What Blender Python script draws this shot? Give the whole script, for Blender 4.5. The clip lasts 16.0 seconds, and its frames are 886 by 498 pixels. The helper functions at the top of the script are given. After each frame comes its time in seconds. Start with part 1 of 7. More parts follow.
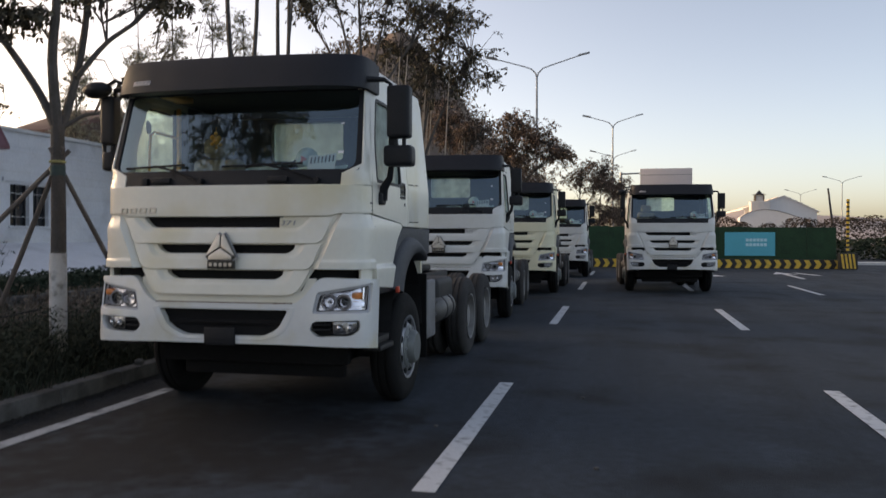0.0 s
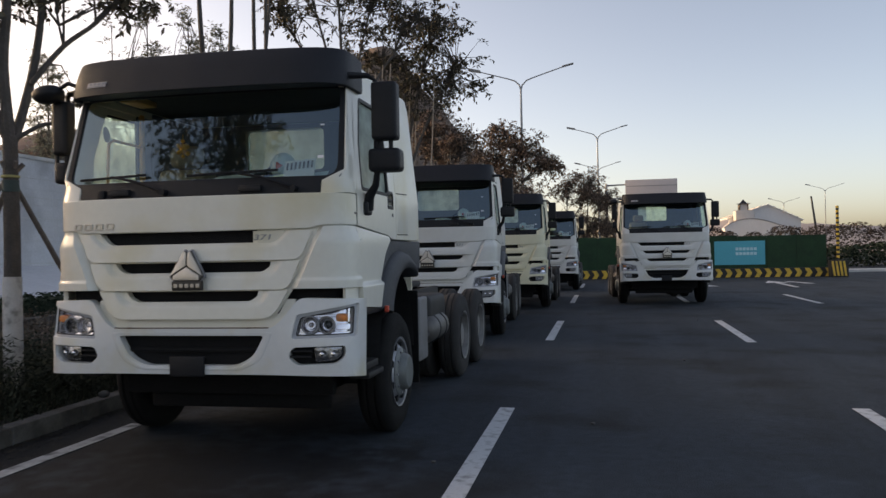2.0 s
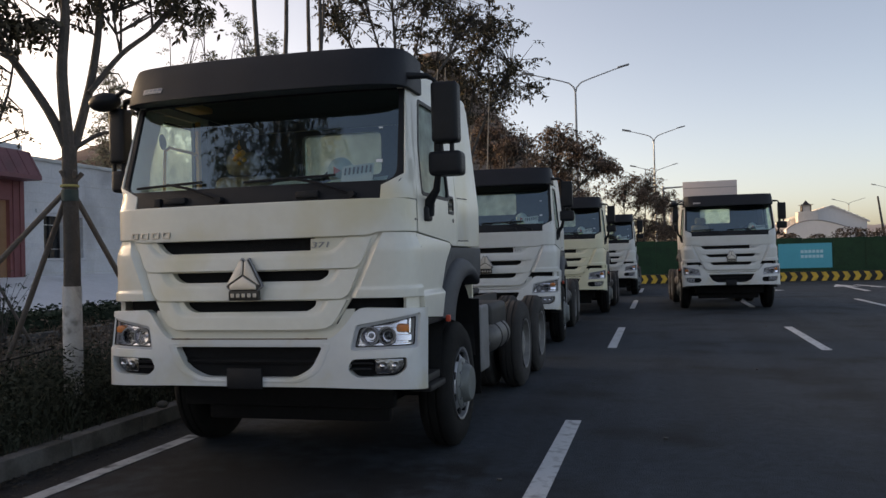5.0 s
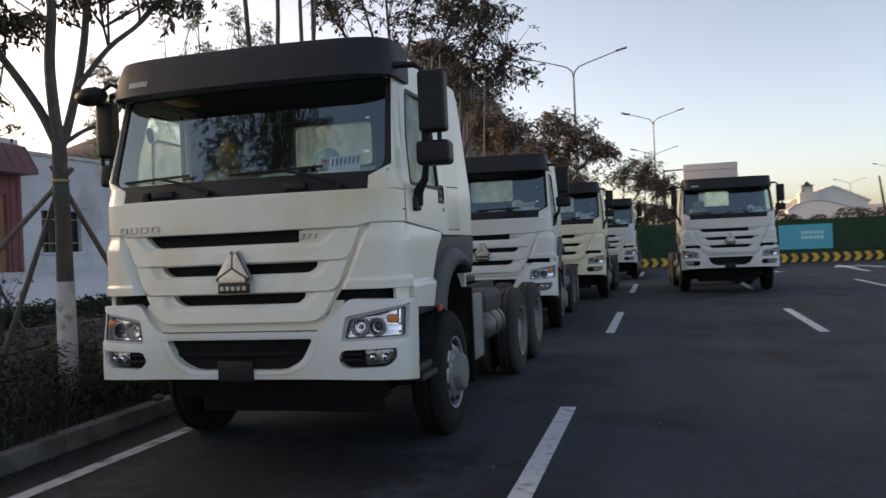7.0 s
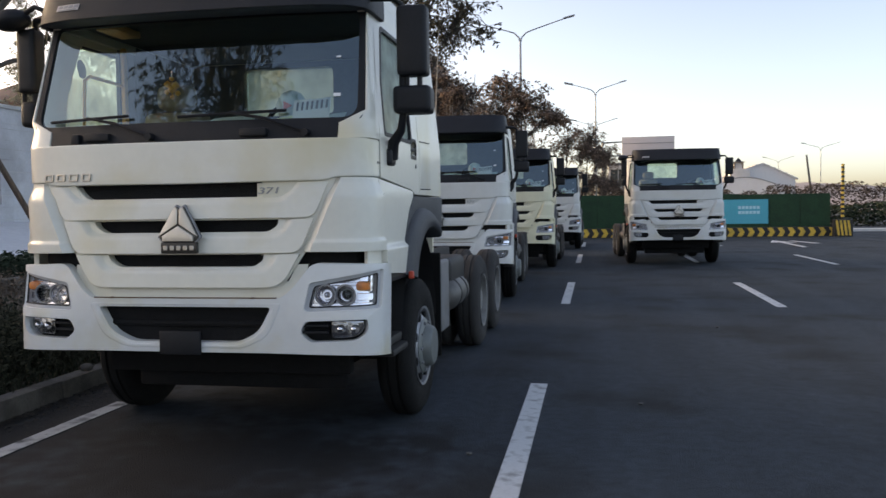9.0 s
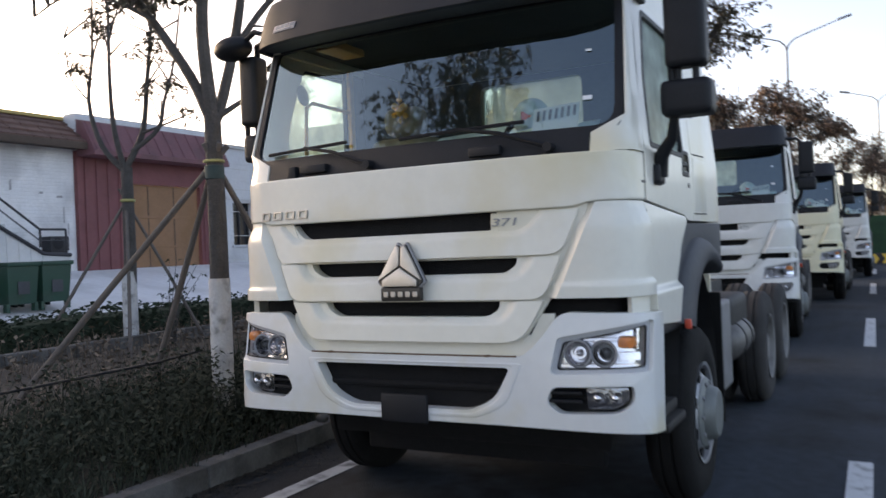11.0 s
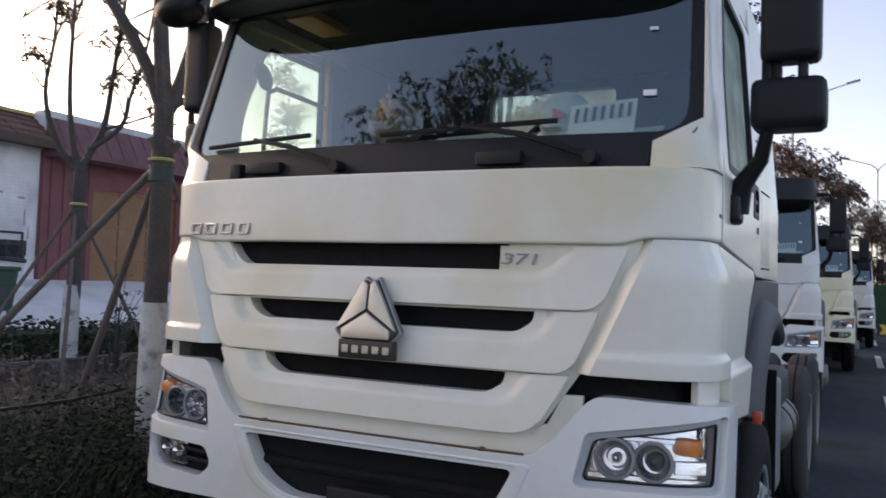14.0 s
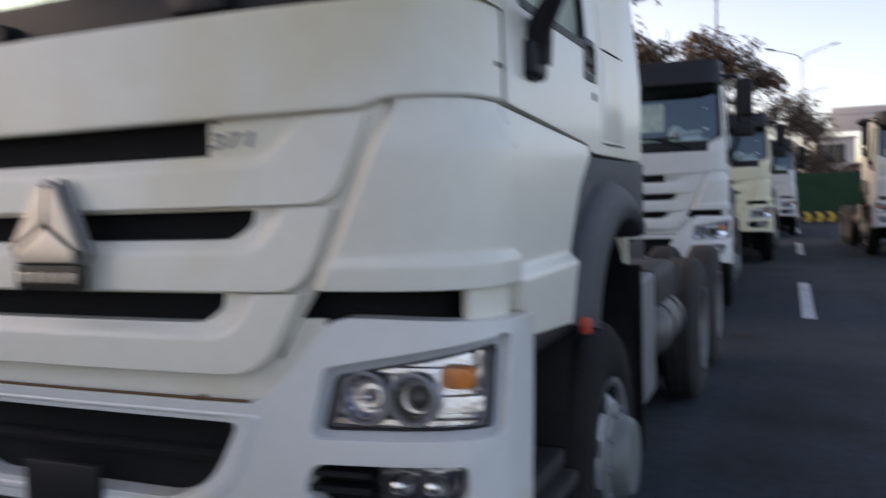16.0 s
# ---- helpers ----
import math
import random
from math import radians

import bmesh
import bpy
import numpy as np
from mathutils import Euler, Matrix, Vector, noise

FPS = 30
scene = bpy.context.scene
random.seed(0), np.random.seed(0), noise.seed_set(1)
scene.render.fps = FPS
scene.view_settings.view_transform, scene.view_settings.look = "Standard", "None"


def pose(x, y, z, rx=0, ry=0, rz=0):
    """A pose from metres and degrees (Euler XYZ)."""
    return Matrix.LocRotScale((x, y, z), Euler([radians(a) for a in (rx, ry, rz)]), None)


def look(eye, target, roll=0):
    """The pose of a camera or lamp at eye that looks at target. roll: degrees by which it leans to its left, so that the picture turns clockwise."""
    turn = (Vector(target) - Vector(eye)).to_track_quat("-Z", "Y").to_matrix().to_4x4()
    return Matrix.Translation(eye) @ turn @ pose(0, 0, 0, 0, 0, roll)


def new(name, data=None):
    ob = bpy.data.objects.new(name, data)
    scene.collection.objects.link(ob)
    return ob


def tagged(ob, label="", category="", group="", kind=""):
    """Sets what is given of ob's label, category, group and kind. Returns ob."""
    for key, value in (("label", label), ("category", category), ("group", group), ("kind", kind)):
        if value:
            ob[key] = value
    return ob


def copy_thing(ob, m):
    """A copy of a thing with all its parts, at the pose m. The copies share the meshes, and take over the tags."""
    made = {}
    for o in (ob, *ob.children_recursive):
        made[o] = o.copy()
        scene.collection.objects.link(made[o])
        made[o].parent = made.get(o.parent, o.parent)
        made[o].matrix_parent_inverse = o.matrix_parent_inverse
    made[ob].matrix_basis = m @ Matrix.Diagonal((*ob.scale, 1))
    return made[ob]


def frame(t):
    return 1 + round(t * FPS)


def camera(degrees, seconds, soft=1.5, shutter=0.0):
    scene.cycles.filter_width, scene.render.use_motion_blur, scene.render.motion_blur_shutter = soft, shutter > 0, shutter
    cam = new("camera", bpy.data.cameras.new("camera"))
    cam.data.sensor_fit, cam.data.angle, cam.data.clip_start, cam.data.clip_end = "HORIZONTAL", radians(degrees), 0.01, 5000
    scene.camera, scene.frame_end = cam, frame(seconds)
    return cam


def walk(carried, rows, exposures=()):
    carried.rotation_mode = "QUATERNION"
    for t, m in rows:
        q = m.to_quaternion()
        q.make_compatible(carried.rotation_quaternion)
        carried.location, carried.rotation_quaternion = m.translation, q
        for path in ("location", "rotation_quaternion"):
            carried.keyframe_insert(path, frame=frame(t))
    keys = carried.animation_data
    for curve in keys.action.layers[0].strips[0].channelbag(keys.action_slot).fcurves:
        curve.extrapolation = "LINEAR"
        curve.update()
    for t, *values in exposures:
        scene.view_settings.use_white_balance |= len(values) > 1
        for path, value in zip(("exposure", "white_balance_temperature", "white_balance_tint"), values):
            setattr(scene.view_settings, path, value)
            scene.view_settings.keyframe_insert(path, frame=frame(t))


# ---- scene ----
cam = camera(56.8, 16.0, soft=1.45, shutter=0.8)
PATH = [
    (0, (3.246, -6.285, 1.583), (2.825, -4.33, 1.556), 0.1),
    (0.5, (3.253, -6.05, 1.577), (2.816, -4.099, 1.607), -1.4),
    (1, (3.208, -5.906, 1.575), (2.758, -3.958, 1.641), -1.7),
    (1.5, (3.043, -5.799, 1.578), (2.623, -3.844, 1.613), -1.1),
    (2, (3.031, -5.586, 1.559), (2.645, -3.624, 1.57), -1.1),
    (2.5, (3.093, -5.371, 1.582), (2.694, -3.412, 1.632), -1.6),
    (3, (3.044, -5.346, 1.59), (2.623, -3.393, 1.678), -1.9),
    (3.5, (2.987, -5.346, 1.585), (2.546, -3.397, 1.68), -1.9),
    (4, (2.947, -5.345, 1.584), (2.48, -3.402, 1.661), -1.3),
    (4.5, (2.906, -5.326, 1.581), (2.4, -3.392, 1.623), -1.0),
    (4.7, (2.9, -5.333, 1.576), (2.385, -3.401, 1.612), -1.4),
    (6.8, (2.951, -5.336, 1.587), (2.448, -3.4, 1.574), -1.9),
    (7, (2.985, -5.293, 1.593), (2.467, -3.361, 1.587), -2.5),
    (7.5, (3.048, -5.232, 1.579), (2.485, -3.313, 1.552), -3.9),
    (8, (2.919, -5.14, 1.557), (2.443, -3.199, 1.479), -2.4),
    (8.2, (2.807, -5.06, 1.564), (2.465, -3.091, 1.478), -1.1),
    (10.3, (2.387, -4.158, 1.561), (1.776, -2.258, 1.438), -0.9),
    (10.5, (2.33, -4.054, 1.56), (1.631, -2.183, 1.447), -1.5),
    (11, (2.204, -3.68, 1.59), (1.267, -1.913, 1.587), -2.4),
    (11.5, (2.068, -3.414, 1.558), (1.125, -1.651, 1.557), -0.8),
    (12, (1.874, -3.125, 1.578), (0.939, -1.357, 1.581), -0.4),
    (12.5, (1.82, -2.815, 1.595), (0.752, -1.124, 1.623), -0.9),
    (13, (1.78, -2.677, 1.582), (0.654, -1.026, 1.677), 0.4),
    (13.5, (1.697, -2.64, 1.6), (0.626, -0.955, 1.712), 1.4),
    (14, (1.633, -2.603, 1.609), (0.722, -0.824, 1.694), 2.0),
    (14.5, (1.682, -2.461, 1.599), (0.784, -0.675, 1.651), 1.4),
    (15, (1.828, -2.202, 1.592), (0.849, -0.458, 1.635), -0.3),
    (15.5, (1.865, -1.997, 1.552), (0.916, -0.237, 1.548), -1.5),
    (16, (1.885, -1.662, 1.535), (1.1, 0.174, 1.416), -1.8),
]
EXPOSURES = [(0.0, 1.68, 10300, 17), (0.6, 1.66, 10300, 17), (1.1, 1.56, 10300, 17), (3.0, 1.56, 10300, 17), (4.5, 1.52, 10300, 17), (7.0, 1.74, 10100, 16), (8.0, 1.88, 10000, 16), (11.0, 2.38, 9500, 18), (12.5, 2.3, 9500, 21), (13.6, 2.19, 9500, 21), (16.0, 2.02, 9500, 21)]
walk(cam, [(t, look(eye, target, roll)) for t, eye, target, roll in PATH], EXPOSURES)

# ---- sky, sun, exposure ----
SUN_ELEV, SUN_TURN = 9.0, -80.0   # a low sun, away to the left behind the houses
world = bpy.data.worlds.new("dusk_sky")
scene.world = world
world.use_nodes = True
wn = world.node_tree
sky = wn.nodes.new("ShaderNodeTexSky")
sky.sky_type = 'NISHITA'
sky.sun_disc = False
sky.sun_elevation = radians(SUN_ELEV)
sky.sun_rotation = radians(SUN_TURN)
sky.altitude = 50
sky.air_density = 0.48
sky.dust_density = 2.3
sky.ozone_density = 1.3
wn.links.new(sky.outputs[0], wn.nodes["Background"].inputs[0])
wn.nodes["Background"].inputs[1].default_value = 0.15

sun_data = bpy.data.lights.new("sun", 'SUN')
sun_data.energy, sun_data.angle, sun_data.color = 0.05, radians(20), (1.0, 0.95, 0.9)
sun = new("sun", sun_data)
toward = Vector((math.sin(radians(SUN_TURN)) * math.cos(radians(SUN_ELEV)), math.cos(radians(SUN_TURN)) * math.cos(radians(SUN_ELEV)), math.sin(radians(SUN_ELEV))))
sun.matrix_basis = look(toward * 50, (0, 0, 0))

# ---- materials ----
def material(name, color, rough=0.6, metal=0.0, vary=0.15, scale=6.0, bump=0.0, bump_scale=60.0, stain=None, stain_amount=0.0,
             stain_scale=2.0, coat=0.0, per_object=0.0, island=0.0, spec=0.5):
    """A surface with a base colour, variation at two scales, stains and fine relief."""
    m = bpy.data.materials.new(name)
    m.use_nodes = True
    nt = m.node_tree
    b = nt.nodes["Principled BSDF"]
    b.inputs["Roughness"].default_value = rough
    b.inputs["Metallic"].default_value = metal
    b.inputs["Coat Weight"].default_value = coat
    b.inputs["Coat Roughness"].default_value = 0.16
    b.inputs["Specular IOR Level"].default_value = spec
    tc = nt.nodes.new("ShaderNodeTexCoord")
    coarse = nt.nodes.new("ShaderNodeTexNoise")
    coarse.inputs["Scale"].default_value, coarse.inputs["Detail"].default_value = scale, 5
    fine = nt.nodes.new("ShaderNodeTexNoise")
    fine.inputs["Scale"].default_value, fine.inputs["Detail"].default_value = scale * 9, 3
    for n in (coarse, fine):
        nt.links.new(tc.outputs["Object"], n.inputs["Vector"])
    add = nt.nodes.new("ShaderNodeMath")
    add.operation = 'ADD'
    nt.links.new(coarse.outputs["Fac"], add.inputs[0])
    nt.links.new(fine.outputs["Fac"], add.inputs[1])
    last = add.outputs[0]
    if per_object or island:
        src = nt.nodes.new("ShaderNodeObjectInfo") if per_object else nt.nodes.new("ShaderNodeNewGeometry")
        mul = nt.nodes.new("ShaderNodeMath")
        mul.operation = 'MULTIPLY_ADD'
        mul.inputs[1].default_value = 2 * (per_object or island)
        nt.links.new(src.outputs["Random" if per_object else "Random Per Island"], mul.inputs[0])
        nt.links.new(last, mul.inputs[2])
        off = nt.nodes.new("ShaderNodeMath")
        off.operation = 'SUBTRACT'
        off.inputs[1].default_value = per_object or island
        nt.links.new(mul.outputs[0], off.inputs[0])
        last = off.outputs[0]
    rng = nt.nodes.new("ShaderNodeMapRange")
    rng.inputs["From Min"].default_value, rng.inputs["From Max"].default_value = 0.55, 1.45
    rng.inputs["To Min"].default_value, rng.inputs["To Max"].default_value = 1 - vary, 1 + vary
    nt.links.new(last, rng.inputs["Value"])
    scl = nt.nodes.new("ShaderNodeVectorMath")
    scl.operation = 'SCALE'
    scl.inputs[0].default_value = color
    nt.links.new(rng.outputs[0], scl.inputs["Scale"])
    out = scl.outputs[0]
    if stain:
        sn = nt.nodes.new("ShaderNodeTexNoise")
        sn.inputs["Scale"].default_value, sn.inputs["Detail"].default_value = stain_scale, 6
        nt.links.new(tc.outputs["Object"], sn.inputs["Vector"])
        sr = nt.nodes.new("ShaderNodeMapRange")
        sr.inputs["From Min"].default_value, sr.inputs["From Max"].default_value = 0.5, 0.68
        sr.inputs["To Max"].default_value = stain_amount
        nt.links.new(sn.outputs["Fac"], sr.inputs["Value"])
        mix = nt.nodes.new("ShaderNodeMix")
        mix.data_type = 'RGBA'
        mix.inputs["B"].default_value = (*stain, 1)
        nt.links.new(sr.outputs[0], mix.inputs["Factor"])
        nt.links.new(out, mix.inputs["A"])
        out = mix.outputs["Result"]
    nt.links.new(out, b.inputs["Base Color"])
    if bump:
        bn = nt.nodes.new("ShaderNodeTexNoise")
        bn.inputs["Scale"].default_value, bn.inputs["Detail"].default_value = bump_scale, 4
        nt.links.new(tc.outputs["Object"], bn.inputs["Vector"])
        bp = nt.nodes.new("ShaderNodeBump")
        bp.inputs["Strength"].default_value, bp.inputs["Distance"].default_value = bump, 0.02
        nt.links.new(bn.outputs["Fac"], bp.inputs["Height"])
        nt.links.new(bp.outputs[0], b.inputs["Normal"])
    return m


def pane_material(name, tint, gloss_ior=1.5, rough=0.02, coating=(1, 1, 1)):
    """Thin glass: see-through with a tint, mirror-like at a slant."""
    m = bpy.data.materials.new(name)
    m.use_nodes = True
    nt = m.node_tree
    nt.nodes.remove(nt.nodes["Principled BSDF"])
    tr, gl = nt.nodes.new("ShaderNodeBsdfTransparent"), nt.nodes.new("ShaderNodeBsdfGlossy")
    tr.inputs[0].default_value = (*tint, 1)
    gl.inputs["Roughness"].default_value = rough
    gl.inputs["Color"].default_value = (*coating, 1)
    fr, mix = nt.nodes.new("ShaderNodeFresnel"), nt.nodes.new("ShaderNodeMixShader")
    fr.inputs[0].default_value = gloss_ior
    nt.links.new(fr.outputs[0], mix.inputs[0])
    nt.links.new(tr.outputs[0], mix.inputs[1])
    nt.links.new(gl.outputs[0], mix.inputs[2])
    nt.links.new(mix.outputs[0], nt.nodes["Material Output"].inputs[0])
    return m


def film_material(name, tint, clear):
    """Glass under a milky protective film: lets light through, scattered."""
    m = bpy.data.materials.new(name)
    m.use_nodes = True
    nt = m.node_tree
    nt.nodes.remove(nt.nodes["Principled BSDF"])
    tr, tl, gl = nt.nodes.new("ShaderNodeBsdfTransparent"), nt.nodes.new("ShaderNodeBsdfTranslucent"), nt.nodes.new("ShaderNodeBsdfGlossy")
    tc, cloud, ramp = nt.nodes.new("ShaderNodeTexCoord"), nt.nodes.new("ShaderNodeTexNoise"), nt.nodes.new("ShaderNodeMapRange")
    cloud.inputs["Scale"].default_value, cloud.inputs["Detail"].default_value = 5.0, 3
    nt.links.new(tc.outputs["Object"], cloud.inputs["Vector"])
    nt.links.new(cloud.outputs["Fac"], ramp.inputs["Value"])
    ramp.inputs["From Min"].default_value, ramp.inputs["From Max"].default_value = 0.3, 0.7
    ramp.inputs["To Min"].default_value, ramp.inputs["To Max"].default_value = clear * 0.5, clear * 1.6
    tr.inputs[0].default_value = tl.inputs[0].default_value = (*tint, 1)
    gl.inputs["Roughness"].default_value = 0.1
    df, milky = nt.nodes.new("ShaderNodeBsdfDiffuse"), nt.nodes.new("ShaderNodeMixShader")
    df.inputs[0].default_value = (*tint, 1)
    milky.inputs[0].default_value = 0.5
    nt.links.new(tl.outputs[0], milky.inputs[1])
    nt.links.new(df.outputs[0], milky.inputs[2])
    a, b = nt.nodes.new("ShaderNodeMixShader"), nt.nodes.new("ShaderNodeMixShader")
    nt.links.new(ramp.outputs[0], a.inputs[0])
    nt.links.new(milky.outputs[0], a.inputs[1])
    nt.links.new(tr.outputs[0], a.inputs[2])
    b.inputs[0].default_value = 0.05
    nt.links.new(a.outputs[0], b.inputs[1])
    nt.links.new(gl.outputs[0], b.inputs[2])
    nt.links.new(b.outputs[0], nt.nodes["Material Output"].inputs[0])
    return m


M_FILM = film_material("film_covered_glass", (0.80, 0.98, 0.88), 0.36)
M_CREAM = material("cream_white_paint", (0.80, 0.765, 0.672), 0.36, vary=0.04, scale=2, stain=(0.70, 0.61, 0.40), stain_amount=0.75, stain_scale=1.3, coat=0.4)
M_WHITE = material("white_paint", (0.715, 0.717, 0.70), 0.36, vary=0.04, scale=2, stain=(0.63, 0.55, 0.36), stain_amount=0.75, stain_scale=1.7, coat=0.35)
M_YELLOW = material("pale_yellow_paint", (0.80, 0.745, 0.54), 0.45, vary=0.04, scale=2, coat=0.1)
M_PLASTIC = material("black_plastic", (0.011, 0.012, 0.015), 0.5, vary=0.25, scale=8, bump=0.15, bump_scale=400, spec=0.3)
M_FACET = material("faceted_chrome", (0.62, 0.61, 0.65), 0.18, metal=1.0, vary=0.08, scale=20, bump=0.22, bump_scale=11)
M_NUMBER = material("raised_number_metal", (0.30, 0.30, 0.31), 0.4, metal=0.5, vary=0.1, scale=20)
M_VISOR = material("dark_visor_plastic", (0.013, 0.014, 0.019), 0.55, vary=0.2, scale=5, bump=0.12, bump_scale=300, spec=0.36)
# the bumper's own paint made greyer, with the recess shade in its colour
M_RECESS = material("shaded_lamp_recess", (0.43, 0.44, 0.46), 0.45, vary=0.06, scale=6)
M_DUALRIM = material("dusty_dark_rim", (0.24, 0.235, 0.23), 0.6, metal=0.2, vary=0.25, scale=9, stain=(0.07, 0.065, 0.06), stain_amount=0.5, stain_scale=6)
M_FENDER = material("grey_fender_plastic", (0.052, 0.056, 0.064), 0.6, vary=0.25, scale=5, bump=0.2, bump_scale=250)
# black of grille and intake mesh, also of shade pieces under the cab
M_MESH = material("mesh_and_shade_black", (0.009, 0.009, 0.010), 0.75, vary=0.4, scale=30, bump=0.6, bump_scale=160, spec=0.25)
M_RUBBER = material("tyre_rubber", (0.008, 0.0079, 0.008), 0.85, vary=0.3, scale=9, stain=(0.018, 0.017, 0.0165), stain_amount=0.4, stain_scale=5, bump=0.3, bump_scale=90, spec=0.25)
M_DUSTYRUBBER = material("dusty_tyre_rubber", (0.030, 0.0285, 0.028), 0.9, vary=0.3, scale=9, stain=(0.055, 0.050, 0.048), stain_amount=0.5, stain_scale=5, bump=0.3, bump_scale=90)
M_RUST = material("rust_spot", (0.13, 0.065, 0.03), 0.9, vary=0.3, scale=40)
M_RIM = material("silver_rim_paint", (0.33, 0.34, 0.36), 0.45, metal=0.6, vary=0.15, scale=9, stain=(0.2, 0.18, 0.16), stain_amount=0.4, stain_scale=7)
M_HUB = material("hub_grey_paint", (0.17, 0.185, 0.18), 0.5, metal=0.2, vary=0.2, scale=12)
M_CHASSIS = material("chassis_dark_paint", (0.012, 0.012, 0.013), 0.6, vary=0.3, scale=7, stain=(0.03, 0.028, 0.027), stain_amount=0.5, stain_scale=4)
M_TANK = material("dusty_aluminium", (0.14, 0.135, 0.13), 0.5, metal=0.5, vary=0.2, scale=6, stain=(0.2, 0.18, 0.16), stain_amount=0.4, stain_scale=5)
M_FLAP = material("dusty_grey_cover", (0.20, 0.20, 0.205), 0.55, vary=0.2, scale=6, stain=(0.12, 0.11, 0.10), stain_amount=0.5, stain_scale=5)
M_CHROME = material("chrome", (0.82, 0.82, 0.84), 0.14, metal=1.0, vary=0.04, scale=10)
M_BADGE = material("brushed_badge_metal", (0.56, 0.51, 0.45), 0.36, metal=0.75, vary=0.08, scale=20, bump=0.1, bump_scale=200)
M_BADGELINE = material("badge_dark_metal", (0.06, 0.055, 0.05), 0.4, metal=0.6, vary=0.1, scale=20)
M_LAMPGREY = material("lamp_housing_grey", (0.27, 0.275, 0.29), 0.45, vary=0.15, scale=20)
M_FOGREF = material("dark_fog_reflector", (0.34, 0.35, 0.37), 0.18, metal=1.0, vary=0.1, scale=20, bump=0.4, bump_scale=18)
M_AMBER = material("amber_lens", (0.80, 0.24, 0.06), 0.3, vary=0.15, scale=30, coat=0.4)
M_RED = material("red_plastic", (0.75, 0.09, 0.05), 0.4, vary=0.1, scale=20)
M_GLASS = pane_material("windscreen_glass", (0.80, 0.95, 0.90), 2.6, coating=(0.68, 0.90, 1.0))
M_LENS = pane_material("clear_lens", (0.98, 0.98, 0.99), 1.3)
M_MIRROR = material("mirror_glass", (0.8, 0.82, 0.84), 0.03, metal=1.0, vary=0.02)
M_CABIN = material("cabin_trim_grey", (0.10, 0.105, 0.11), 0.8, vary=0.2, scale=8, bump=0.2, bump_scale=150)
M_LINER = material("dark_headliner", (0.07, 0.072, 0.078), 0.9, vary=0.15, scale=8)
M_GLINT = material("gold_glint_colour", (1.0, 0.52, 0.11), 0.3, metal=0.1, vary=0.2, scale=14)
M_SEAT = material("tan_seat_cover", (0.32, 0.26, 0.19), 0.6, vary=0.3, scale=10, bump=0.5, bump_scale=25)
M_GOLD = material("gold_trim_and_highlight", (0.85, 0.43, 0.13), 0.4, metal=0.1, vary=0.2, scale=12, bump=0.4, bump_scale=40)
M_PAPER = material("white_card", (0.78, 0.80, 0.82), 0.6, vary=0.05, scale=15)
M_BLUEPAPER = material("pale_blue_sheet", (0.55, 0.70, 0.74), 0.6, vary=0.08, scale=8)
M_GREENPAPER = material("pale_green_sheet", (0.62, 0.72, 0.40), 0.6, vary=0.1, scale=8)
M_INK = material("dark_ink", (0.05, 0.05, 0.06), 0.7, vary=0.1)
M_ASPHALT = material("asphalt", (0.0295, 0.0412, 0.0540), 0.85, vary=0.5, scale=11, bump=0.8, bump_scale=90, stain=(0.0125, 0.0155, 0.0185), stain_amount=0.95, stain_scale=0.75, spec=0.35)
M_PAINTLINE = material("road_line_paint", (0.62, 0.63, 0.64), 0.7, vary=0.12, scale=9, stain=(0.16, 0.16, 0.16), stain_amount=0.7, stain_scale=9, bump=0.3, bump_scale=120)
M_WORNLINE = material("worn_line_paint", (0.40, 0.41, 0.42), 0.75, vary=0.2, scale=9, stain=(0.05, 0.055, 0.06), stain_amount=0.95, stain_scale=5, bump=0.3, bump_scale=120)
M_KERB = material("kerb_concrete", (0.115, 0.112, 0.108), 0.85, vary=0.3, scale=5, stain=(0.04, 0.037, 0.033), stain_amount=0.8, stain_scale=3, bump=0.4, bump_scale=60, per_object=0.12)
M_SOIL = material("dry_soil", (0.065, 0.055, 0.044), 0.95, vary=0.35, scale=3, bump=1.0, bump_scale=18, stain=(0.058, 0.049, 0.038), stain_amount=0.6, stain_scale=1.2)
M_GRASS = material("dark_grass", (0.043, 0.050, 0.037), 0.9, vary=0.25, scale=4, island=0.2, spec=0.1)
M_HEDGE = material("hedge_leaves", (0.032, 0.048, 0.031), 0.85, vary=0.3, scale=4, island=0.3, spec=0.15)
M_LEAF = material("tree_leaves", (0.086, 0.077, 0.057), 0.75, vary=0.6, scale=2, island=0.5, spec=0.15)
M_LEAFRED = material("russet_leaves", (0.17, 0.118, 0.092), 0.75, vary=0.6, scale=2, island=0.5, spec=0.15)
M_LEAFGREY = material("grey_green_leaves", (0.24, 0.24, 0.19), 0.75, vary=0.4, scale=2, island=0.4, spec=0.15)
M_BARK = material("grey_bark", (0.075, 0.068, 0.064), 0.9, vary=0.35, scale=7, bump=0.8, bump_scale=30, stain=(0.05, 0.045, 0.04), stain_amount=0.6, stain_scale=9)
M_WHITEWASH = material("whitewash_on_bark", (0.58, 0.58, 0.58), 0.9, vary=0.15, scale=8, bump=0.7, bump_scale=30, stain=(0.16, 0.15, 0.14), stain_amount=0.7, stain_scale=9)
M_STAKE = material("weathered_stake_wood", (0.135, 0.115, 0.105), 0.9, vary=0.25, scale=9, bump=0.5, bump_scale=50)
M_ROPE = material("yellow_green_rope", (0.36, 0.34, 0.14), 0.8, vary=0.2, scale=40)
M_WRAP = material("dark_green_wrap", (0.03, 0.06, 0.06), 0.7, vary=0.2, scale=20)
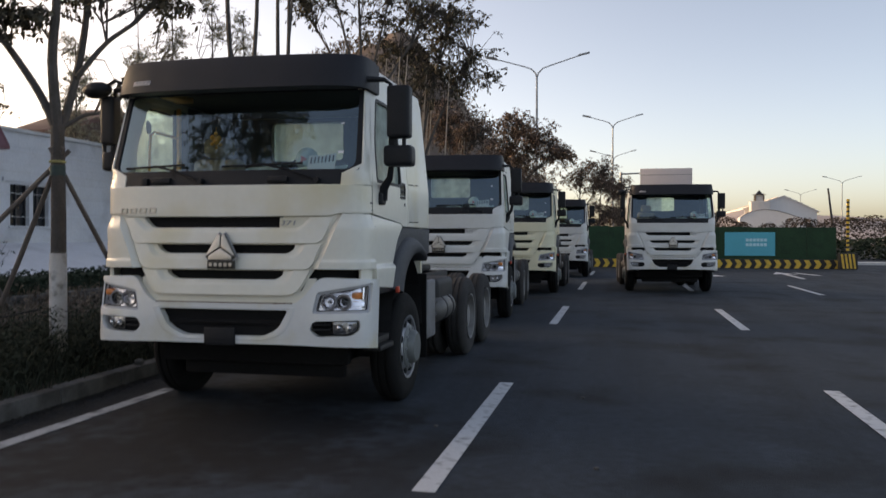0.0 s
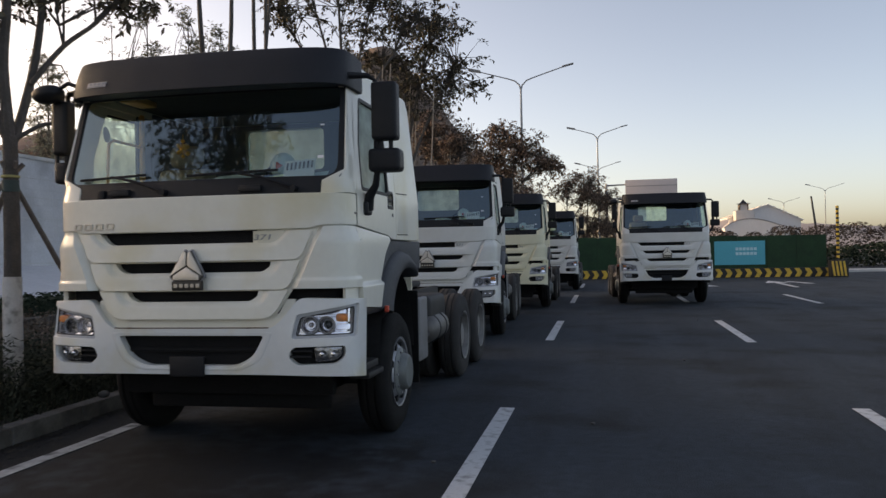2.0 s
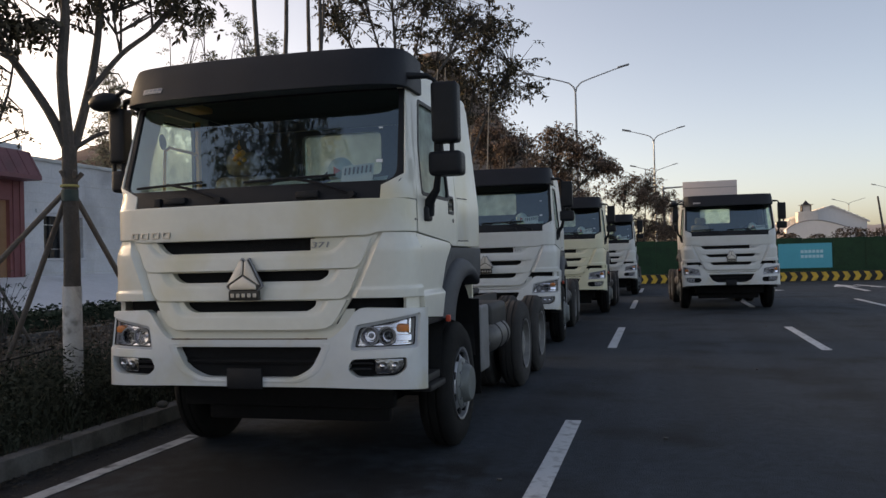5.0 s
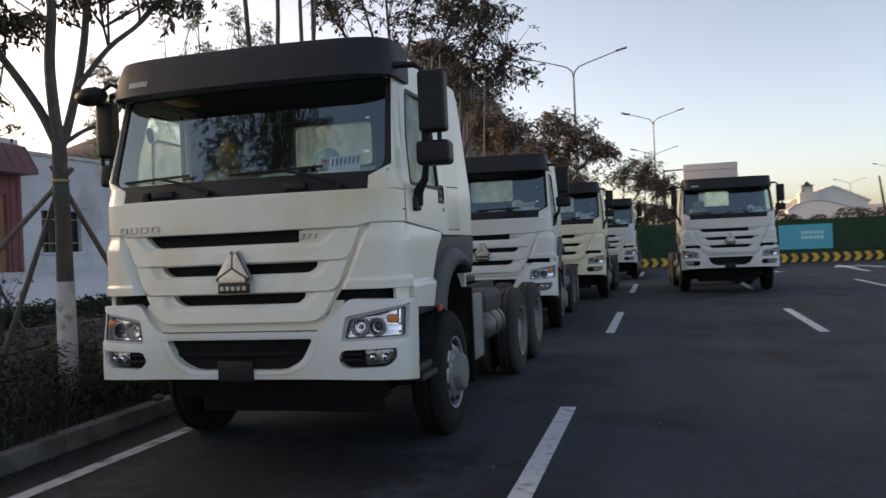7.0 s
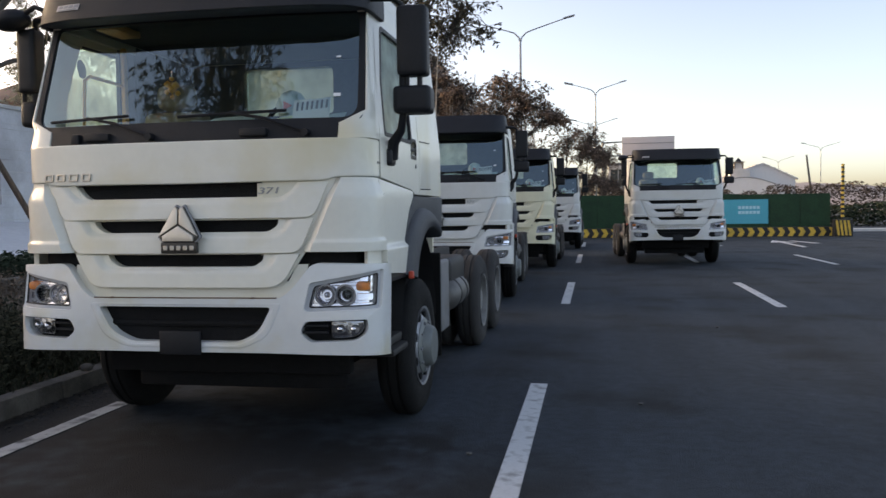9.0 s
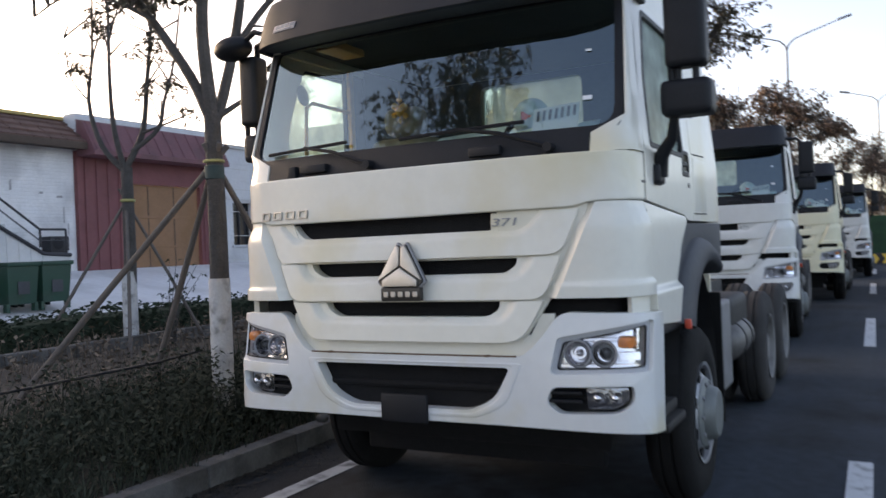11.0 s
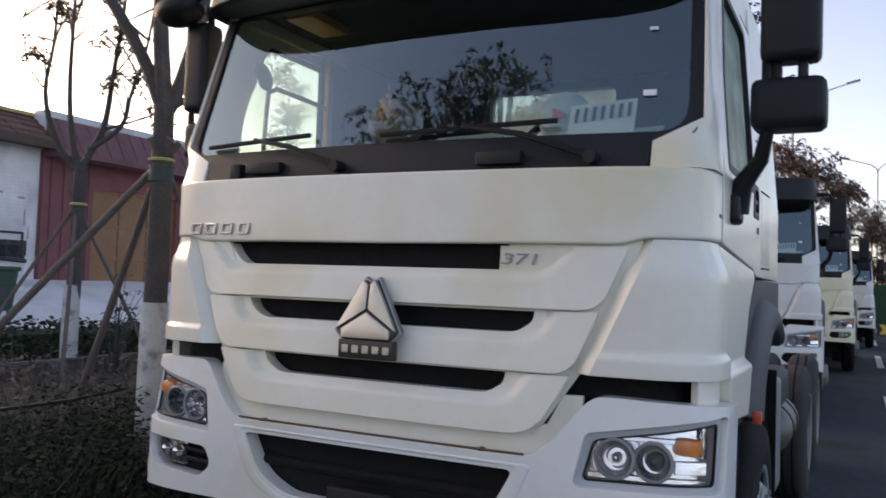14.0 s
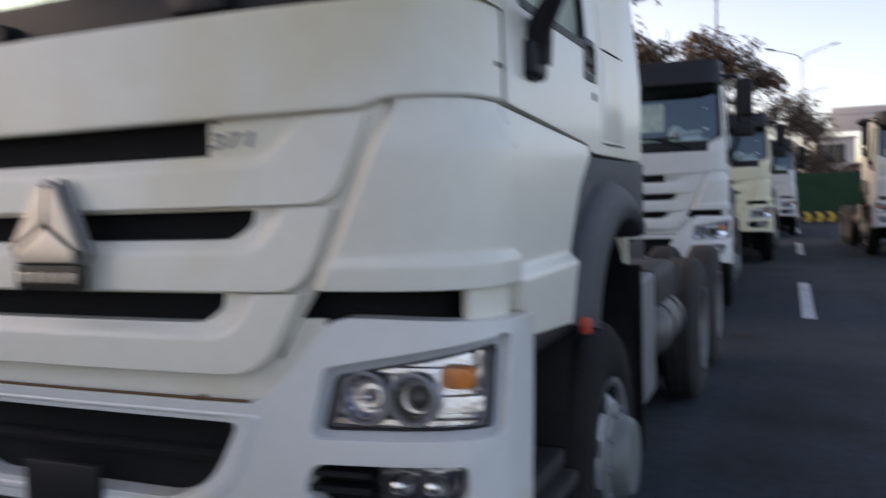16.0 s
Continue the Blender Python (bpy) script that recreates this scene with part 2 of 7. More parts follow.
M_WALL = material("painted_grey_white_wall", (0.62, 0.63, 0.65), 0.9, vary=0.12, scale=1.5, stain=(0.33, 0.33, 0.34), stain_amount=0.5, stain_scale=0.9, bump=0.25, bump_scale=30)
M_BRICKWHITE = material("white_painted_brick", (0.80, 0.79, 0.79), 0.9, vary=0.1, scale=2, stain=(0.36, 0.35, 0.35), stain_amount=0.5, stain_scale=1.1, bump=0.25, bump_scale=40, per_object=0.05)
M_REDWALL = material("dark_red_cladding", (0.21, 0.066, 0.07), 0.6, vary=0.12, scale=3, stain=(0.12, 0.03, 0.03), stain_amount=0.4)
M_REDROOF = material("dark_red_roof_sheet", (0.19, 0.075, 0.085), 0.6, vary=0.2, scale=3, stain=(0.10, 0.05, 0.05), stain_amount=0.5)
M_TILE = material("brown_roof_tiles", (0.14, 0.075, 0.06), 0.85, vary=0.3, scale=3, stain=(0.2, 0.13, 0.09), stain_amount=0.5, stain_scale=2, per_object=0.25)
M_BOARD = material("plywood_board", (0.30, 0.155, 0.085), 0.75, vary=0.15, scale=2.5, stain=(0.24, 0.12, 0.05), stain_amount=0.5, stain_scale=1.5, bump=0.2, bump_scale=60)
M_CONCRETE = material("pale_concrete", (0.58, 0.58, 0.57), 0.9, vary=0.12, scale=1.2, stain=(0.32, 0.31, 0.30), stain_amount=0.5, stain_scale=0.8, bump=0.3, bump_scale=30)
M_FORECOURT = material("pale_paved_forecourt", (0.76, 0.75, 0.76), 0.9, vary=0.1, scale=1.0, stain=(0.48, 0.46, 0.45), stain_amount=0.5, stain_scale=0.7, bump=0.3, bump_scale=30)
M_DARKGLASS = material("dark_window_glass", (0.02, 0.023, 0.027), 0.12, vary=0.2, scale=1)
M_METALDARK = material("dark_steel", (0.05, 0.05, 0.055), 0.5, metal=0.6, vary=0.2, scale=10)
M_BIN = material("green_bin_plastic", (0.012, 0.060, 0.040), 0.5, vary=0.15, scale=5, stain=(0.05, 0.06, 0.05), stain_amount=0.4, stain_scale=3)
M_YELLOWWALL = material("ochre_painted_post", (0.50, 0.36, 0.14), 0.8, vary=0.12, scale=3)
M_SACK = material("pale_blue_plastic_sack", (0.42, 0.48, 0.66), 0.45, vary=0.15, scale=6, bump=0.8, bump_scale=12)
M_FENCE = material("green_turf_fence", (0.010, 0.050, 0.022), 0.85, vary=0.35, scale=1.2, bump=0.5, bump_scale=60, stain=(0.008, 0.030, 0.016), stain_amount=0.5)
M_BANNER = material("cyan_banner", (0.02, 0.42, 0.53), 0.5, vary=0.06, scale=1)
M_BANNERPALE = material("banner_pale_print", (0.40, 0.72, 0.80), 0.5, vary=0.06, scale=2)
M_BARRIERY = material("barrier_yellow_paint", (0.75, 0.47, 0.07), 0.7, vary=0.2, scale=4, stain=(0.2, 0.15, 0.06), stain_amount=0.5, stain_scale=3)
M_BARRIERK = material("barrier_black_paint", (0.025, 0.025, 0.025), 0.7, vary=0.3, scale=4)
M_STEELPOLE = material("galvanised_pole", (0.27, 0.29, 0.31), 0.5, metal=0.4, vary=0.1, scale=3)
M_SIGN = material("sign_back_grey", (0.62, 0.55, 0.54), 0.7, vary=0.06, scale=1)
M_FARWALL = material("far_pale_wall", (0.58, 0.55, 0.53), 0.9, vary=0.1, scale=0.2)
M_FARROOF = material("far_grey_roof", (0.34, 0.325, 0.325), 0.8, vary=0.1, scale=0.2)
# paler than the hill itself: distance haze is put into this colour
M_FARHILL = material("haze_tinted_hillside", (0.44, 0.37, 0.34), 0.95, vary=0.12, scale=0.05)
M_PALESTEM = material("pale_thin_stem", (0.30, 0.26, 0.22), 0.9, vary=0.2, scale=6)
M_FARBRUSH = material("hazy_brush", (0.078, 0.060, 0.049), 0.9, vary=0.4, scale=1, island=0.4, spec=0.1)
M_LITTER = material("dead_leaves", (0.030, 0.025, 0.020), 0.9, vary=0.6, scale=3, island=0.5)
M_DEADSTEM = material("dry_brown_weeds", (0.140, 0.104, 0.078), 0.9, vary=0.5, scale=3, island=0.5)
M_HILL = material("dry_hillside", (0.20, 0.145, 0.115), 0.95, vary=0.35, scale=0.5, bump=1.0, bump_scale=3, stain=(0.06, 0.05, 0.035), stain_amount=0.7, stain_scale=0.35)
M_BRUSH = material("dry_brush", (0.12, 0.09, 0.07), 0.9, vary=0.5, scale=1, island=0.5, spec=0.1)
M_GROUND = material("far_ground", (0.10, 0.09, 0.075), 0.95, vary=0.3, scale=0.3, bump=0.5, bump_scale=5)
M_BROWNWOOD = material("brown_timber", (0.09, 0.06, 0.045), 0.8, vary=0.2, scale=3)
M_GREYWHITE = material("grey_white_paint", (0.69, 0.69, 0.66), 0.4, vary=0.04, scale=2, stain=(0.55, 0.53, 0.45), stain_amount=0.3, stain_scale=1.8, coat=0.3)
# hall walls and roofs, lifted towards the sky for haze in the colour
M_HAZYROOF = material("haze_tinted_hall", (0.74, 0.70, 0.68), 0.85, vary=0.06, scale=0.3)
M_DAMP = material("damp_plaster", (0.36, 0.35, 0.35), 0.95, vary=0.2, scale=6)
# light of the window pane, put into a pale base colour
M_LITWINDOW = material("lit_pane_colour", (0.5, 0.48, 0.42), 0.15, vary=0.1, scale=2)


def coursed(m, wide, high, depth):
    """Adds faint brick courses to a wall material, as relief and a slight change of tone."""
    nt = m.node_tree
    tc, sep, comb = nt.nodes.new("ShaderNodeTexCoord"), nt.nodes.new("ShaderNodeSeparateXYZ"), nt.nodes.new("ShaderNodeCombineXYZ")
    br, bp = nt.nodes.new("ShaderNodeTexBrick"), nt.nodes.new("ShaderNodeBump")
    br.inputs["Scale"].default_value = 1.0
    br.inputs["Brick Width"].default_value, br.inputs["Row Height"].default_value, br.inputs["Mortar Size"].default_value = wide, high, high * 0.09
    nt.links.new(tc.outputs["Object"], sep.inputs[0])
    nt.links.new(sep.outputs["Y"], comb.inputs["X"])
    nt.links.new(sep.outputs["Z"], comb.inputs["Y"])
    nt.links.new(comb.outputs[0], br.inputs["Vector"])
    bp.inputs["Strength"].default_value, bp.inputs["Distance"].default_value, bp.invert = 0.8, depth, True
    nt.links.new(br.outputs["Fac"], bp.inputs["Height"])
    nt.links.new(bp.outputs[0], nt.nodes["Principled BSDF"].inputs["Normal"])


def oil_and_shade_spots(m, spots):
    """Darkens a ground material in ragged spots, as oil drips and as painted shade; a spot is x, y, half width, half
    length.
    """
    nt = m.node_tree
    shader = nt.nodes["Principled BSDF"]
    tc, ragged = nt.nodes.new("ShaderNodeTexCoord"), nt.nodes.new("ShaderNodeTexNoise")
    ragged.inputs["Scale"].default_value, ragged.inputs["Detail"].default_value = 5.0, 5
    nt.links.new(tc.outputs["Object"], ragged.inputs["Vector"])
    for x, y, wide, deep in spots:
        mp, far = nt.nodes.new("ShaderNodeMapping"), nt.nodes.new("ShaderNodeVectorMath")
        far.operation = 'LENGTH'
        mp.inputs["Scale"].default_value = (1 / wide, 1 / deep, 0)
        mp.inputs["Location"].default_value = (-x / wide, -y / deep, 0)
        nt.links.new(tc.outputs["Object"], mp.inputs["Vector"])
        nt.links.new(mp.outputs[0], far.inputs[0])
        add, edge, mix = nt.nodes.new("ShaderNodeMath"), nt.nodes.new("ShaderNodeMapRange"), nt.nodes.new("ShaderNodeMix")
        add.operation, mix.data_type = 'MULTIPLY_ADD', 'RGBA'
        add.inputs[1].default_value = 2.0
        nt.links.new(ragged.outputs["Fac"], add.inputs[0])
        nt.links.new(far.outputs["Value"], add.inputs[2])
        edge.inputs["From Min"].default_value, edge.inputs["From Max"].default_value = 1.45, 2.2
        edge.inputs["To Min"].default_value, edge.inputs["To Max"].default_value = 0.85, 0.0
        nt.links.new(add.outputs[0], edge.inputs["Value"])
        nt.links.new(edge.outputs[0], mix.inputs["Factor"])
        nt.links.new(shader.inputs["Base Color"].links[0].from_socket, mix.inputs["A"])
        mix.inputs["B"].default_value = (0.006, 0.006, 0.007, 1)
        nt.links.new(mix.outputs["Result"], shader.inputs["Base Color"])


def traffic_wear(m, amount):
    """Paler and darker streaks along the lanes, polished in by traffic."""
    nt = m.node_tree
    shader = nt.nodes["Principled BSDF"]
    tc, mp, ns = nt.nodes.new("ShaderNodeTexCoord"), nt.nodes.new("ShaderNodeMapping"), nt.nodes.new("ShaderNodeTexNoise")
    mp.inputs["Scale"].default_value = (1.3, 0.06, 1)
    ns.inputs["Scale"].default_value, ns.inputs["Detail"].default_value = 1.0, 4
    nt.links.new(tc.outputs["Object"], mp.inputs["Vector"])
    nt.links.new(mp.outputs[0], ns.inputs["Vector"])
    rng_n, scl = nt.nodes.new("ShaderNodeMapRange"), nt.nodes.new("ShaderNodeVectorMath")
    rng_n.inputs["From Min"].default_value, rng_n.inputs["From Max"].default_value = 0.3, 0.7
    rng_n.inputs["To Min"].default_value, rng_n.inputs["To Max"].default_value = 1 - amount, 1 + amount
    scl.operation = 'SCALE'
    nt.links.new(ns.outputs["Fac"], rng_n.inputs["Value"])
    nt.links.new(shader.inputs["Base Color"].links[0].from_socket, scl.inputs[0])
    nt.links.new(rng_n.outputs[0], scl.inputs["Scale"])
    nt.links.new(scl.outputs[0], shader.inputs["Base Color"])


traffic_wear(M_ASPHALT, 0.28)
# oil and gutter dirt, plus wide spots painting shade round the nearest truck
oil_and_shade_spots(M_ASPHALT, ((1.0, 0.26, 0.36, 0.42), (1.42, 0.62, 0.22, 0.26), (-1.55, 1.0, 0.5, 9.0), (0.1, 1.9, 0.8, 0.9), (0.2, 4.2, 0.7, 1.2), (0.1, 0.1, 1.6, 1.0), (-0.3, -1.1, 1.0, 0.9), (0.9, -0.9, 0.9, 0.6), (-0.9, -2.2, 0.5, 0.9), (0.5, -2.8, 0.45, 0.4), (-0.1, 12.5, 0.7, 1.2)))
coursed(M_BRICKWHITE, 0.24, 0.075, 0.012)
coursed(M_WALL, 0.9, 0.45, 0.01)

# ---- building helpers ----
def mesh_of(name, bm, mat, smooth=40):
    me = bpy.data.meshes.new(name)
    if any(len(e.link_faces) == 1 for e in bm.edges) is False:
        bmesh.ops.recalc_face_normals(bm, faces=bm.faces)
    bm.to_mesh(me)
    bm.free()
    if smooth:
        me.shade_smooth()
        me.set_sharp_from_angle(angle=radians(smooth))
    for m in (mat if isinstance(mat, (list, tuple)) else [mat]):
        me.materials.append(m)
    return me


def part(name, bm, mat, parent=None, label="", smooth=40):
    """Links a bmesh as one mesh object under a thing or part."""
    ob = new(name, bm if isinstance(bm, bpy.types.Mesh) else mesh_of(name, bm, mat, smooth))
    ob.parent = parent
    if label:
        ob["label"] = label
    return ob


def panel(name, bm, mat, parent, label="", smooth=40):
    """A painted body panel whose flat faces keep their own shading beside rounded edges."""
    ob = part(name, bm, mat, parent, label, smooth)
    md = ob.modifiers.new("weighted_normal", 'WEIGHTED_NORMAL')
    md.keep_sharp = True
    return ob


def thing(name, m, label, category, group="", kind=""):
    ob = new(name)
    ob.matrix_basis = m
    return tagged(ob, label, category, group, kind)


def solo(name, bm, mat, label, category, group="", kind="", smooth=40):
    return tagged(part(name, bm, mat, None, "", smooth), label, category, group, kind)


def box(bm, x0, x1, y0, y1, z0, z1, bevel=0.0, seg=2):
    r = bmesh.ops.create_cube(bm, size=1.0)
    vs = r["verts"]
    for v in vs:
        v.co = Vector(((x0 + x1) / 2 + v.co.x * (x1 - x0), (y0 + y1) / 2 + v.co.y * (y1 - y0), (z0 + z1) / 2 + v.co.z * (z1 - z0)))
    if bevel:
        es = list({e for v in vs for e in v.link_edges})
        bmesh.ops.bevel(bm, geom=es, offset=bevel, segments=seg, profile=0.6, affect='EDGES')
    return bm


def boxed(*a, **k):
    return box(bmesh.new(), *a, **k)


def tube(bm, pts, radii, seg=8, cap=True):
    """A round tube along points, with a radius at each."""
    pts = [Vector(p) for p in pts]
    if not isinstance(radii, (list, tuple)):
        radii = [radii] * len(pts)
    rings, side = [], None
    for i, p in enumerate(pts):
        d = (pts[min(i + 1, len(pts) - 1)] - pts[max(i - 1, 0)])
        d = d.normalized() if d.length > 1e-6 else Vector((0, 0, 1))
        if side is None:
            side = d.orthogonal().normalized()
        side = (side - d * side.dot(d)).normalized()
        up = d.cross(side)
        rings.append([bm.verts.new(p + radii[i] * (math.cos(a) * side + math.sin(a) * up)) for a in (2 * math.pi * k / seg for k in range(seg))])
    for a, b in zip(rings, rings[1:]):
        for k in range(seg):
            bm.faces.new((a[k], a[(k + 1) % seg], b[(k + 1) % seg], b[k]))
    if cap:
        bm.faces.new(rings[0][::-1])
        bm.faces.new(rings[-1])
    return bm


def lathe(bm, profile, axis, origin, seg=32, ends=(True, True)):
    """A turned shape: profile of (radius, along), turned round the x, y or z axis through origin; ends: which are closed."""
    o = Vector(origin)
    rings = []
    for r, h in profile:
        ring = []
        for k in range(seg):
            a = 2 * math.pi * k / seg
            c, s = r * math.cos(a), r * math.sin(a)
            ring.append(bm.verts.new(o + Vector({"x": (h, c, s), "y": (c, h, s), "z": (c, s, h)}[axis])))
        rings.append(ring)
    for a, b in zip(rings, rings[1:]):
        for k in range(seg):
            bm.faces.new((a[k], a[(k + 1) % seg], b[(k + 1) % seg], b[k]))
    if ends[0]:
        bm.faces.new(rings[0])
    if ends[1]:
        bm.faces.new(rings[-1])
    return bm


def rounded(pts, r=0.03, n=4):
    """The outline with its corners rounded off; a point may carry its own radius."""
    out = []
    k = len(pts)
    for i, p in enumerate(pts):
        ri = p[2] if len(p) > 2 else r
        c, a, b = (Vector(q[:2]) for q in (p, pts[i - 1], pts[(i + 1) % k]))
        da, db = a - c, b - c
        d = min(ri, da.length * 0.45, db.length * 0.45)
        if d < 1e-4:
            out.append(tuple(c))
            continue
        s, e = c + da.normalized() * d, c + db.normalized() * d
        for j in range(n + 1):
            t = j / n
            q = (1 - t) ** 2 * s + 2 * t * (1 - t) * c + t * t * e
            out.append(tuple(q))
    return out


def plate(outer, holes, depth, place, ucuts=(), vcuts=(), bevel=0.006, seg=2):
    """A sheet with an outline and holes in (u, v), as thick as depth, cut along lines, and laid into space by place(u, v, d)."""
    bm = bmesh.new()
    edges = []
    for loop in [outer, *holes]:
        vs = [bm.verts.new((u, v, 0)) for u, v in loop]
        edges += [bm.edges.new((vs[i], vs[(i + 1) % len(vs)])) for i in range(len(vs))]
    bmesh.ops.triangle_fill(bm, use_beauty=True, use_dissolve=False, edges=edges)
    bmesh.ops.dissolve_limit(bm, angle_limit=0.01, verts=bm.verts, edges=bm.edges)
    front = list(bm.faces)
    rim = [e for e in bm.edges if len(e.link_faces) == 1]
    ext = bmesh.ops.extrude_face_region(bm, geom=front)
    moved = [g for g in ext["geom"] if isinstance(g, bmesh.types.BMVert)]
    for v in moved:
        v.co.z = 1.0
    if bevel:
        es = [e for e in bm.edges if len(e.link_faces) == 2 and abs(e.verts[0].co.z) < 1e-6 and abs(e.verts[1].co.z) < 1e-6
              and any(abs(f.normal.z) < 0.5 for f in e.link_faces)]
        bm.normal_update()
        es = [e for e in es if e.is_valid and abs(e.link_faces[0].normal.dot(e.link_faces[1].normal)) < 0.5]
        for v in bm.verts:
            v.co.z *= depth
        bmesh.ops.bevel(bm, geom=es, offset=bevel, segments=seg, profile=0.6, affect='EDGES', clamp_overlap=True)
    else:
        for v in bm.verts:
            v.co.z *= depth
    bmesh.ops.triangulate(bm, faces=[f for f in bm.faces if len(f.verts) > 4])
    for axis, cuts in ((0, ucuts), (1, vcuts)):
        for c in cuts:
            co = [0, 0, 0]
            co[axis] = c
            no = [0, 0, 0]
            no[axis] = 1
            bmesh.ops.bisect_plane(bm, geom=bm.verts[:] + bm.edges[:] + bm.faces[:], dist=1e-5, plane_co=co, plane_no=no)
    if ucuts and not holes:
        # one face to each grid cell, so that the bent sheet shades evenly
        bm.normal_update()
        ul, vl = {round(c, 4) for c in ucuts}, {round(c, 4) for c in vcuts}
        spare = []
        for e in bm.edges:
            if len(e.link_faces) != 2 or any(abs(f.normal.z) < 0.999 for f in e.link_faces):
                continue
            a, b = (v.co for v in e.verts)
            if (abs(a.x - b.x) < 1e-5 and round(a.x, 4) in ul) or (abs(a.y - b.y) < 1e-5 and round(a.y, 4) in vl):
                continue
            spare.append(e)
        bmesh.ops.dissolve_edges(bm, edges=spare, use_verts=False)
    for v in bm.verts:
        v.co = Vector(place(v.co.x, v.co.y, v.co.z))
    return bm


def bend(profile):
    """place() for plate(): wraps (s, z) round a curve in plan that is alike on both sides. Depth goes inwards."""
    pts = [Vector(p) for p in profile]
    cum = [0.0]
    for a, b in zip(pts, pts[1:]):
        cum.append(cum[-1] + (b - a).length)

    def where(s):
        s = min(max(s, 0), cum[-1] - 1e-6)
        i = max(k for k in range(len(cum) - 1) if cum[k] <= s)
        t = (s - cum[i]) / (cum[i + 1] - cum[i])

        def nrm(k):
            d = (pts[min(k + 1, len(pts) - 1)] - pts[max(k - 1, 0)]).normalized()
            return Vector((-d.y, d.x))
        n = (nrm(i) * (1 - t) + nrm(i + 1) * t).normalized() if i else (Vector((0, 1)) * (1 - t) + nrm(1) * t).normalized()
        return pts[i].lerp(pts[i + 1], t), n

    def place(u, v, d):
        p, n = where(abs(u))
        q = p + n * d
        return (q.x if u >= 0 else -q.x, q.y, v)
    place.cum = cum
    return place


def steps(a, b, d):
    n = max(1, round(abs(b - a) / d))
    return [a + (b - a) * k / n for k in range(n + 1)]


def text_mesh(name, body, size, m, mat, parent=None, depth=0.003):
    """Raised letters in the built-in font, as a mesh."""
    cu = bpy.data.curves.new(name, 'FONT')
    cu.body, cu.size, cu.extrude, cu.align_x, cu.align_y = body, size, depth, 'CENTER', 'CENTER'
    ob = new(name, cu)
    dg = bpy.context.evaluated_depsgraph_get()
    me = bpy.data.meshes.new_from_object(ob.evaluated_get(dg))
    bpy.data.objects.remove(ob)
    me.materials.clear()
    me.materials.append(mat)
    me.transform(m)
    out = new(name, me)
    out.parent = parent
    return out


def glass_sheet(outer, place, ucuts=(), vcuts=()):
    """A single sheet of glass that faces the road side."""
    bm = bmesh.new()
    vs = [bm.verts.new((u, v, 0)) for u, v in outer]
    bm.faces.new(vs)
    bmesh.ops.triangulate(bm, faces=bm.faces[:])
    for axis, cuts in ((0, ucuts), (1, vcuts)):
        for c in cuts:
            co, no = [0, 0, 0], [0, 0, 0]
            co[axis], no[axis] = c, 1
            bmesh.ops.bisect_plane(bm, geom=bm.verts[:] + bm.edges[:] + bm.faces[:], dist=1e-5, plane_co=co, plane_no=no)
    for v in bm.verts:
        v.co = Vector(place(v.co.x, v.co.y, 0.0))
    bm.normal_update()
    turned = [f for f in bm.faces if f.normal.dot(Vector((0.5, -1, 0))) < 0]
    bmesh.ops.reverse_faces(bm, faces=turned)
    return bm

# ---- trucks ----
HOOD = bend([(0, 0.03), (0.3, 0.033), (0.6, 0.043), (0.85, 0.065), (1.0, 0.092), (1.10, 0.13), (1.165, 0.185), (1.192, 0.26), (1.20, 0.36), (1.20, 2.5)])
BUMP_PLAN = bend([(0, 0.012), (0.6, 0.018), (0.85, 0.03), (1.05, 0.052), (1.16, 0.082), (1.225, 0.125), (1.252, 0.18), (1.26, 0.28), (1.26, 2.0)])


def BUMP(u, v, d):
    """The bumper sweeps back towards its top at the ends."""
    x, y, z = BUMP_PLAN(u, v, d)
    return (x, y + 0.16 * max(0.0, v - 0.92) * min(1.0, max(0.0, (abs(x) - 0.55) / 0.4)), z)
VISOR = bend([(0, 0.10), (0.5, 0.112), (0.8, 0.137), (0.98, 0.175), (1.09, 0.23), (1.145, 0.31), (1.16, 0.40), (1.16, 1.0)])
CUTS = steps(-1.5, 1.5, 0.06)
FINE = steps(-1.44, -0.72, 0.03) + steps(-0.66, 0.66, 0.06) + steps(0.72, 1.44, 0.03)


def soft_step(a, b, x):
    t = min(max((x - a) / (b - a), 0.0), 1.0)
    return t * t * (3 - 2 * t)


def soft_min(a, b, k=0.05):
    h = min(max(0.5 + 0.5 * (b - a) / k, 0.0), 1.0)
    return b + (a - b) * h - k * h * (1 - h)


def mirrored(pts):
    return [(-p[0], *p[1:]) for p in pts][::-1]


def screen_y(x, z):
    return 0.100 + (z - 2.03) * 0.30 + 0.062 * (x / 1.05) ** 2


def side_x(z):
    return 1.197 - max(0.0, z - 2.06) * 0.085


def shifted(place, off):
    return lambda u, v, d: place(u, v, d + off)


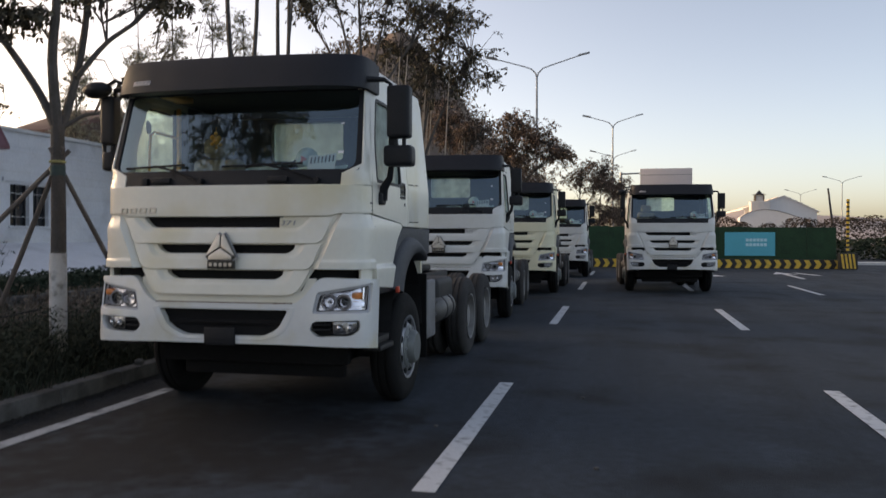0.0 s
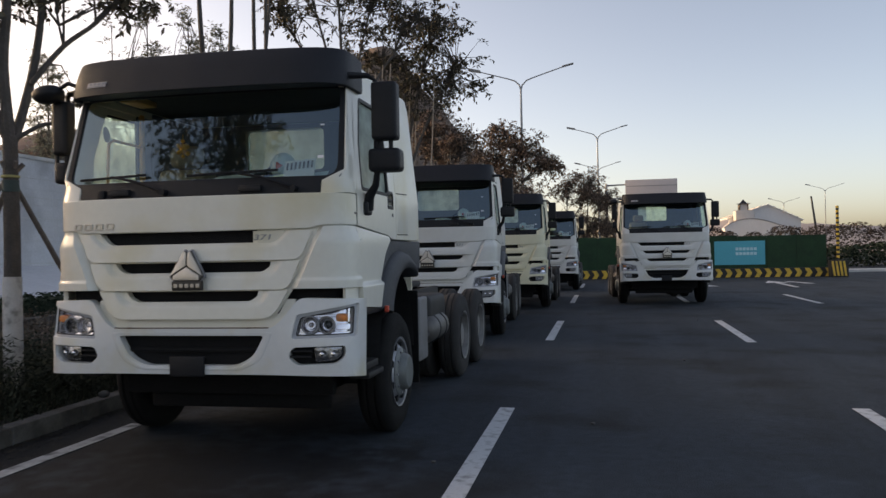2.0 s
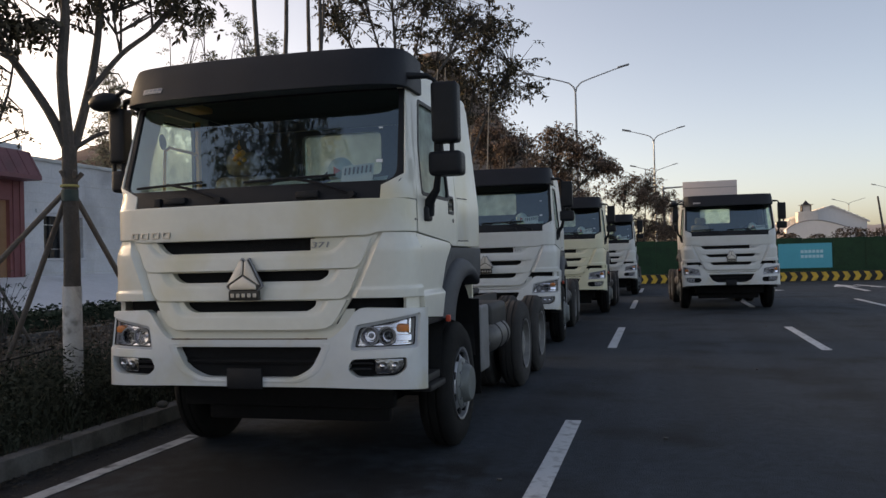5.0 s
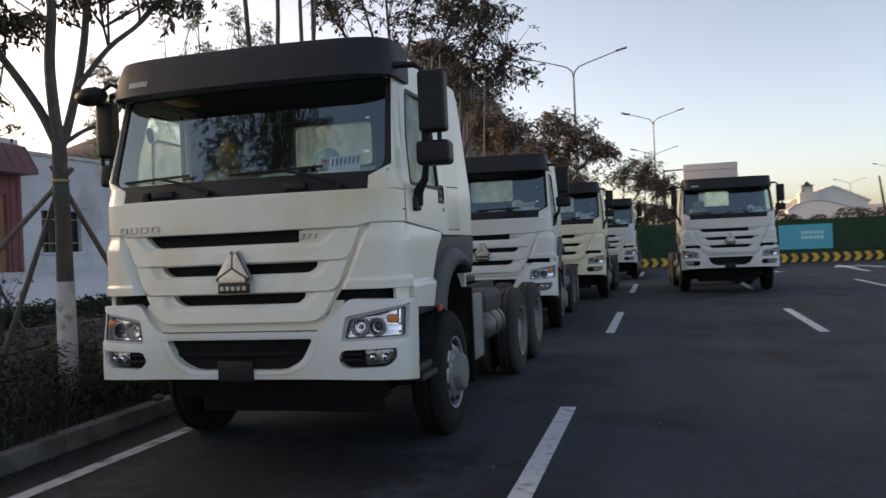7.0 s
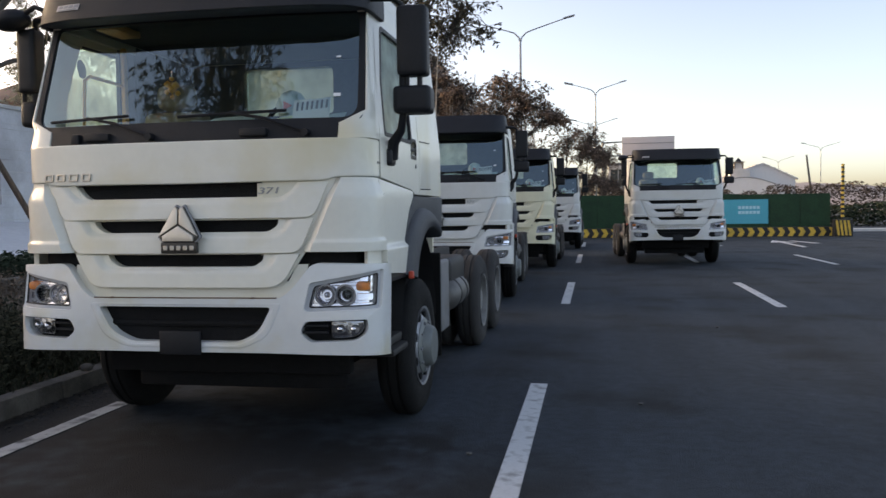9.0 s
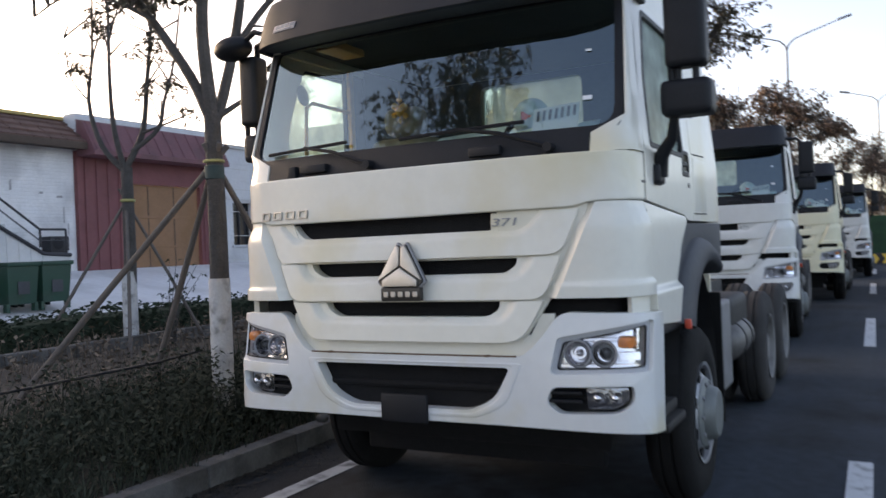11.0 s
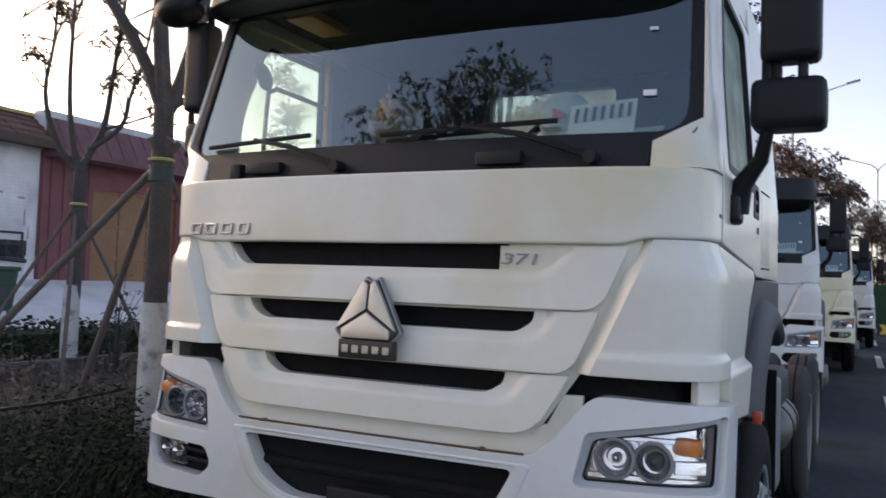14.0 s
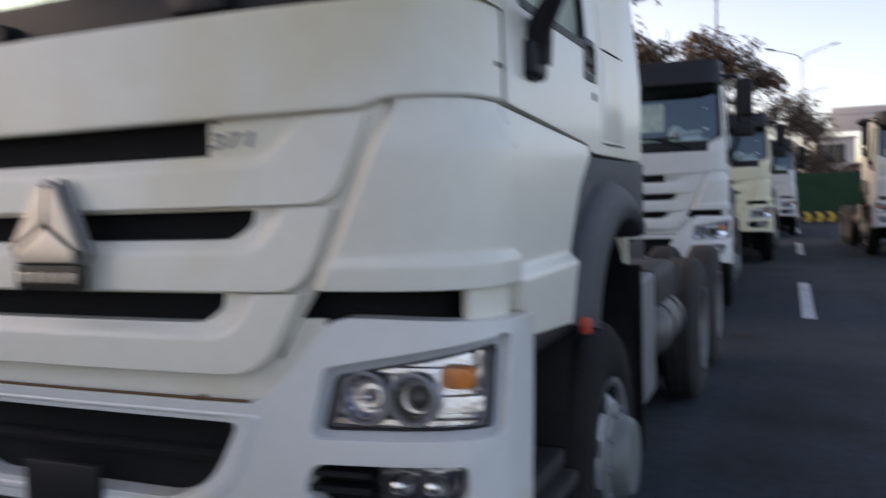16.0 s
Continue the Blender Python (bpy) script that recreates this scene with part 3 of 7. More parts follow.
def wheel(root, name, x, y, out, dual=False):
    """A wheel with its tyre, rim, hub, hand holes and nuts; out is +1 or -1."""
    bm = bmesh.new()
    w, R = 0.27, 0.525
    prof = [(0.30, -w / 2 + 0.02), (0.36, -w / 2), (0.47, -w / 2 + 0.01), (0.515, -w / 2 + 0.045), (R, -w / 2 + 0.07), (R, -0.045), (R - 0.014, -0.04), (R - 0.014, -0.03), (R, -0.025),
            (R, 0.025), (R - 0.014, 0.03), (R - 0.014, 0.04), (R, 0.045), (R, w / 2 - 0.07), (0.515, w / 2 - 0.045), (0.47, w / 2 - 0.01), (0.36, w / 2), (0.30, w / 2 - 0.02)]
    lathe(bm, prof, "x", (x, y, R), 40, (False, False))
    base = part(name, bm, M_DUSTYRUBBER if dual else M_RUBBER, root)
    bm = bmesh.new()
    if dual:   # rear wheels are dished inwards, the hub stands out
        prof = [(0.30, 0.125), (0.305, 0.135), (0.285, 0.13), (0.27, 0.06), (0.24, -0.02), (0.17, -0.03), (0.16, 0.05), (0.12, 0.10), (0.02, 0.105)]
    else:
        prof = [(0.30, 0.115), (0.305, 0.13), (0.285, 0.125), (0.272, 0.06), (0.262, 0.05), (0.24, 0.10), (0.20, 0.135), (0.165, 0.14)]
    lathe(bm, [(r, out * h) for r, h in prof], "x", (x, y, R), 40, (False, dual))
    part("rim", bm, M_DUALRIM if dual else M_RIM, base, "dusty dark steel rim" if dual else "silver-painted steel rim with hand holes")
    bm = bmesh.new()
    hub = [(0.20, -0.03), (0.17, 0.05), (0.15, 0.09), (0.03, 0.10)] if dual else [(0.205, 0.10), (0.212, 0.13), (0.20, 0.142), (0.165, 0.15), (0.152, 0.195), (0.135, 0.212), (0.02, 0.218)]
    lathe(bm, [(r, out * h) for r, h in hub], "x", (x, y, R), 32)
    part("hub", bm, M_DUALRIM if dual else M_HUB, base, "dull grey wheel hub")
    bm = bmesh.new()
    for k in range(10):
        a = 2 * math.pi * k / 10
        r = 0.19 if dual else 0.183
        h0 = -0.03 if dual else 0.125
        tube(bm, [(x + out * h0, y + r * math.cos(a), R + r * math.sin(a)), (x + out * (h0 + 0.032), y + r * math.cos(a), R + r * math.sin(a))], 0.014, 6)
    tagged(part("wheel_nuts", bm, M_RIM, base), kind="stuff")
    bm = bmesh.new()
    for k in range(8):
        a = 2 * math.pi * (k + 0.5) / 8
        r, h0 = (0.255, 0.012) if dual else (0.238, 0.104)
        tube(bm, [(x + out * (h0 - 0.01), y + r * math.cos(a), R + r * math.sin(a)), (x + out * (h0 + 0.018), y + r * math.cos(a), R + r * math.sin(a))], 0.032, 12)
    tagged(part("hand_holes", bm, M_MESH, base), kind="stuff")


def build_truck(m, paint, bumper_paint, label, nearest=False):
    root = thing("tractor_truck", m, label, "truck", "parked tractor trucks")

    # upper front panel below the windscreen
    L = 1.395
    bm = plate(rounded([(-L, 1.785), (-1.0, 1.782, 0.05), (-0.93, 1.760, 0.05), (0.0, 1.755), (0.93, 1.760, 0.05), (1.0, 1.782, 0.05), (L, 1.785), (L, 2.022), (-L, 2.022)], 0.02), [], 0.03, shifted(HOOD, 0.004), FINE, (1.80, 1.9, 2.0), 0.010, 3)
    panel("front_panel", bm, paint, root)

    # grille in three tiers, each notched on top by a dark slot
    grille = part("grille", plate([(-1.0, 1.775), (-0.80, 1.33), (-0.64, 1.10), (0.64, 1.10), (0.80, 1.33), (1.0, 1.775)], [rounded([(-0.77, 1.758), (-0.70, 1.62), (0.53, 1.62), (0.53, 1.758)], 0.01), rounded([(-0.66, 1.525), (-0.56, 1.42), (0.56, 1.42), (0.66, 1.525)], 0.02), rounded([(-0.56, 1.31), (-0.46, 1.2), (0.46, 1.2), (0.56, 1.31)], 0.02)], 0.02, shifted(HOOD, 0.030), CUTS, (), 0), paint, root)
    part("grille_mesh", plate([(-0.80, 1.79), (-0.56, 1.16), (0.56, 1.16), (0.80, 1.79)], [], 0.02, shifted(HOOD, 0.085), CUTS, (), 0), M_MESH, grille, "black mesh behind the grille slots")
    vee = lambda z: 0.950 - (1.75 - z) * 0.425
    # each tier: top, bottom, slot bottom, slot ends, and the dish pressed in round the slot (half widths at its top and foot, foot height)
    tiers = [(1.752, 1.535, 1.667, -0.765, 0.492, 0.012, (0.86, 0.78, 0.735, 0.668, 1.628)), (1.530, 1.318, 1.450, -0.635, 0.628, 0.004, (0.725, 0.725, 0.655, 0.655, 1.413)), (1.313, 1.105, 1.234, -0.535, 0.530, -0.004, (0.63, 0.63, 0.56, 0.56, 1.197))]
    for n, (zt, zb, sb, xl, xr, off, dish) in enumerate(tiers):
        wl = vee(zb) if n < 2 else vee(zb) - 0.03
        out = [(-vee(zt), zt, 0.01), (-wl, zb, 0.07 if n < 2 else 0.10), (wl, zb, 0.07 if n < 2 else 0.10), (vee(zt), zt, 0.01)]
        left = [(xl, zt, 0.005), (xl + (0.02 if n else 0.03), zt - 0.04, 0.02), (xl + 0.085, sb, 0.05)]
        right = [(xr, zt, 0.005), (xr, sb, 0.004)] if n == 0 else [(xr, zt, 0.01), (xr - 0.005, zt - 0.04, 0.03), (xr - 0.065, sb, 0.06)]
        out = rounded(out + right + left[::-1], 0.02, 5)

        def tier_place(u, v, d, zt=zt, zb=zb, off=off, dish=dish):
            lt, rt, lf, rf, foot = dish
            k = (v - foot) / (zt - foot)
            inside = soft_min(soft_min(v - foot, (rf + (rt - rf) * k - u) * 0.9), (u + lf + (lt - lf) * k) * 0.9)
            lean = 0.016 * min(max((v - zb) / (zt - zb), 0), 1)
            return HOOD(u, v, d - 0.014 + off + lean + 0.024 * soft_step(0.0, 0.036, inside))
        ends = [c for c in steps(0.44, 0.96, 0.02 if nearest else 0.05)]
        ucuts = [-c for c in ends[::-1]] + steps(-0.42, 0.42, 0.06) + ends
        panel("grille_tier", plate(out, [], 0.055, tier_place, ucuts, steps(zb + 0.012, zt - 0.004, 0.010 if nearest else 0.03), 0.008, 3), paint, grille, smooth=50)
    # corner panels beside the grille, wrapped round to the door
    for sgn in (1, -1):
        slant = lambda v: 0.775 + (v - 1.325) * 0.432                  # the slanting edge beside the grille
        out = [(0.0, 1.781, 0.02), (0.0, 1.325, 0.02), (L - slant(1.318), 1.318, 0.01), (L - slant(1.781), 1.781, 0.01)]
        out = [(sgn * p[0], *p[1:]) for p in out][::sgn]

        def corner_place(u, v, d, g=sgn):
            run = abs(u)                                               # how far from the slanting edge
            dip = 0.034 * soft_step(1.655, 1.772, v)                   # hollow neck under the upper panel
            foot = 0.014 * (1 - soft_step(1.380, 1.405, v))
            return HOOD(g * (run + slant(v)), v, d - 0.022 + dip - foot + 0.062 * max(0.0, 1 - run / 0.060))
        cuts = [0.02, 0.04, 0.056, 0.060, 0.064] + steps(0.08, 0.64, 0.02)
        c = panel("corner_panel", plate(rounded(out, 0.02), [], 0.05, corner_place, [sgn * k for k in cuts], (1.335, 1.35, 1.37, 1.378, 1.385, 1.392, 1.399, 1.407, 1.42, 1.5, 1.58, 1.64, 1.66, 1.68, 1.70, 1.72, 1.74, 1.755, 1.77), 0.008, 3), paint, root, smooth=30)
        gap = [(sgn * s, z) for s, z in ((0.745, 1.34), (0.735, 1.235), (1.40, 1.2), (1.40, 1.34))][::sgn]
        part("air_gap", plate(gap, [], 0.02, shifted(HOOD, 0.085), CUTS, (), 0), M_MESH, c, "dark gap above the headlight")
        tab = [(sgn * s, z) for s, z in ((1.19, 1.325), (1.19, 1.235), (1.395, 1.235), (1.395, 1.325))][::sgn]
        part("gap_tab", plate(tab, [], 0.03, shifted(HOOD, 0.0), CUTS, (), 0.004), paint, c)
    # bumper
    lamp_hole = rounded([(0.825, 1.132, 0.02), (0.787, 0.957, 0.03), (1.298, 0.970, 0.03), (1.308, 1.214, 0.03)], 0.02)
    fog_hole = rounded([(0.80, 0.898, 0.03), (0.765, 0.825, 0.03), (0.83, 0.770, 0.03), (1.12, 0.778, 0.06), (1.195, 0.835, 0.05), (1.19, 0.908, 0.02)], 0.03)
    intake = rounded([(-0.585, 0.985, 0.03), (-0.50, 0.83, 0.06), (-0.36, 0.765, 0.05), (0.36, 0.765, 0.05), (0.50, 0.83, 0.06), (0.585, 0.985, 0.03)], 0.03)
    out = [(-1.47, 0.655), (-1.22, 0.685, 0.1), (-0.6, 0.70, 0.1), (0.6, 0.70, 0.1), (1.22, 0.685, 0.1), (1.47, 0.655), (1.47, 1.235, 0.01), (0.84, 1.255, 0.05), (0.72, 1.10, 0.06), (0.64, 1.035, 0.05),
           (-0.64, 1.035, 0.05), (-0.72, 1.10, 0.06), (-0.84, 1.255, 0.05), (-1.47, 1.235, 0.01)]
    bumper = panel("bumper", plate(rounded(out, 0.01), [intake, lamp_hole, mirrored(lamp_hole), fog_hole, mirrored(fog_hole)], 0.07, BUMP, CUTS, (0.75, 1.2), 0.014, 3), bumper_paint, root, "whiter painted bumper")
    part("bumper_strip", plate([(-0.74, 1.02), (0.74, 1.02), (0.80, 1.15), (0.80, 1.245), (0.735, 1.245), (0.68, 1.14), (-0.68, 1.14), (-0.735, 1.245), (-0.80, 1.245), (-0.80, 1.15)], [], 0.02, shifted(BUMP, 0.055), CUTS, (), 0), paint, bumper, "recessed cream strip")
    part("intake_mesh", plate(rounded([(-0.6, 1.0), (-0.6, 0.75), (0.6, 0.75), (0.6, 1.0)], 0.02), [], 0.02, shifted(BUMP, 0.075), CUTS, (), 0), M_MESH, bumper, "black mesh of the lower intake")
    rim_out = rounded([(-0.655, 1.012, 0.03), (-0.565, 0.80, 0.07), (-0.40, 0.725, 0.05), (0.40, 0.725, 0.05), (0.565, 0.80, 0.07), (0.655, 1.012, 0.03)], 0.03)
    part("intake_rim", plate(rim_out, [rounded([(-0.60, 0.995, 0.03), (-0.512, 0.82, 0.06), (-0.37, 0.752, 0.05), (0.37, 0.752, 0.05), (0.512, 0.82, 0.06), (0.60, 0.995, 0.03)], 0.03)], 0.02, shifted(BUMP, -0.003), CUTS, (), 0.010, 3), bumper_paint, bumper)
    part("intake_bar", tube(bmesh.new(), [(-0.52, 0.09, 0.875), (0, 0.07, 0.875), (0.52, 0.09, 0.875)], 0.022, 8), M_MESH, bumper)
    part("blank_plate", boxed(-0.155, 0.125, -0.012, 0.012, 0.685, 0.835, 0.012), M_PLASTIC, bumper, "blank black number plate holder")
    part("dirty_seam", tube(bmesh.new(), [Vector(BUMP(u, 1.042, 0.004)) for u in steps(-0.62, 0.62, 0.124)], 0.0045, 5), M_RUST, bumper, "brown dirt line above the bumper")
    for x in (-0.50, 0.46):
        part("rust_spot", boxed(x - 0.010, x + 0.010, 0.02, 0.05, 1.034, 1.046, 0.005), M_RUST, bumper)
    for sgn in (1, -1):
        S = lambda pts: [(sgn * p[0], *p[1:]) for p in pts][::sgn]
        lamp = part("headlight", plate(rounded(S([(0.81, 1.135), (0.78, 0.955), (1.30, 0.965), (1.31, 1.215)]), 0.02), [], 0.02, shifted(BUMP, 0.070), CUTS, (), 0), M_FACET if nearest else M_LAMPGREY, bumper, "rectangular headlight with chrome reflectors")
        part("surround", plate(rounded(S([(0.795, 1.160), (0.752, 0.930), (1.335, 0.940), (1.342, 1.240)]), 0.025), [rounded(S([(0.848, 1.110), (0.817, 0.980), (1.268, 0.992), (1.276, 1.186)]), 0.02)], 0.06, shifted(BUMP, 0.022), CUTS, (), 0.008), M_RECESS, lamp)
        part("gasket", plate(rounded(S([(0.850, 1.112), (0.818, 0.978), (1.270, 0.990), (1.278, 1.188)]), 0.02), [rounded(S([(0.855, 1.107), (0.823, 0.984), (1.264, 0.996), (1.272, 1.181)]), 0.02)], 0.01, shifted(BUMP, 0.020), CUTS, (), 0), M_PLASTIC, lamp)
        for cx, r in ((0.925, 0.056), (1.055, 0.054)):
            p = Vector(BUMP(sgn * cx, 1.055, 0.080))
            bm = lathe(bmesh.new(), [(r, -0.05), (r + 0.008, -0.05), (r + 0.008, -0.04), (r, -0.044), (r * 0.86, -0.022), (r * 0.6, 0.0), (0.012, 0.012)], "y", p, 16, (False, True))
            part("reflector", bm, M_FACET, lamp, "round chrome reflector" if cx < 1 else "dark projector lens", 12)
            ring = [(p.x + (r + 0.008) * math.cos(a), p.y - 0.052, p.z + (r + 0.008) * math.sin(a)) for a in (2 * math.pi * k / 24 for k in range(25))]
            part("lamp_ring", tube(bmesh.new(), ring, 0.006, 6, cap=False), M_LAMPGREY, lamp)
            mid = [(p.x + r * 0.62 * math.cos(a), p.y - 0.012, p.z + r * 0.62 * math.sin(a)) for a in (2 * math.pi * k / 20 for k in range(21))]
            part("inner_ring", tube(bmesh.new(), mid, 0.005, 6, cap=False), M_LAMPGREY, lamp)
            rb = 0.030 if cx > 1 else 0.017
            bm = lathe(bmesh.new(), [(0.003, -0.040 - rb * 0.4), (rb * 0.6, -0.038 - rb * 0.2), (rb, -0.030), (rb * 0.95, 0.006)], "y", p, 16)
            part("bulb", bm, M_DARKGLASS if cx > 1 else M_CHROME, lamp)
        p = Vector(BUMP(sgn * 1.165, 1.105, 0.06))
        bm = lathe(bmesh.new(), [(0.010, -0.032), (0.038, -0.028), (0.046, 0.0), (0.040, 0.02)], "y", p, 24)
        for v in bm.verts:
            dx, dz = v.co.x - p.x, v.co.z - p.z
            square = 1.0 / max(1e-6, (abs(dx) ** 4 + abs(dz) ** 4) ** 0.25) * math.hypot(dx, dz)
            v.co.x, v.co.z = p.x + dx * square, p.z + dz * square * 0.66
        part("indicator", bm, M_AMBER, lamp, "amber indicator")
        for u0, u1, v0, v1 in ((0.83, 1.262, 0.986, 1.004), (0.845, 0.866, 1.01, 1.085), (0.984, 0.994, 1.01, 1.11), (1.12, 1.255, 1.018, 1.060), (0.88, 1.12, 1.112, 1.128), (1.222, 1.264, 1.07, 1.175)):
            part("bezel", plate(S([(u0, v1), (u0, v0), (u1, v0), (u1, v1)]), [], 0.012, shifted(BUMP, 0.048), CUTS, (), 0.002, 1), M_FACET, lamp)
        lens = part("lens", glass_sheet(S([(0.85, 1.110), (0.82, 0.980), (1.268, 0.992), (1.276, 1.184)]), shifted(BUMP, 0.026), CUTS), M_LENS, lamp, "clear lens")
        lens.visible_shadow = False
        fog = part("fog_light", plate(rounded(S([(0.78, 0.92), (0.74, 0.79), (0.83, 0.75), (1.15, 0.755), (1.23, 0.82), (1.23, 0.925)]), 0.02), [], 0.02, shifted(BUMP, 0.075), CUTS, (), 0), M_MESH, bumper, "fog light beside a dark louvre")
        part("reflector", plate(rounded(S([(0.955, 0.893), (0.960, 0.790), (1.115, 0.795, 0.04), (1.18, 0.845, 0.03), (1.175, 0.897)]), 0.02), [], 0.03, shifted(BUMP, 0.045), CUTS, (), 0.004), M_FOGREF if nearest else M_LAMPGREY, fog, "chrome fog lamp reflector")
        for z in (0.865, 0.825):
            part("louvre", plate(S([(0.775, z + 0.012), (0.775, z - 0.004), (0.94, z - 0.004), (0.94, z + 0.012)]), [], 0.05, shifted(BUMP, 0.02), CUTS, (), 0.003, 1), M_PLASTIC, fog)
        for cu in (1.015, 1.105):
            p = Vector(BUMP(sgn * cu, 0.845, 0.045))
            part("bulb", lathe(bmesh.new(), [(0.004, -0.028), (0.016, -0.022), (0.022, -0.006), (0.030, 0.004)], "y", p, 14), M_CHROME, fog, "small chrome bulb cup")
        fl = part("lens", glass_sheet(S([(0.945, 0.900), (0.950, 0.782), (1.12, 0.786), (1.19, 0.84), (1.185, 0.904)]), shifted(BUMP, 0.028), CUTS), M_LENS, fog, "clear lens")
        fl.visible_shadow = False

    # badge: three metal petals in a dark frame, with a bar below
    badge = part("badge", plate(rounded([(-0.033, 1.618), (-0.165, 1.425), (-0.125, 1.392), (0.125, 1.392), (0.165, 1.425), (0.033, 1.618), (0, 1.60)], 0.012), [], 0.03, lambda u, v, d: (u * 0.83 + 0.010, d - 0.035 + (v - 1.4) * 0.12, v), (), (), 0.008), M_BADGELINE, root, "dark-framed badge of three metal petals")
    flat = lambda u, v, d: (u * 0.83 + 0.010, d - 0.048 + (v - 1.4) * 0.12, v)
    part("badge_rim", plate(rounded([(-0.036, 1.630), (-0.178, 1.422), (-0.130, 1.385), (0.130, 1.385), (0.178, 1.422), (0.036, 1.630), (0, 1.608)], 0.010), [], 0.02, lambda u, v, d: (u * 0.83 + 0.010, d - 0.026 + (v - 1.4) * 0.12, v), (), (), 0.005), M_NUMBER, badge, "grey metal edge")
    petals = [[(-0.007, 1.598), (-0.031, 1.611), (-0.156, 1.430), (-0.007, 1.506)], [(0.007, 1.598), (0.031, 1.611), (0.156, 1.430), (0.007, 1.506)], [(-0.124, 1.398), (-0.126, 1.432), (0, 1.496), (0.126, 1.432), (0.124, 1.398)]]
    for p in petals:
        part("petal", plate(rounded(p, 0.006), [], 0.02, flat, (), (), 0.006), M_BADGE, badge, "brushed metal petal")
    bar = part("badge_bar", plate(rounded([(-0.128, 1.392), (-0.128, 1.322), (0.128, 1.322), (0.128, 1.392)], 0.008), [], 0.03, lambda u, v, d: (u * 0.93 + 0.010, d - 0.035, v), (), (), 0.005), M_BADGELINE, badge, "dark bar with pale marks")
    for k in range(5):
        x = -0.078 + 0.044 * k
        part("badge_mark", boxed(x - 0.014, x + 0.014, -0.040, -0.034, 1.342, 1.372, 0.003, 1), M_BADGE, bar)
    # raised marks on the left, model number on the right
    for k in range(4):
        s = -0.955 + 0.098 * k
        mk = rounded([(s - 0.032, 1.836), (s - 0.040, 1.787), (s + 0.030, 1.787), (s + 0.038, 1.836)], 0.010)
        hole = rounded([(s - 0.019, 1.827), (s - 0.025, 1.797), (s + 0.017, 1.797), (s + 0.023, 1.827)], 0.005)
        part("raised_mark", plate(mk, [hole], 0.01, shifted(HOOD, -0.006), (), (), 0.002, 1), M_BADGE if nearest else paint, root, "raised plain maker's mark")
    num = text_mesh("model_number", "371", 0.056, pose(0.572, HOOD(0.572, 1.7, 0.030)[1], 1.703, 90, 0, 3) @ Matrix.Diagonal((1.75, 1, 1, 1)) @ Matrix(((1, 0.18, 0, 0), (0, 1, 0, 0), (0, 0, 1, 0), (0, 0, 0, 1))), M_NUMBER, root, 0.007)
    num["label"] = "raised model number"

    # windscreen with its dark lower band
    W = 1.055
    band = rounded([(-0.985, 2.024), (0.985, 2.024), (0.99, 2.105), (1.15, 2.135, 0.10), (1.12, 2.885), (-1.12, 2.885), (-1.15, 2.135, 0.10), (-0.99, 2.105)], 0.01)
    opening = rounded([(-1.105, 2.155, 0.08), (1.105, 2.155, 0.10), (1.075, 2.84, 0.03), (-1.075, 2.84, 0.03)], 0.05)
    scr = lambda u, v, d: (u, screen_y(u, v) + d, v)
    frame_ob = part("windscreen_frame", plate(band, [opening], 0.03, scr, CUTS, (2.2, 2.4, 2.6), 0.004), M_PLASTIC, root, "black windscreen surround")
    glass = part("windscreen", glass_sheet([(-1.12, 2.13), (1.12, 2.13), (1.10, 2.86), (-1.10, 2.86)], lambda u, v, d: (u, screen_y(u, v) + d + 0.012, v), CUTS, (2.3, 2.5, 2.7)), M_GLASS, root, "clear windscreen glass")
    glass.visible_shadow = False
    # pillars
    for sgn in (1, -1):
        bm = bmesh.new()
        secs = []
        for z in (2.024, 2.12, 2.2, 2.4, 2.6, 2.8, 2.9):
            xi = 0.995 if z < 2.13 else 1.155 - (z - 2.2) * 0.06
            yo = screen_y(1.05, z)
            xo = side_x(z)
            wd, yb = xo - xi, 0.388 + max(0.0, z - 2.06) * 0.17
            sp = max(0.06, yb - yo)
            ring = [(xi, screen_y(xi, z) - 0.004), (xi + 0.4 * wd, screen_y(xi + 0.4 * wd, z) - 0.006), (xi + 0.75 * wd, yo + 0.10 * sp), (xo - 0.006, yo + 0.32 * sp), (xo, yo + 0.7 * sp), (xo, yo + sp), (xo - 0.05, yo + sp), (xi - 0.02, screen_y(xi, z) + 0.05)]
            secs.append([bm.verts.new((sgn * x, y, z)) for x, y in ring])
        for a, b in zip(secs, secs[1:]):
            for k in range(8):
                bm.faces.new((a[k], a[(k + 1) % 8], b[(k + 1) % 8], b[k]))
        bm.faces.new(secs[0]), bm.faces.new(secs[-1])
        part("windscreen_pillar", bm, paint, root)
    # wipers
    for px, ax, bx in ((-0.23, -1.0, -0.41), (0.80, -0.06, 0.66)):
        w = part("wiper", tube(bmesh.new(), [(px, screen_y(px, 2.06) - 0.04, 2.065), ((px + (ax + bx) / 2) / 2, screen_y(0.5, 2.14) - 0.06, 2.15), ((ax + bx) / 2, screen_y((ax + bx) / 2, 2.2) - 0.035, 2.20)], [0.014, 0.011, 0.009], 6), M_PLASTIC, root, "black wiper arm with blade")
        pts = [(ax + (bx - ax) * k / 6, screen_y(ax + (bx - ax) * k / 6, 2.2) - 0.018, 2.185 + 0.02 * k / 6) for k in range(7)]
        part("blade", tube(bmesh.new(), pts, 0.010, 6), M_PLASTIC, w)
        part("pivot", tube(bmesh.new(), [(px, screen_y(px, 2.06) + 0.01, 2.06), (px, screen_y(px, 2.06) - 0.06, 2.06)], 0.024, 10), M_PLASTIC, w)
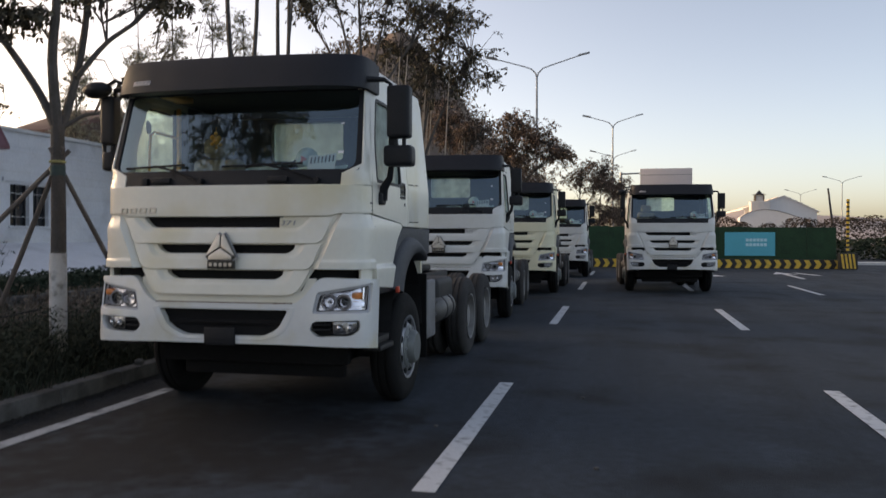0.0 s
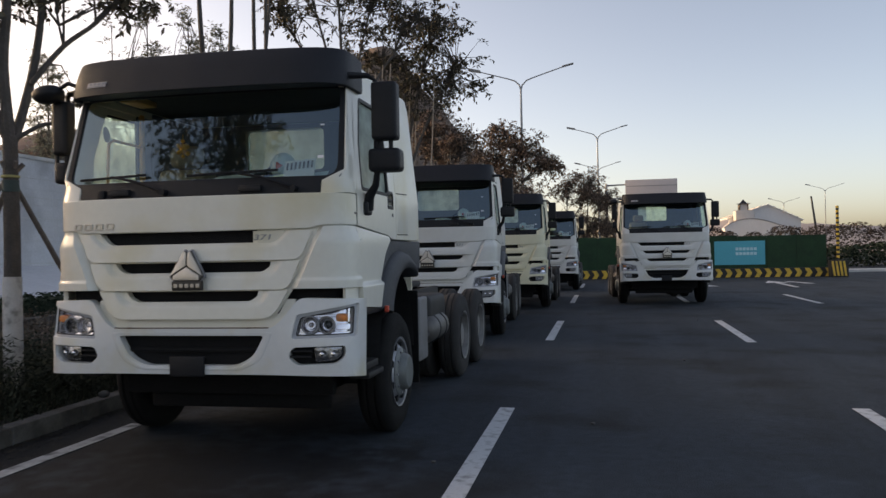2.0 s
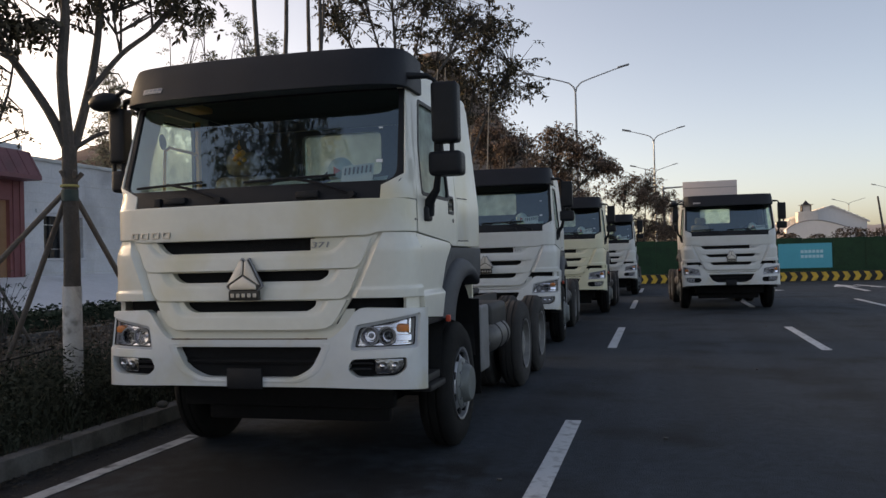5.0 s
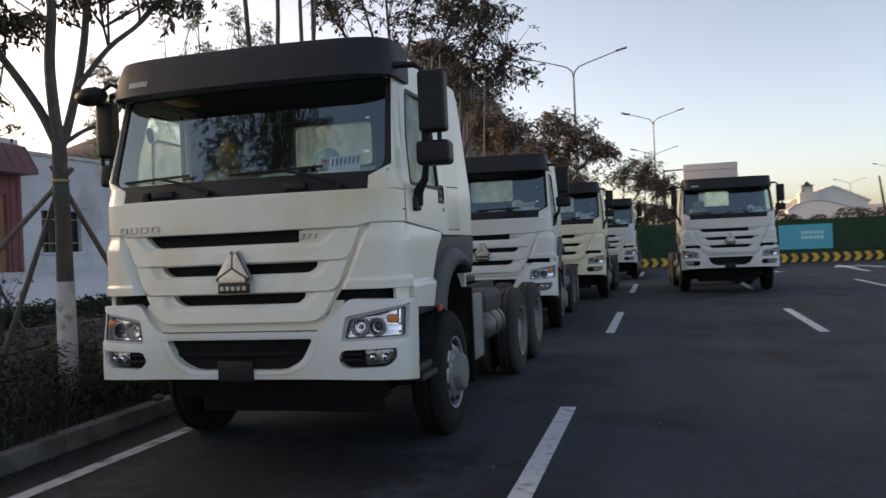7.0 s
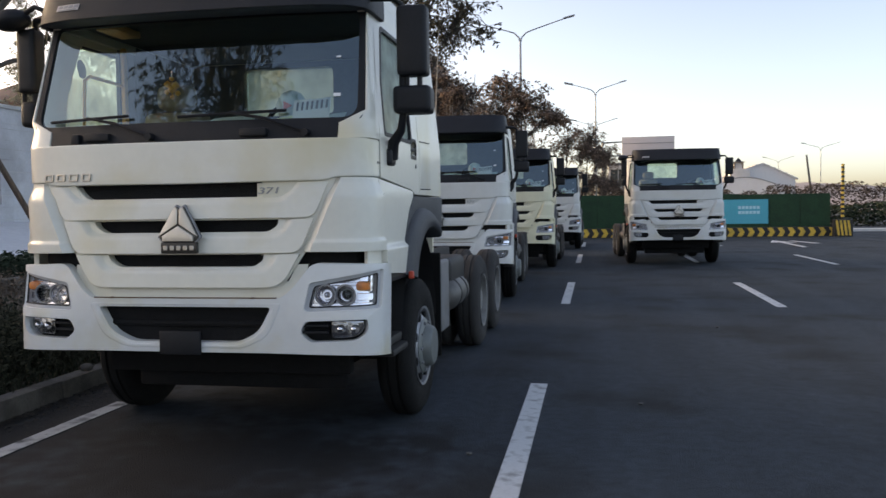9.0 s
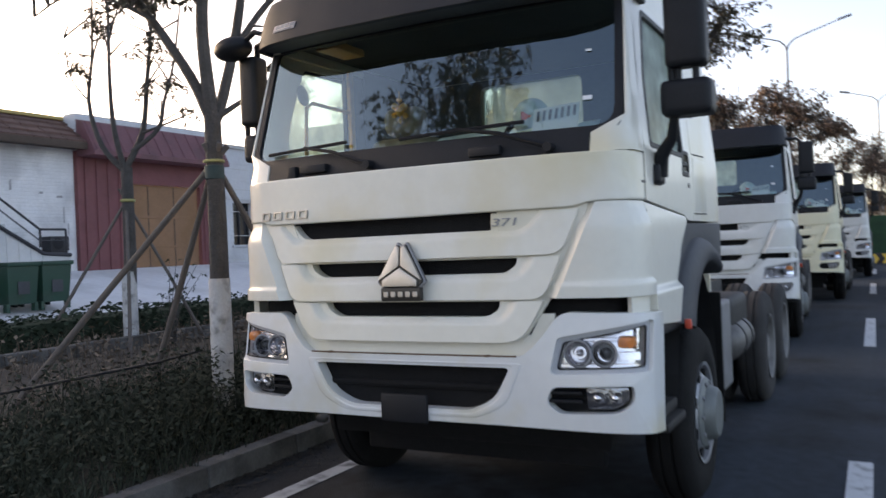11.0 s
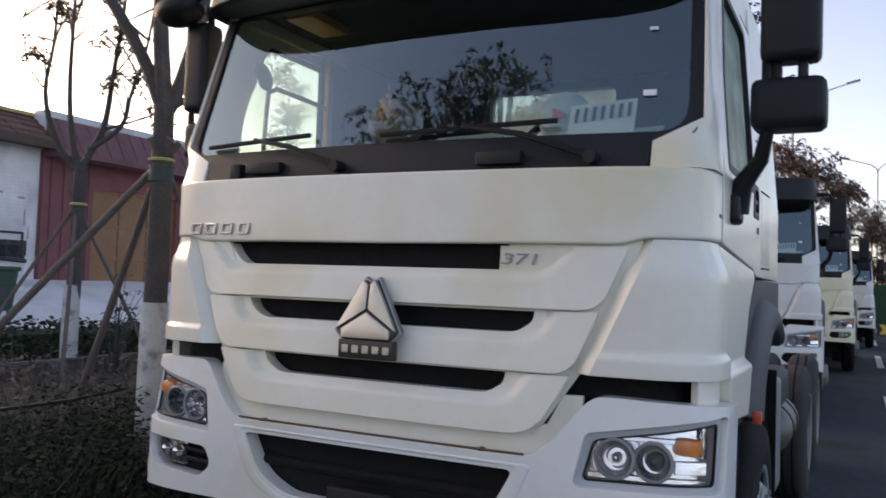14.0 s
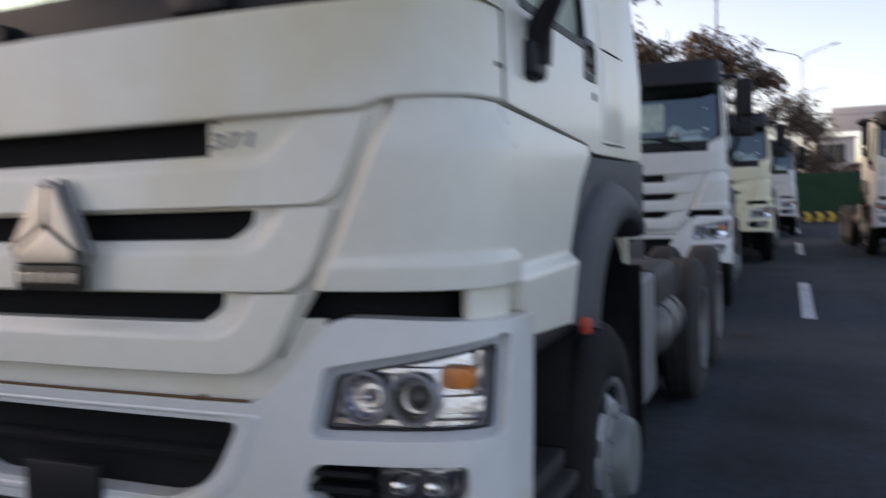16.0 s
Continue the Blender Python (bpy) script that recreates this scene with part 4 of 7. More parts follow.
    for x in (-0.62, 0.46, -0.78):
        part("cowl_clip", boxed(x - 0.09 if x != -0.78 else x - 0.03, x + 0.09 if x != -0.78 else x + 0.03, screen_y(x, 2.06) - 0.035, screen_y(x, 2.06) + 0.01, 2.045 - (0.02 if x == -0.78 else 0), 2.095, 0.012), M_PLASTIC, root)
    # sun visor over the windscreen
    bm = plate(rounded([(-1.60, 2.84, 0.01), (1.60, 2.84, 0.01), (1.60, 3.11, 0.02), (1.45, 3.13, 0.06), (-1.45, 3.13, 0.06), (-1.60, 3.11, 0.02)], 0.02), [], 0.04,
               lambda u, v, d: (lambda q: (q[0] * (1 - 0.10 * max(0, v - 2.9)), q[1] + (v - 2.84) * 0.26 + 1.5 * max(0, v - 3.0) ** 2, v))(VISOR(u, v, d)), CUTS, (2.87, 2.95, 3.0, 3.05, 3.09), 0.012, 3)
    visor = part("sun_visor", bm, M_VISOR, root, "dark grey sun visor over the windscreen")
    part("visor_mark", plate([(-0.92, 2.945), (-0.93, 2.905), (-0.75, 2.905), (-0.74, 2.945)], [], 0.004, lambda u, v, d: (lambda q: (q[0], q[1] + (v - 2.84) * 0.26 - 0.004, v))(VISOR(u, v, d)), CUTS, (), 0), M_SIGN, visor, "small worn pale sticker")
    for a, b, z0, z1 in [(-0.905 + 0.042 * k, -0.872 + 0.042 * k, 2.922, 2.941) for k in range(4)] + [(-0.915, -0.765, 2.908, 2.915)]:
        part("sticker_bar", plate([(a, z1), (a - 0.005, z0), (b - 0.005, z0), (b, z1)], [], 0.002, lambda u, v, d: (lambda q: (q[0], q[1] + (v - 2.84) * 0.26 - 0.0065, v))(VISOR(u, v, d)), CUTS, (), 0), M_LAMPGREY, visor)
    rim = [VISOR(u, 0, 0.02)[:2] for u in steps(-1.2, 1.2, 0.12)]
    under = plate(rim + [(1.08, 0.46), (-1.08, 0.46)], [], 0.015, lambda u, v, d: (u, v, 2.852 + d), (), (), 0)
    part("visor_underside", under, M_FENDER, visor)
    # doors and cab sides
    for sgn in (1, -1):
        P = lambda u, v, d, g=sgn: (g * (side_x(v) - d), u, v)
        win = rounded([(0.53, 2.075, 0.04), (1.32, 2.075, 0.06), (1.32, 2.80, 0.06), (0.68, 2.80, 0.05), (0.55, 2.42, 0.05)], 0.04)
        handle_hole = rounded([(1.30, 1.99), (1.455, 1.99), (1.455, 2.085), (1.30, 2.085)], 0.012)
        outd = rounded([(0.405, 1.785), (1.30, 1.724), (1.40, 1.692), (1.56, 1.690), (1.56, 2.86), (0.52, 2.86), (0.415, 2.5), (0.405, 2.06)], 0.015)
        door = panel("door", plate(outd, [win, handle_hole], 0.045, P, (), (1.8, 2.06, 2.3, 2.6), 0.006), paint, root)
        pane = part("door_window", glass_sheet([(0.52, 2.06), (1.33, 2.06), (1.33, 2.81), (0.67, 2.81), (0.54, 2.42)], shifted(P, 0.02), (), (2.4,)), M_FILM, door, "door window under a milky film")
        pane.visible_shadow = False
        part("window_seal", plate(rounded([(0.515, 2.06, 0.04), (1.335, 2.06, 0.06), (1.335, 2.815, 0.06), (0.665, 2.815, 0.05), (0.535, 2.42, 0.05)], 0.04), [rounded([(0.545, 2.09, 0.04), (1.305, 2.09, 0.06), (1.305, 2.785, 0.06), (0.695, 2.785, 0.05), (0.565, 2.42, 0.05)], 0.04)], 0.03, shifted(P, -0.003), (), (2.2, 2.4, 2.6), 0.003), M_PLASTIC, door, "black rubber window seal")
        hb = part("door_handle", plate(rounded([(1.29, 1.98), (1.465, 1.98), (1.465, 2.095), (1.29, 2.095)], 0.012), [], 0.01, shifted(P, 0.035), (), (), 0), M_MESH, door, "black recessed door handle")
        part("grip", boxed(sgn * (side_x(2) - 0.012) - 0.012, sgn * (side_x(2) - 0.012) + 0.012, 1.315, 1.44, 2.02, 2.045, 0.006), M_PLASTIC, hb)
        part("handle_surround", plate(rounded([(1.285, 1.955), (1.470, 1.955), (1.470, 2.112), (1.285, 2.112)], 0.015), [rounded([(1.305, 1.985), (1.450, 1.985), (1.450, 2.085), (1.305, 2.085)], 0.012)], 0.012, shifted(P, -0.004), (), (2.06,), 0.003), M_PLASTIC, hb)
        part("lock", tube(bmesh.new(), [P(1.44, 1.905, 0.01), P(1.44, 1.905, -0.006)], 0.016, 10), M_TANK, door)
        # panel behind the door
        panel("rear_side_panel", plate(rounded([(1.568, 1.690, 0.01), (2.46, 1.688, 0.02), (2.46, 2.06, 0.02), (2.38, 3.05, 0.12), (1.568, 3.0, 0.01)], 0.02), [], 0.045, P, (1.7, 2.0, 2.3), (2.06, 2.4, 2.8), 0.012, 3), paint, root)
        # locker hatch, told by its two dark slits and a fine seam
        locker = part("locker_hatch", plate(rounded([(1.60, 1.755), (2.0, 1.755), (2.0, 2.09), (1.60, 2.09)], 0.02), [], 0.02, shifted(P, -0.002), (), (2.06,), 0.003), paint, root)
        for z0, z1 in ((1.736, 1.742), (2.108, 2.122)):
            part("groove", tube(bmesh.new(), [P(1.60, z0, 0.002), P(1.99, z1, 0.002)], 0.006, 5), M_MESH, locker)
        part("upper_slit", tube(bmesh.new(), [P(1.52, 2.34, 0.002), P(1.76, 2.36, 0.002)], 0.006, 5), M_MESH, locker)
        # skirt under the door, down to the wheel arch
        sk = rounded([(0.385, 1.325), (0.40, 1.235, 0.01), (0.47, 1.16, 0.01), (0.90, 1.13, 0.01), (0.985, 1.30, 0.05), (1.17, 1.56, 0.05), (1.345, 1.685), (1.33, 1.716), (0.385, 1.777)], 0.01)
        def skirt_place(u, v, d, g=sgn):
            bulge = 0.010 + 0.034 * (1 - soft_step(1.315, 1.355, v)) - 0.012 * soft_step(1.66, 1.77, v)
            return (g * (1.192 + bulge - d), u, v)
        panel("side_skirt", plate(sk, [], 0.05, skirt_place, (0.5, 0.6, 0.7, 0.8, 0.9, 1.0, 1.1, 1.2), (1.2, 1.24, 1.28, 1.31, 1.32, 1.33, 1.34, 1.35, 1.36, 1.38, 1.6, 1.66, 1.70, 1.73), 0.008), paint, root)
        part("hinge_mark", boxed(sgn * 1.188 - 0.008, sgn * 1.188 + 0.008, 0.33, 0.40, 1.868, 1.885, 0.003, 1), M_PLASTIC, door)
        part("door_gap", boxed(sgn * 1.184 - 0.006, sgn * 1.184 + 0.006, 0.396, 0.401, 1.80, 2.07, 0), M_FENDER, door)
        # dark wheel arch: a flat sheet above, and a broad flare rolled in to the wheel opening
        outer_arc = [(1.60 + 0.72 * math.cos(a), 1.0 + 0.59 * math.sin(a)) for a in (radians(168 - 112 * k / 22) for k in range(23))]
        inner_arc = [(1.78 + 0.58 * math.cos(a), 1.0 + 0.43 * math.sin(a)) for a in (radians(172 - 120 * k / 22) for k in range(23))]
        loop = rounded([(0.905, 1.12, 0.005), (0.985, 1.30, 0.05), (1.17, 1.565, 0.05), (1.335, 1.675, 0.03), (2.46, 1.68, 0.02), (2.44, 1.42, 0.03)], 0.01, 3) + [(y, z - 0.02) for y, z in outer_arc[::-1]]
        fp = lambda u, v, d, g=sgn: (g * (1.205 - d), u, v)
        fen = part("wheel_arch", plate(loop, [], 0.06, fp, (), (), 0.008), M_FENDER, root, "dark grey plastic wheel arch")
        bm = bmesh.new()
        rows = []
        for (oy, oz), (iy, iz) in zip(outer_arc, inner_arc):
            sec = [(0.0, 1.190), (0.0, 1.215), (0.12, 1.245), (0.35, 1.268), (0.65, 1.275), (0.90, 1.262), (1.0, 1.240), (1.02, 1.12), (1.02, 0.86)]
            rows.append([bm.verts.new((sgn * x, oy + (iy - oy) * f, oz + (iz - oz) * f)) for f, x in sec])
        for p, q in zip(rows, rows[1:]):
            for k in range(len(p) - 1):
                bm.faces.new((p[k], p[k + 1], q[k + 1], q[k]))
        part("arch_lip", bm, M_FENDER, fen, "broad rolled flare of the wheel arch", 50)
        part("marker_lamp", boxed(sgn * 1.262 - 0.018, sgn * 1.262 + 0.018, 0.935, 0.975, 1.085, 1.140, 0.012), M_RED, fen, "orange-red side marker lamp")
        bm = bmesh.new()
        for k in range(16):
            a, b = (radians(5 + 170 * j / 16) for j in (k, k + 1))
            q = [bm.verts.new((sgn * x, 1.58 + 0.62 * math.cos(t), 0.60 + 0.82 * math.sin(t))) for t in (a, b) for x in (1.19, 0.75)]
            bm.faces.new((q[0], q[1], q[3], q[2]))
        part("inner_liner", bm, M_CHASSIS, fen)
        # steps between bumper and wheel
        st = part("cab_step", boxed(sgn * 1.06 - 0.12, sgn * 1.06 + 0.14, 0.42, 0.90, 0.66, 0.72, 0.015), M_CHASSIS, root, "dark step behind the bumper")
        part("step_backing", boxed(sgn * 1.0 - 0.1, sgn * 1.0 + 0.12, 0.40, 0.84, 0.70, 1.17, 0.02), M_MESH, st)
        # black sheet that stands in for the shade behind the step
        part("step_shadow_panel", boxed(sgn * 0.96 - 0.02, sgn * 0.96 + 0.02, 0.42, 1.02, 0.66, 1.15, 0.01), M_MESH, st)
        part("step_tread", boxed(sgn * 1.14 - 0.08, sgn * 1.14 + 0.10, 0.50, 0.92, 0.60, 0.65, 0.02), M_CHASSIS, st, "worn grey tread edge")
        part("upper_ledge", boxed(sgn * 1.13 - 0.06, sgn * 1.13 + 0.085, 0.42, 1.03, 1.09, 1.15, 0.02), M_PLASTIC, st)
        # mirrors
        mir = part("mirror_arm", tube(bmesh.new(), [(sgn * 1.205, 0.64, 1.92), (sgn * 1.23, 0.62, 2.02), (sgn * 1.30, 0.56, 2.10), (sgn * 1.325, 0.52, 2.20), (sgn * 1.325, 0.50, 2.9), (sgn * 1.28, 0.45, 2.93), (sgn * 1.10, 0.38, 2.93)],
                                          [0.05, 0.038, 0.028, 0.024, 0.02, 0.022, 0.03], 10), M_PLASTIC, root, "black mirror arm with two mirror heads")
        part("arm_foot", boxed(sgn * 1.20 - 0.03, sgn * 1.20 + 0.03, 0.56, 0.70, 1.87, 1.98, 0.025, 3), M_PLASTIC, mir)
        mx, mw, lw = (1.40, 0.10, 0.125) if sgn > 0 else (1.375, 0.072, 0.062)
        head = part("main_mirror", boxed(sgn * mx - mw, sgn * mx + mw, 0.44, 0.58, 2.435, 2.885, 0.035, 3), M_PLASTIC, mir, "tall black mirror head")
        part("mirror_glass", boxed(sgn * mx - mw + 0.015, sgn * mx + mw - 0.015, 0.575, 0.584, 2.46, 2.86, 0.003, 1), M_MIRROR, head)
        head2 = part("lower_mirror", boxed(sgn * (mx - 0.005) - lw, sgn * (mx - 0.005) + lw, 0.44, 0.62, 2.195, 2.375, 0.04, 3), M_PLASTIC, mir, "wide black lower mirror head")
        part("mirror_glass", boxed(sgn * (mx - 0.005) - lw + 0.025, sgn * (mx - 0.005) + lw - 0.025, 0.615, 0.624, 2.22, 2.35, 0.003, 1), M_MIRROR, head2)
        for dx in (-0.045, 0.04):
            part("mirror_link", tube(bmesh.new(), [(sgn * (1.40 + dx), 0.51, 2.36), (sgn * (1.40 + dx), 0.51, 2.45)], 0.018, 8), M_PLASTIC, mir)
    # oval kerb mirror on the passenger side
    bm = bmesh.new()
    bmesh.ops.create_uvsphere(bm, u_segments=20, v_segments=12, radius=1.0)
    for v in bm.verts:
        v.co = Vector((-1.42 + v.co.x * 0.135, 0.38 + v.co.y * 0.11, 2.925 + v.co.z * 0.075 + 0.012 * v.co.x))
    km = part("kerb_mirror", bm, M_PLASTIC, root, "black oval kerb mirror")
    part("kerb_mirror_arm", tube(bmesh.new(), [(-1.34, 0.38, 2.95), (-1.22, 0.36, 3.0), (-1.12, 0.36, 2.96), (-1.09, 0.38, 2.86)], 0.018, 8), M_PLASTIC, km)
    # roof, back wall, floor and inside
    roof_ob = part("roof", boxed(-1.112, 1.112, 0.36, 2.39, 2.93, 3.105, 0.07, 4), paint, root)
    for sgn in (1, -1):
        part("cant_rail", boxed(sgn * 1.085 - 0.027, sgn * 1.085 + 0.027, 0.40, 2.30, 2.845, 2.99, 0.008), paint, roof_ob)
    part("roof_header", boxed(-1.05, 1.05, 0.40, 0.46, 2.868, 2.99, 0.01), paint, roof_ob)
    back = plate([(-1.14, 1.2), (1.14, 1.2), (1.12, 2.98), (-1.12, 2.98)], [rounded([(-0.56, 2.42), (0.30, 2.42), (0.30, 2.86), (-0.56, 2.86)], 0.06)], 0.04, lambda u, v, d: (u, 2.34 + d, v), (), (), 0.01)
    back_ob = part("back_wall", back, paint, root)
    rw = part("rear_window", glass_sheet([(-0.59, 2.39), (0.33, 2.39), (0.33, 2.89), (-0.59, 2.89)], lambda u, v, d: (u, 2.355 + d, v)), M_FILM, back_ob, "rear cab window under a milky film")
    rw.visible_shadow = False
    inside = part("cabin_lining", boxed(-1.10, 1.10, 0.30, 2.25, 1.40, 1.66, 0.02), M_CABIN, root, "dark grey cabin floor and lining")
    part("headliner", boxed(-1.055, 1.055, 0.43, 2.25, 2.905, 2.925, 0), M_LINER, inside)
    for sgn in (1, -1):
        part("inner_side", boxed(sgn * 1.12 - 0.012, sgn * 1.12 + 0.012, 0.42, 2.25, 1.6, 2.06, 0), M_CABIN, inside)
        part("inner_post", boxed(sgn * 1.085 - 0.03, sgn * 1.085 + 0.03, 1.34, 2.25, 2.05, 2.90, 0), M_CABIN, inside)
    part("rear_lining", plate([(-1.1, 1.6), (1.1, 1.6), (1.05, 2.90), (-1.05, 2.90)], [rounded([(-0.55, 2.43), (0.29, 2.43), (0.29, 2.85), (-0.55, 2.85)], 0.06)], 0.012, lambda u, v, d: (u, 2.245 + d, v), (), (), 0), M_CABIN, inside)
    part("dashboard", plate([(-1.07, 1.7), (1.07, 1.7), (1.05, 2.12), (-1.05, 2.12)], [], 0.42, lambda u, v, d: (u, screen_y(u, 2.08) + 0.05 + d, v), CUTS, (), 0.03, 3), M_CABIN, root, "dark dashboard")
    for x, nm in ((0.55, "driver_seat"), (-0.65, "passenger_seat")):
        low, cover = (0.26, M_CABIN) if x > 0 else (0.0, M_SEAT)
        seat = part(nm, boxed(x - 0.26, x + 0.26, 1.13, 1.33, 1.75, 2.36 - low, 0.095, 4), cover, root, "cab seat" if x > 0 else "tan cab seat in a plastic cover")
        part("headrest", boxed(x - 0.15, x + 0.15, 1.14, 1.32, 2.37 - low, 2.57 - low, 0.088, 4), cover, seat)
        part("cushion", boxed(x - 0.26, x + 0.26, 0.75, 1.25, 1.70, 1.86, 0.06, 3), cover, seat)
    if nearest:
        part("gold_pillar_trim", boxed(-1.07, -1.035, 1.13, 1.18, 2.1, 2.86, 0.012), M_GOLD, inside, "golden trim strip on the door post")
        part("post_lining", boxed(-1.10, -1.07, 1.12, 1.36, 2.05, 2.90, 0), M_CABIN, inside)
        oval = part("stalk_mirror", tube(bmesh.new(), [(-1.02, 0.55, 2.60), (-1.01, 0.555, 2.60), (-0.995, 0.56, 2.60)], [0.13, 0.14, 0.02], 20), M_FENDER, inside, "grey oval mirror on a stalk inside the cab")
        for v in oval.data.vertices:
            v.co.z = 2.60 + (v.co.z - 2.60) * 0.45
        part("grab_rail", tube(bmesh.new(), [(-1.03, 0.585, 2.10), (-1.02, 0.59, 2.42), (-1.02, 0.60, 2.53), (-1.03, 0.68, 2.57), (-1.06, 1.13, 2.57)], 0.012, 8), M_GOLD, inside, "brownish grab rail")
        # orange box under the headliner, with an orange highlight put into its colour
        part("roof_highlight", boxed(-0.86, -0.70, 0.50, 0.82, 2.85, 2.90, 0.015), M_GOLD, inside)
        # warm glint over the seat, built as bright gold blobs on a thread
        glint = part("hanging_charm", tube(bmesh.new(), [(-0.62, 1.10, 2.66), (-0.62, 1.10, 2.44)], 0.004, 5), M_GOLD, inside, "golden glint over the seat, drawn as bright blobs")
        for dx, z, r in ((0, 2.60, 0.02), (-0.035, 2.56, 0.028), (0.03, 2.55, 0.031), (0, 2.52, 0.033), (-0.045, 2.50, 0.02), (0.045, 2.49, 0.022), (0, 2.46, 0.018)):
            part("glint_spot", lathe(bmesh.new(), [(0.002, -r), (r * 0.8, -r * 0.5), (r, 0), (r * 0.8, r * 0.5), (0.002, r)], "z", (-0.62 + dx, 1.10, z), 10), M_GLINT, glint)
    bm = bmesh.new()
    pts = [(0.56 + 0.22 * math.cos(a), 0.62 - 0.10 * math.sin(a), 2.10 + 0.19 * math.sin(a)) for a in (2 * math.pi * k / 24 for k in range(25))]
    tube(bm, pts, 0.017, 8, cap=False)
    tube(bm, [(0.36, 0.60, 2.08), (0.56, 0.62, 2.08), (0.76, 0.60, 2.08)], 0.02, 6)
    tube(bm, [(0.56, 0.62, 2.08), (0.56, 0.5, 1.95)], 0.035, 8)
    part("steering_wheel", bm, M_PLASTIC, root, "black steering wheel")
    # things laid on the dashboard that belong to the parked vehicle
    card = part("dashboard_card", plate([(0.68, 2.125), (0.915, 2.145), (0.915, 2.295), (0.68, 2.275)], [], 0.004, lambda u, v, d: (u, screen_y(u, v) + 0.035 + d + (v - 2.1) * 0.1, v), (), (), 0), M_PAPER, root, "white card with dark unreadable marks")
    for k in range(7):
        u = 0.70 + 0.031 * k
        part("card_mark", plate([(u, 2.205 + k * 0.003), (u + 0.013, 2.207 + k * 0.003), (u + 0.013, 2.262 + k * 0.003), (u, 2.26 + k * 0.003)], [], 0.002, lambda u, v, d: (u, screen_y(u, v) + 0.031 + d + (v - 2.1) * 0.1, v), (), (), 0), M_INK, card)
    cap = bmesh.new()
    lathe(cap, [(0.005, -0.075), (0.05, -0.068), (0.085, -0.04), (0.10, 0.0), (0.105, 0.01)], "y", (0.615, 0.36, 2.255), 20)
    cap_ob = part("white_wheel_cover", cap, M_BLUEPAPER, root, "crumpled white plastic cover with a red triangle")
    part("red_triangle", plate([(0.60, 2.22), (0.655, 2.25), (0.60, 2.28)], [], 0.004, lambda u, v, d: (u, 0.268 + d + 1.2 * (u - 0.6) ** 2, v), (), (), 0), M_RED, cap_ob)
    for pts, mt, lb in (([(0.06, 2.125), (0.40, 2.125), (0.42, 2.20), (0.14, 2.185)], M_BLUEPAPER, "pale blue sheet"), ([(0.44, 2.12), (0.66, 2.12), (0.68, 2.19), (0.52, 2.16)], M_GREENPAPER, "pale green sheet"), ([(0.90, 2.135), (1.0, 2.14), (1.0, 2.20), (0.90, 2.19)], M_BLUEPAPER, "pale blue sheet")):
        part("dashboard_sheet", plate(pts, [], 0.003, lambda u, v, d: (u, screen_y(u, v) + 0.045 + d + (v - 2.12) * 0.9, v), (), (), 0), mt, root, lb)
    part("window_sticker", plate([(0.945, 2.29), (0.99, 2.29), (0.99, 2.312), (0.945, 2.312)], [], 0.002, lambda u, v, d: (u, screen_y(u, v) + 0.003 + d, v), (), (), 0), M_PAPER, root, "small white sticker")
    part("window_sticker", plate([(0.945, 2.545), (0.975, 2.545), (0.975, 2.557), (0.945, 2.557)], [], 0.002, lambda u, v, d: (u, screen_y(u, v) + 0.003 + d, v), (), (), 0), M_PAPER, root, "small white sticker")
    # chassis
    ch = part("chassis_frame", boxed(-0.46, -0.37, 0.3, 6.95, 0.78, 1.06, 0.01), M_CHASSIS, root, "dark steel chassis frame")
    part("chassis_rail", boxed(0.37, 0.46, 0.3, 6.95, 0.78, 1.06, 0.01), M_CHASSIS, ch)
    for y in (2.6, 3.7, 5.3, 6.85):
        part("cross_member", boxed(-0.40, 0.40, y - 0.06, y + 0.06, 0.84, 1.0, 0.01), M_CHASSIS, ch)
    part("front_axle", boxed(-1.0, 1.0, 1.38, 1.52, 0.42, 0.55, 0.02), M_CHASSIS, ch)
    for y in (4.70, 6.05):
        part("rear_axle", tube(bmesh.new(), [(-1.0, y, 0.52), (-0.2, y, 0.52), (0, y, 0.52), (0.2, y, 0.52), (1.0, y, 0.52)], [0.09, 0.10, 0.24, 0.10, 0.09], 14), M_CHASSIS, ch)
    # black underbody pieces, added and widened to build in the shade under the cab
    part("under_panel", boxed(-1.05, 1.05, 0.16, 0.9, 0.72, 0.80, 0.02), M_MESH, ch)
    part("sump_shade_block", boxed(-0.55, 0.55, 1.0, 2.3, 0.38, 0.62, 0.05), M_MESH, ch)
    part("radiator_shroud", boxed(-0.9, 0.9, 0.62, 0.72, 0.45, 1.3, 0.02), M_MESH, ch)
    part("underrun_shade_block", boxed(-0.80, 0.80, 0.82, 0.90, 0.30, 0.70, 0.03), M_MESH, ch)
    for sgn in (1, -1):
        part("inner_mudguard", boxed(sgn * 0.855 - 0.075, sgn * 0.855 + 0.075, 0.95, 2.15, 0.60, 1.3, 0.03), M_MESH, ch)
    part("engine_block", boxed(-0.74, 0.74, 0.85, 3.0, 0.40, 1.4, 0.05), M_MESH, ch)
    fifth = part("fifth_wheel", boxed(-0.45, 0.45, 4.9, 5.8, 1.10, 1.18, 0.03), M_CHASSIS, ch)
    for sgn in (1, -1):
        wheel(root, "front_wheel", sgn * 1.11, 1.46, sgn)
        for y in (4.70, 6.05):
            wheel(root, "rear_wheel", sgn * 1.13, y, sgn, True)
            wheel(root, "rear_wheel", sgn * 0.79, y, -sgn, True)
        flap = part("side_flap", boxed(sgn * 1.17 - 0.035, sgn * 1.17 + 0.035, 2.40, 2.78, 0.48, 1.12, 0.03, 3), M_FLAP, root, "dusty grey battery box cover")
